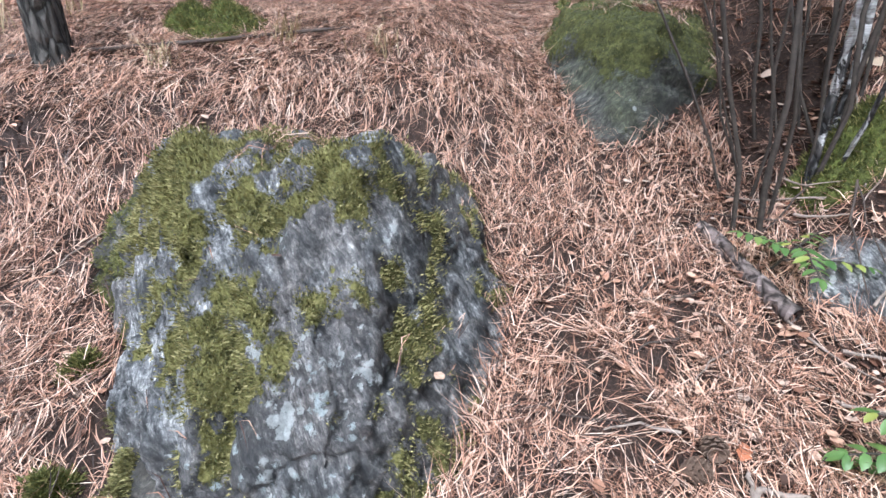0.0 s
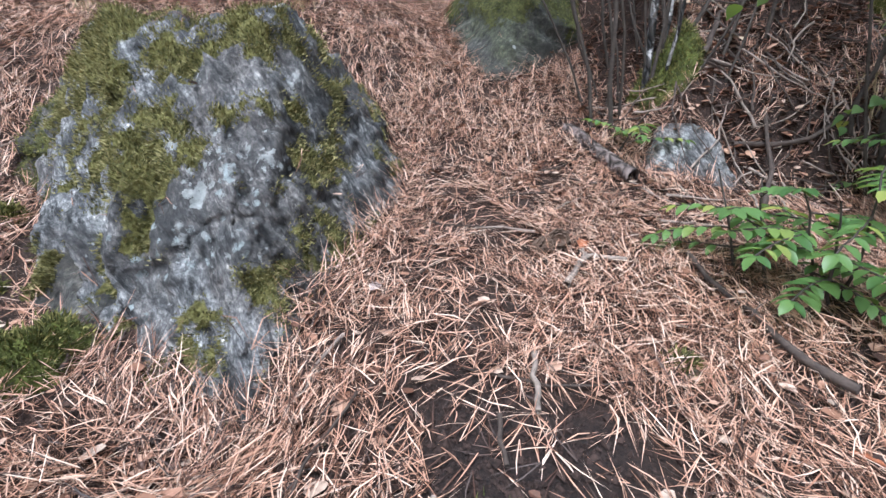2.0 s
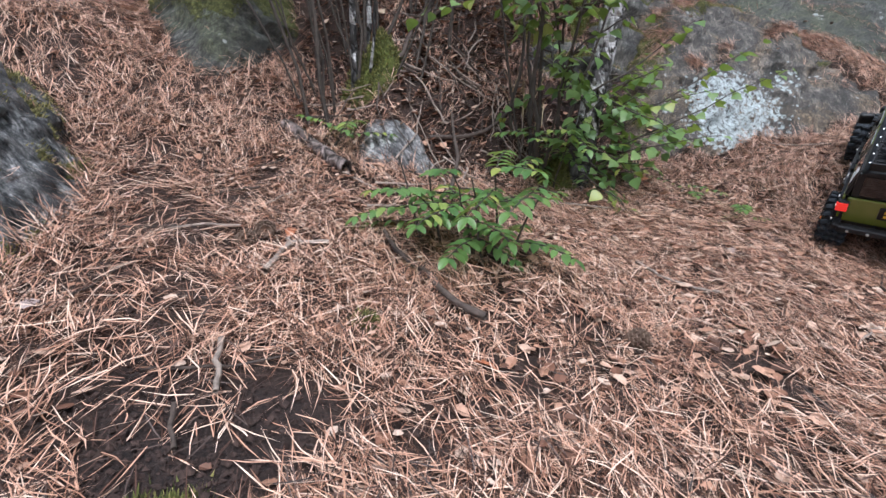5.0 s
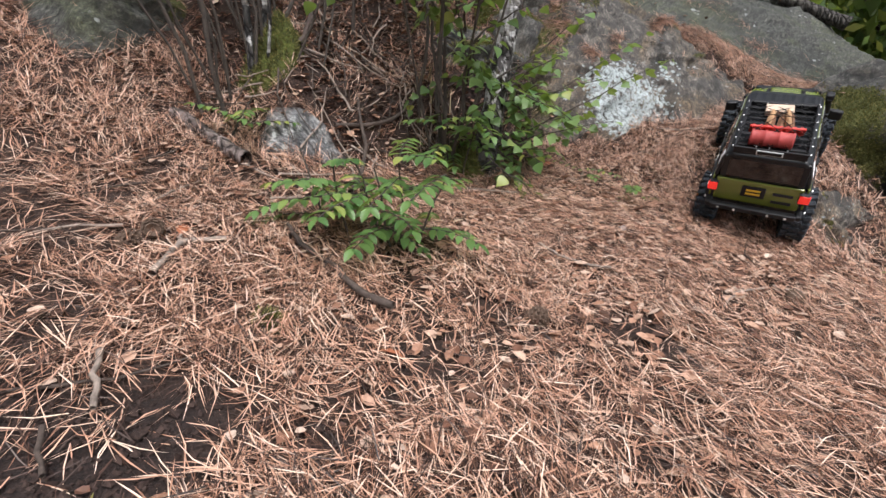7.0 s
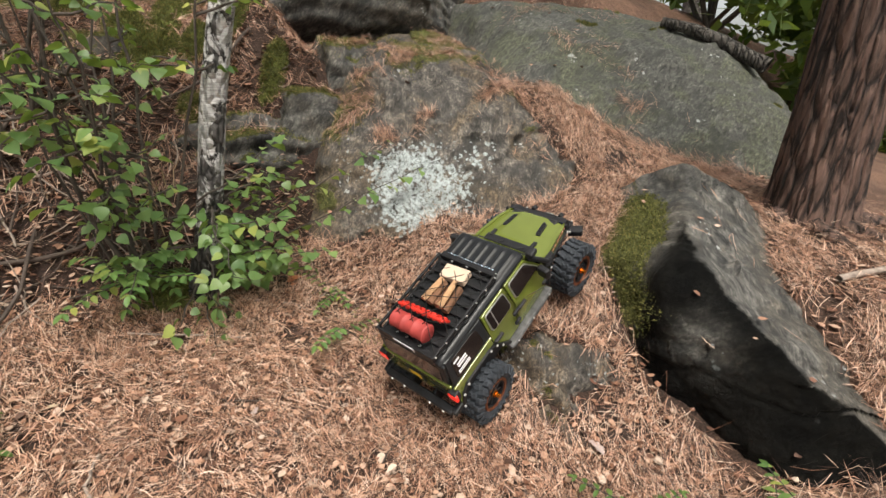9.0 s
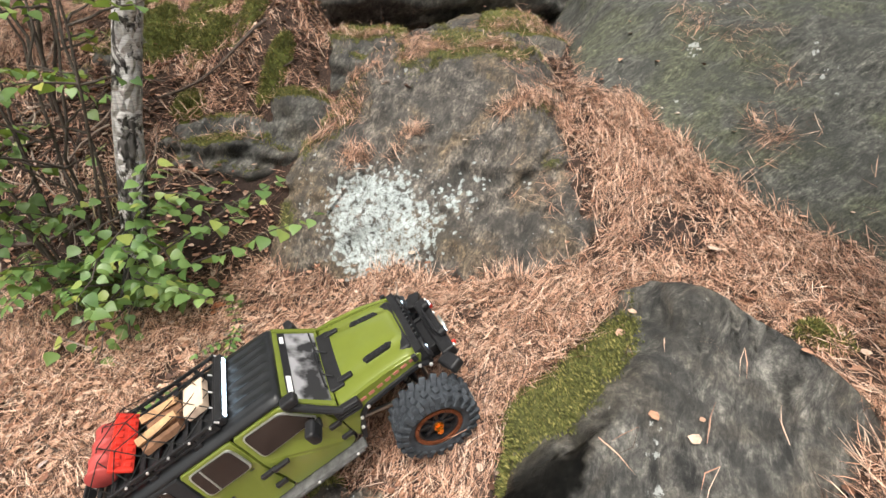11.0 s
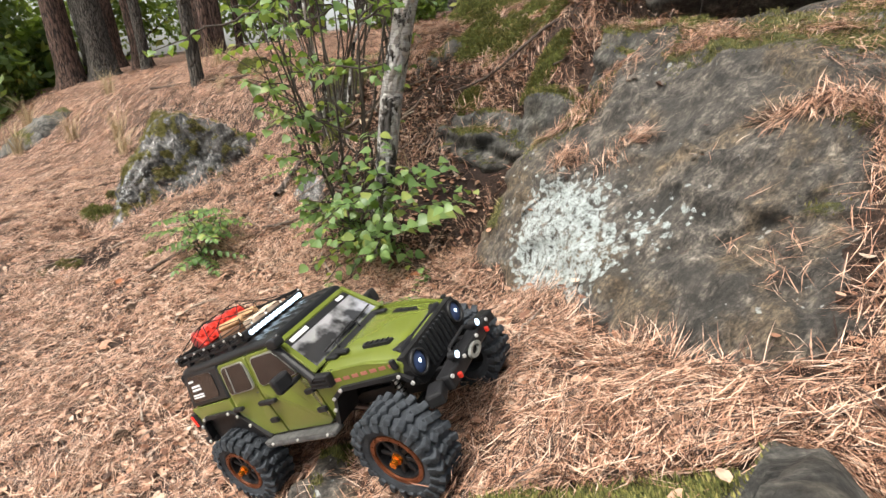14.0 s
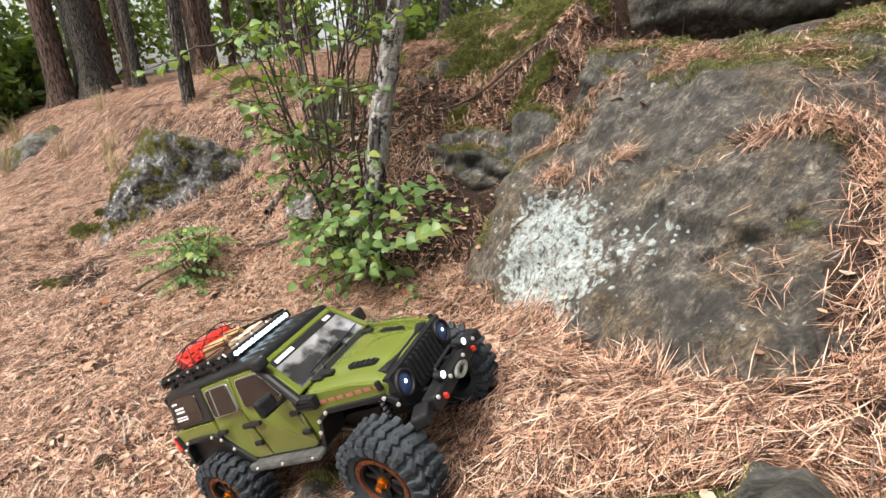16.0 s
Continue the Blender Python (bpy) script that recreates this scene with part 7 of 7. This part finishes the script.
stick([(0.197, 0.180), (0.186, 0.140), (0.180, 0.112)], 0.003, 0.0025, M_TWIG, "short straight dead twig on the soil", 5)
stick([(0.147, 0.115), (0.143, 0.07)], 0.0022, 0.002, M_DARKTWIG, "thin dark twig on the soil", 6)
stick([(0.03, 0.16), (-0.005, 0.09), (-0.02, 0.03)], 0.0016, 0.001, M_DARKTWIG, "thin dark twig on the soil", 7)
stick([(0.824, 0.135), (0.80, 0.085), (0.815, 0.03), (0.84, 0.01)], 0.0028, 0.002, M_TWIG, "curved pale dead twig on the needles", 8)
stick([(1.99, -0.46), (2.16, -0.53), (2.3, -0.62)], 0.007, 0.006, M_TWIG, "pale grey stick lying by the pine", 9)
stick([(1.30, -0.46), (1.40, -0.60), (1.55, -0.72)], 0.005, 0.004, M_TWIG, "pale dead stick in the leaf litter", 10)
stick([(1.12, -0.30), (1.24, -0.40)], 0.004, 0.003, M_DARKTWIG, "dark dead stick in the leaf litter", 11)
stick([(0.9, 0.42), (1.02, 0.35), (1.10, 0.29)], 0.0022, 0.0015, M_TWIG, "thin dead twig by the seedlings", 12)
stick([(-1.3, 1.0), (-0.6, 1.12), (-0.2, 1.2)], 0.006, 0.004, M_DARKTWIG, "long thin dead branch on the slope", 13, "branch")
stick([(-0.6, 0.28), (-0.50, 0.45)], 0.003, 0.002, M_DARKTWIG, "thin dark twig on the needles", 14)
stick([(0.62, 0.42), (0.75, 0.55), (0.84, 0.74)], 0.005, 0.003, M_DARKTWIG, "dead branch lying in the bank", 15, "branch")
stick([(0.72, 0.62), (0.86, 0.60), (0.98, 0.63)], 0.005, 0.004, M_DARKTWIG, "dead branch lying in the bank", 16, "branch")
stick([(0.70, 0.72), (0.80, 0.83), (0.99, 0.86)], 0.006, 0.004, M_DARKTWIG, "dead branch lying in the bank", 17, "branch")
stick([(1.5, 0.98), (1.3, 0.86), (1.1, 0.80)], 0.005, 0.003, M_DARKTWIG, "long dead branch on the mossy ledge", 18, "branch")
stick([(3.05, 0.1), (3.02, 0.35), (2.95, 0.5)], 0.03, 0.02, M_BARK_GREY, "fallen grey bough beyond the slab", 19, "branch")
rnd = random.Random(88)
for k in range(190):
    near_bank = k < 130
    x, y = (rnd.gauss(0.80, 0.16), rnd.gauss(0.68, 0.10)) if near_bank else (rnd.uniform(-0.6, 2.0), rnd.uniform(-0.3, 0.9))
    a, L = rnd.uniform(0, 6.28), rnd.uniform(0.05, 0.17)
    if cell(np.array([x]), np.array([y]), ON)[0]:
        continue
    stick([(x, y), (x + L * 0.5 * math.cos(a), y + L * 0.5 * math.sin(a)), (x + L * math.cos(a + 0.2), y + L * math.sin(a + 0.2))], rnd.uniform(0.0012, 0.0028), 0.0009, M_DARKTWIG if rnd.random() < 0.6 else M_TWIG, "thin dead twig in the litter", 500 + k, "twig", rnd.uniform(0.003, 0.03 if near_bank else 0.012))["group"] = "twigs in the litter"


def cone(x, y, seed):
    bm = bmesh.new()
    rnd = random.Random(seed)
    for i in range(7):
        for k in range(8):
            a = 2 * math.pi * (k + 0.5 * (i % 2)) / 8
            rr2 = 0.011 * math.sin(math.pi * (i + 1) / 8.5)
            m = Matrix.Rotation(a, 4, "Z") @ Matrix.Translation((rr2, 0, 0.004 * i)) @ Matrix.Rotation(radians(-35), 4, "Y")
            join_box(bm, m, (0.008, 0.006, 0.002), 0.0006)
    bm.transform(pose(x, y, top_at(x, y) + 0.011, 85, 0, rnd.uniform(0, 360)))
    return tagged(part("pine_cone", bm, M_CONE, None, "small brown open pine cone in the litter"), category="pine cone", group="pine cones")


M_CONE = plain("cone_scale", (0.13, 0.085, 0.06), 0.8, 0, 0.4, 200)
for k, (x, y) in enumerate(((1.31, -0.35), (0.62, 0.01), (0.30, 0.40), (1.05, -0.2), (0.25, 0.36))):
    cone(x, y, k)


# ---- single fallen leaves that stand out ----
M_PALELEAF = plain("pale_dead_leaf", (0.52, 0.40, 0.28), 0.7, 0, 0.3, 120, 0.3)
M_REDLEAF = plain("orange_dead_leaf", (0.42, 0.15, 0.07), 0.7, 0, 0.3, 120, 0.3)
M_GREYLEAF = plain("pinkish_grey_leaf", (0.46, 0.36, 0.33), 0.7, 0, 0.3, 120, 0.3)
pale_leaf = leaf_mesh("fallen_leaf", [(0.0, 0.04), (0.15, 0.22), (0.28, 0.16), (0.42, 0.33), (0.55, 0.22), (0.72, 0.34), (0.9, 0.16), (1.0, 0.02)], M_PALELEAF, 0.35, 0.25)
red_leaf, grey_leaf = pale_leaf.copy(), pale_leaf.copy()
red_leaf.materials[0], grey_leaf.materials[0] = M_REDLEAF, M_GREYLEAF
rnd = random.Random(21)
for k, (x, y, s, me, lab) in enumerate((
        (0.72, 0.80, 0.06, pale_leaf, "pale tan"), (0.76, 0.83, 0.055, pale_leaf, "pale tan"), (0.70, 0.85, 0.05, pale_leaf, "pale tan"), (0.78, 0.78, 0.05, pale_leaf, "pale tan"),
        (1.48, -0.515, 0.035, grey_leaf, "pinkish grey"), (1.68, -0.045, 0.03, grey_leaf, "pinkish grey"), (1.53, -0.26, 0.035, grey_leaf, "pinkish grey"), (1.16, 0.40, 0.02, grey_leaf, "pinkish grey"),
        (0.60, 0.33, 0.03, red_leaf, "orange-brown"), (0.34, 0.40, 0.025, red_leaf, "orange-brown"), (0.42, 0.06, 0.028, red_leaf, "orange-brown"), (1.24, 0.40, 0.04, red_leaf, "orange-brown"), (1.27, 0.42, 0.035, red_leaf, "orange-brown"),
        (0.46, 0.50, 0.022, red_leaf, "orange-brown"), (0.05, 0.30, 0.02, grey_leaf, "pinkish grey"), (-0.34, 0.97, 0.035, grey_leaf, "pinkish grey"), (0.24, -0.02, 0.025, grey_leaf, "pinkish grey"), (0.78, 0.28, 0.02, pale_leaf, "pale tan"), (1.05, 0.10, 0.02, grey_leaf, "pinkish grey"))):
    ob = new("fallen_leaf", me)
    ob.matrix_world = leaf_pose((x, y, top_at(x, y) + 0.010), (rnd.uniform(-1, 1), rnd.uniform(-1, 1), 0.05), s, rnd, 0.3)
    tagged(ob, lab + " fallen leaf curled on the litter", "leaf", "fallen leaves")
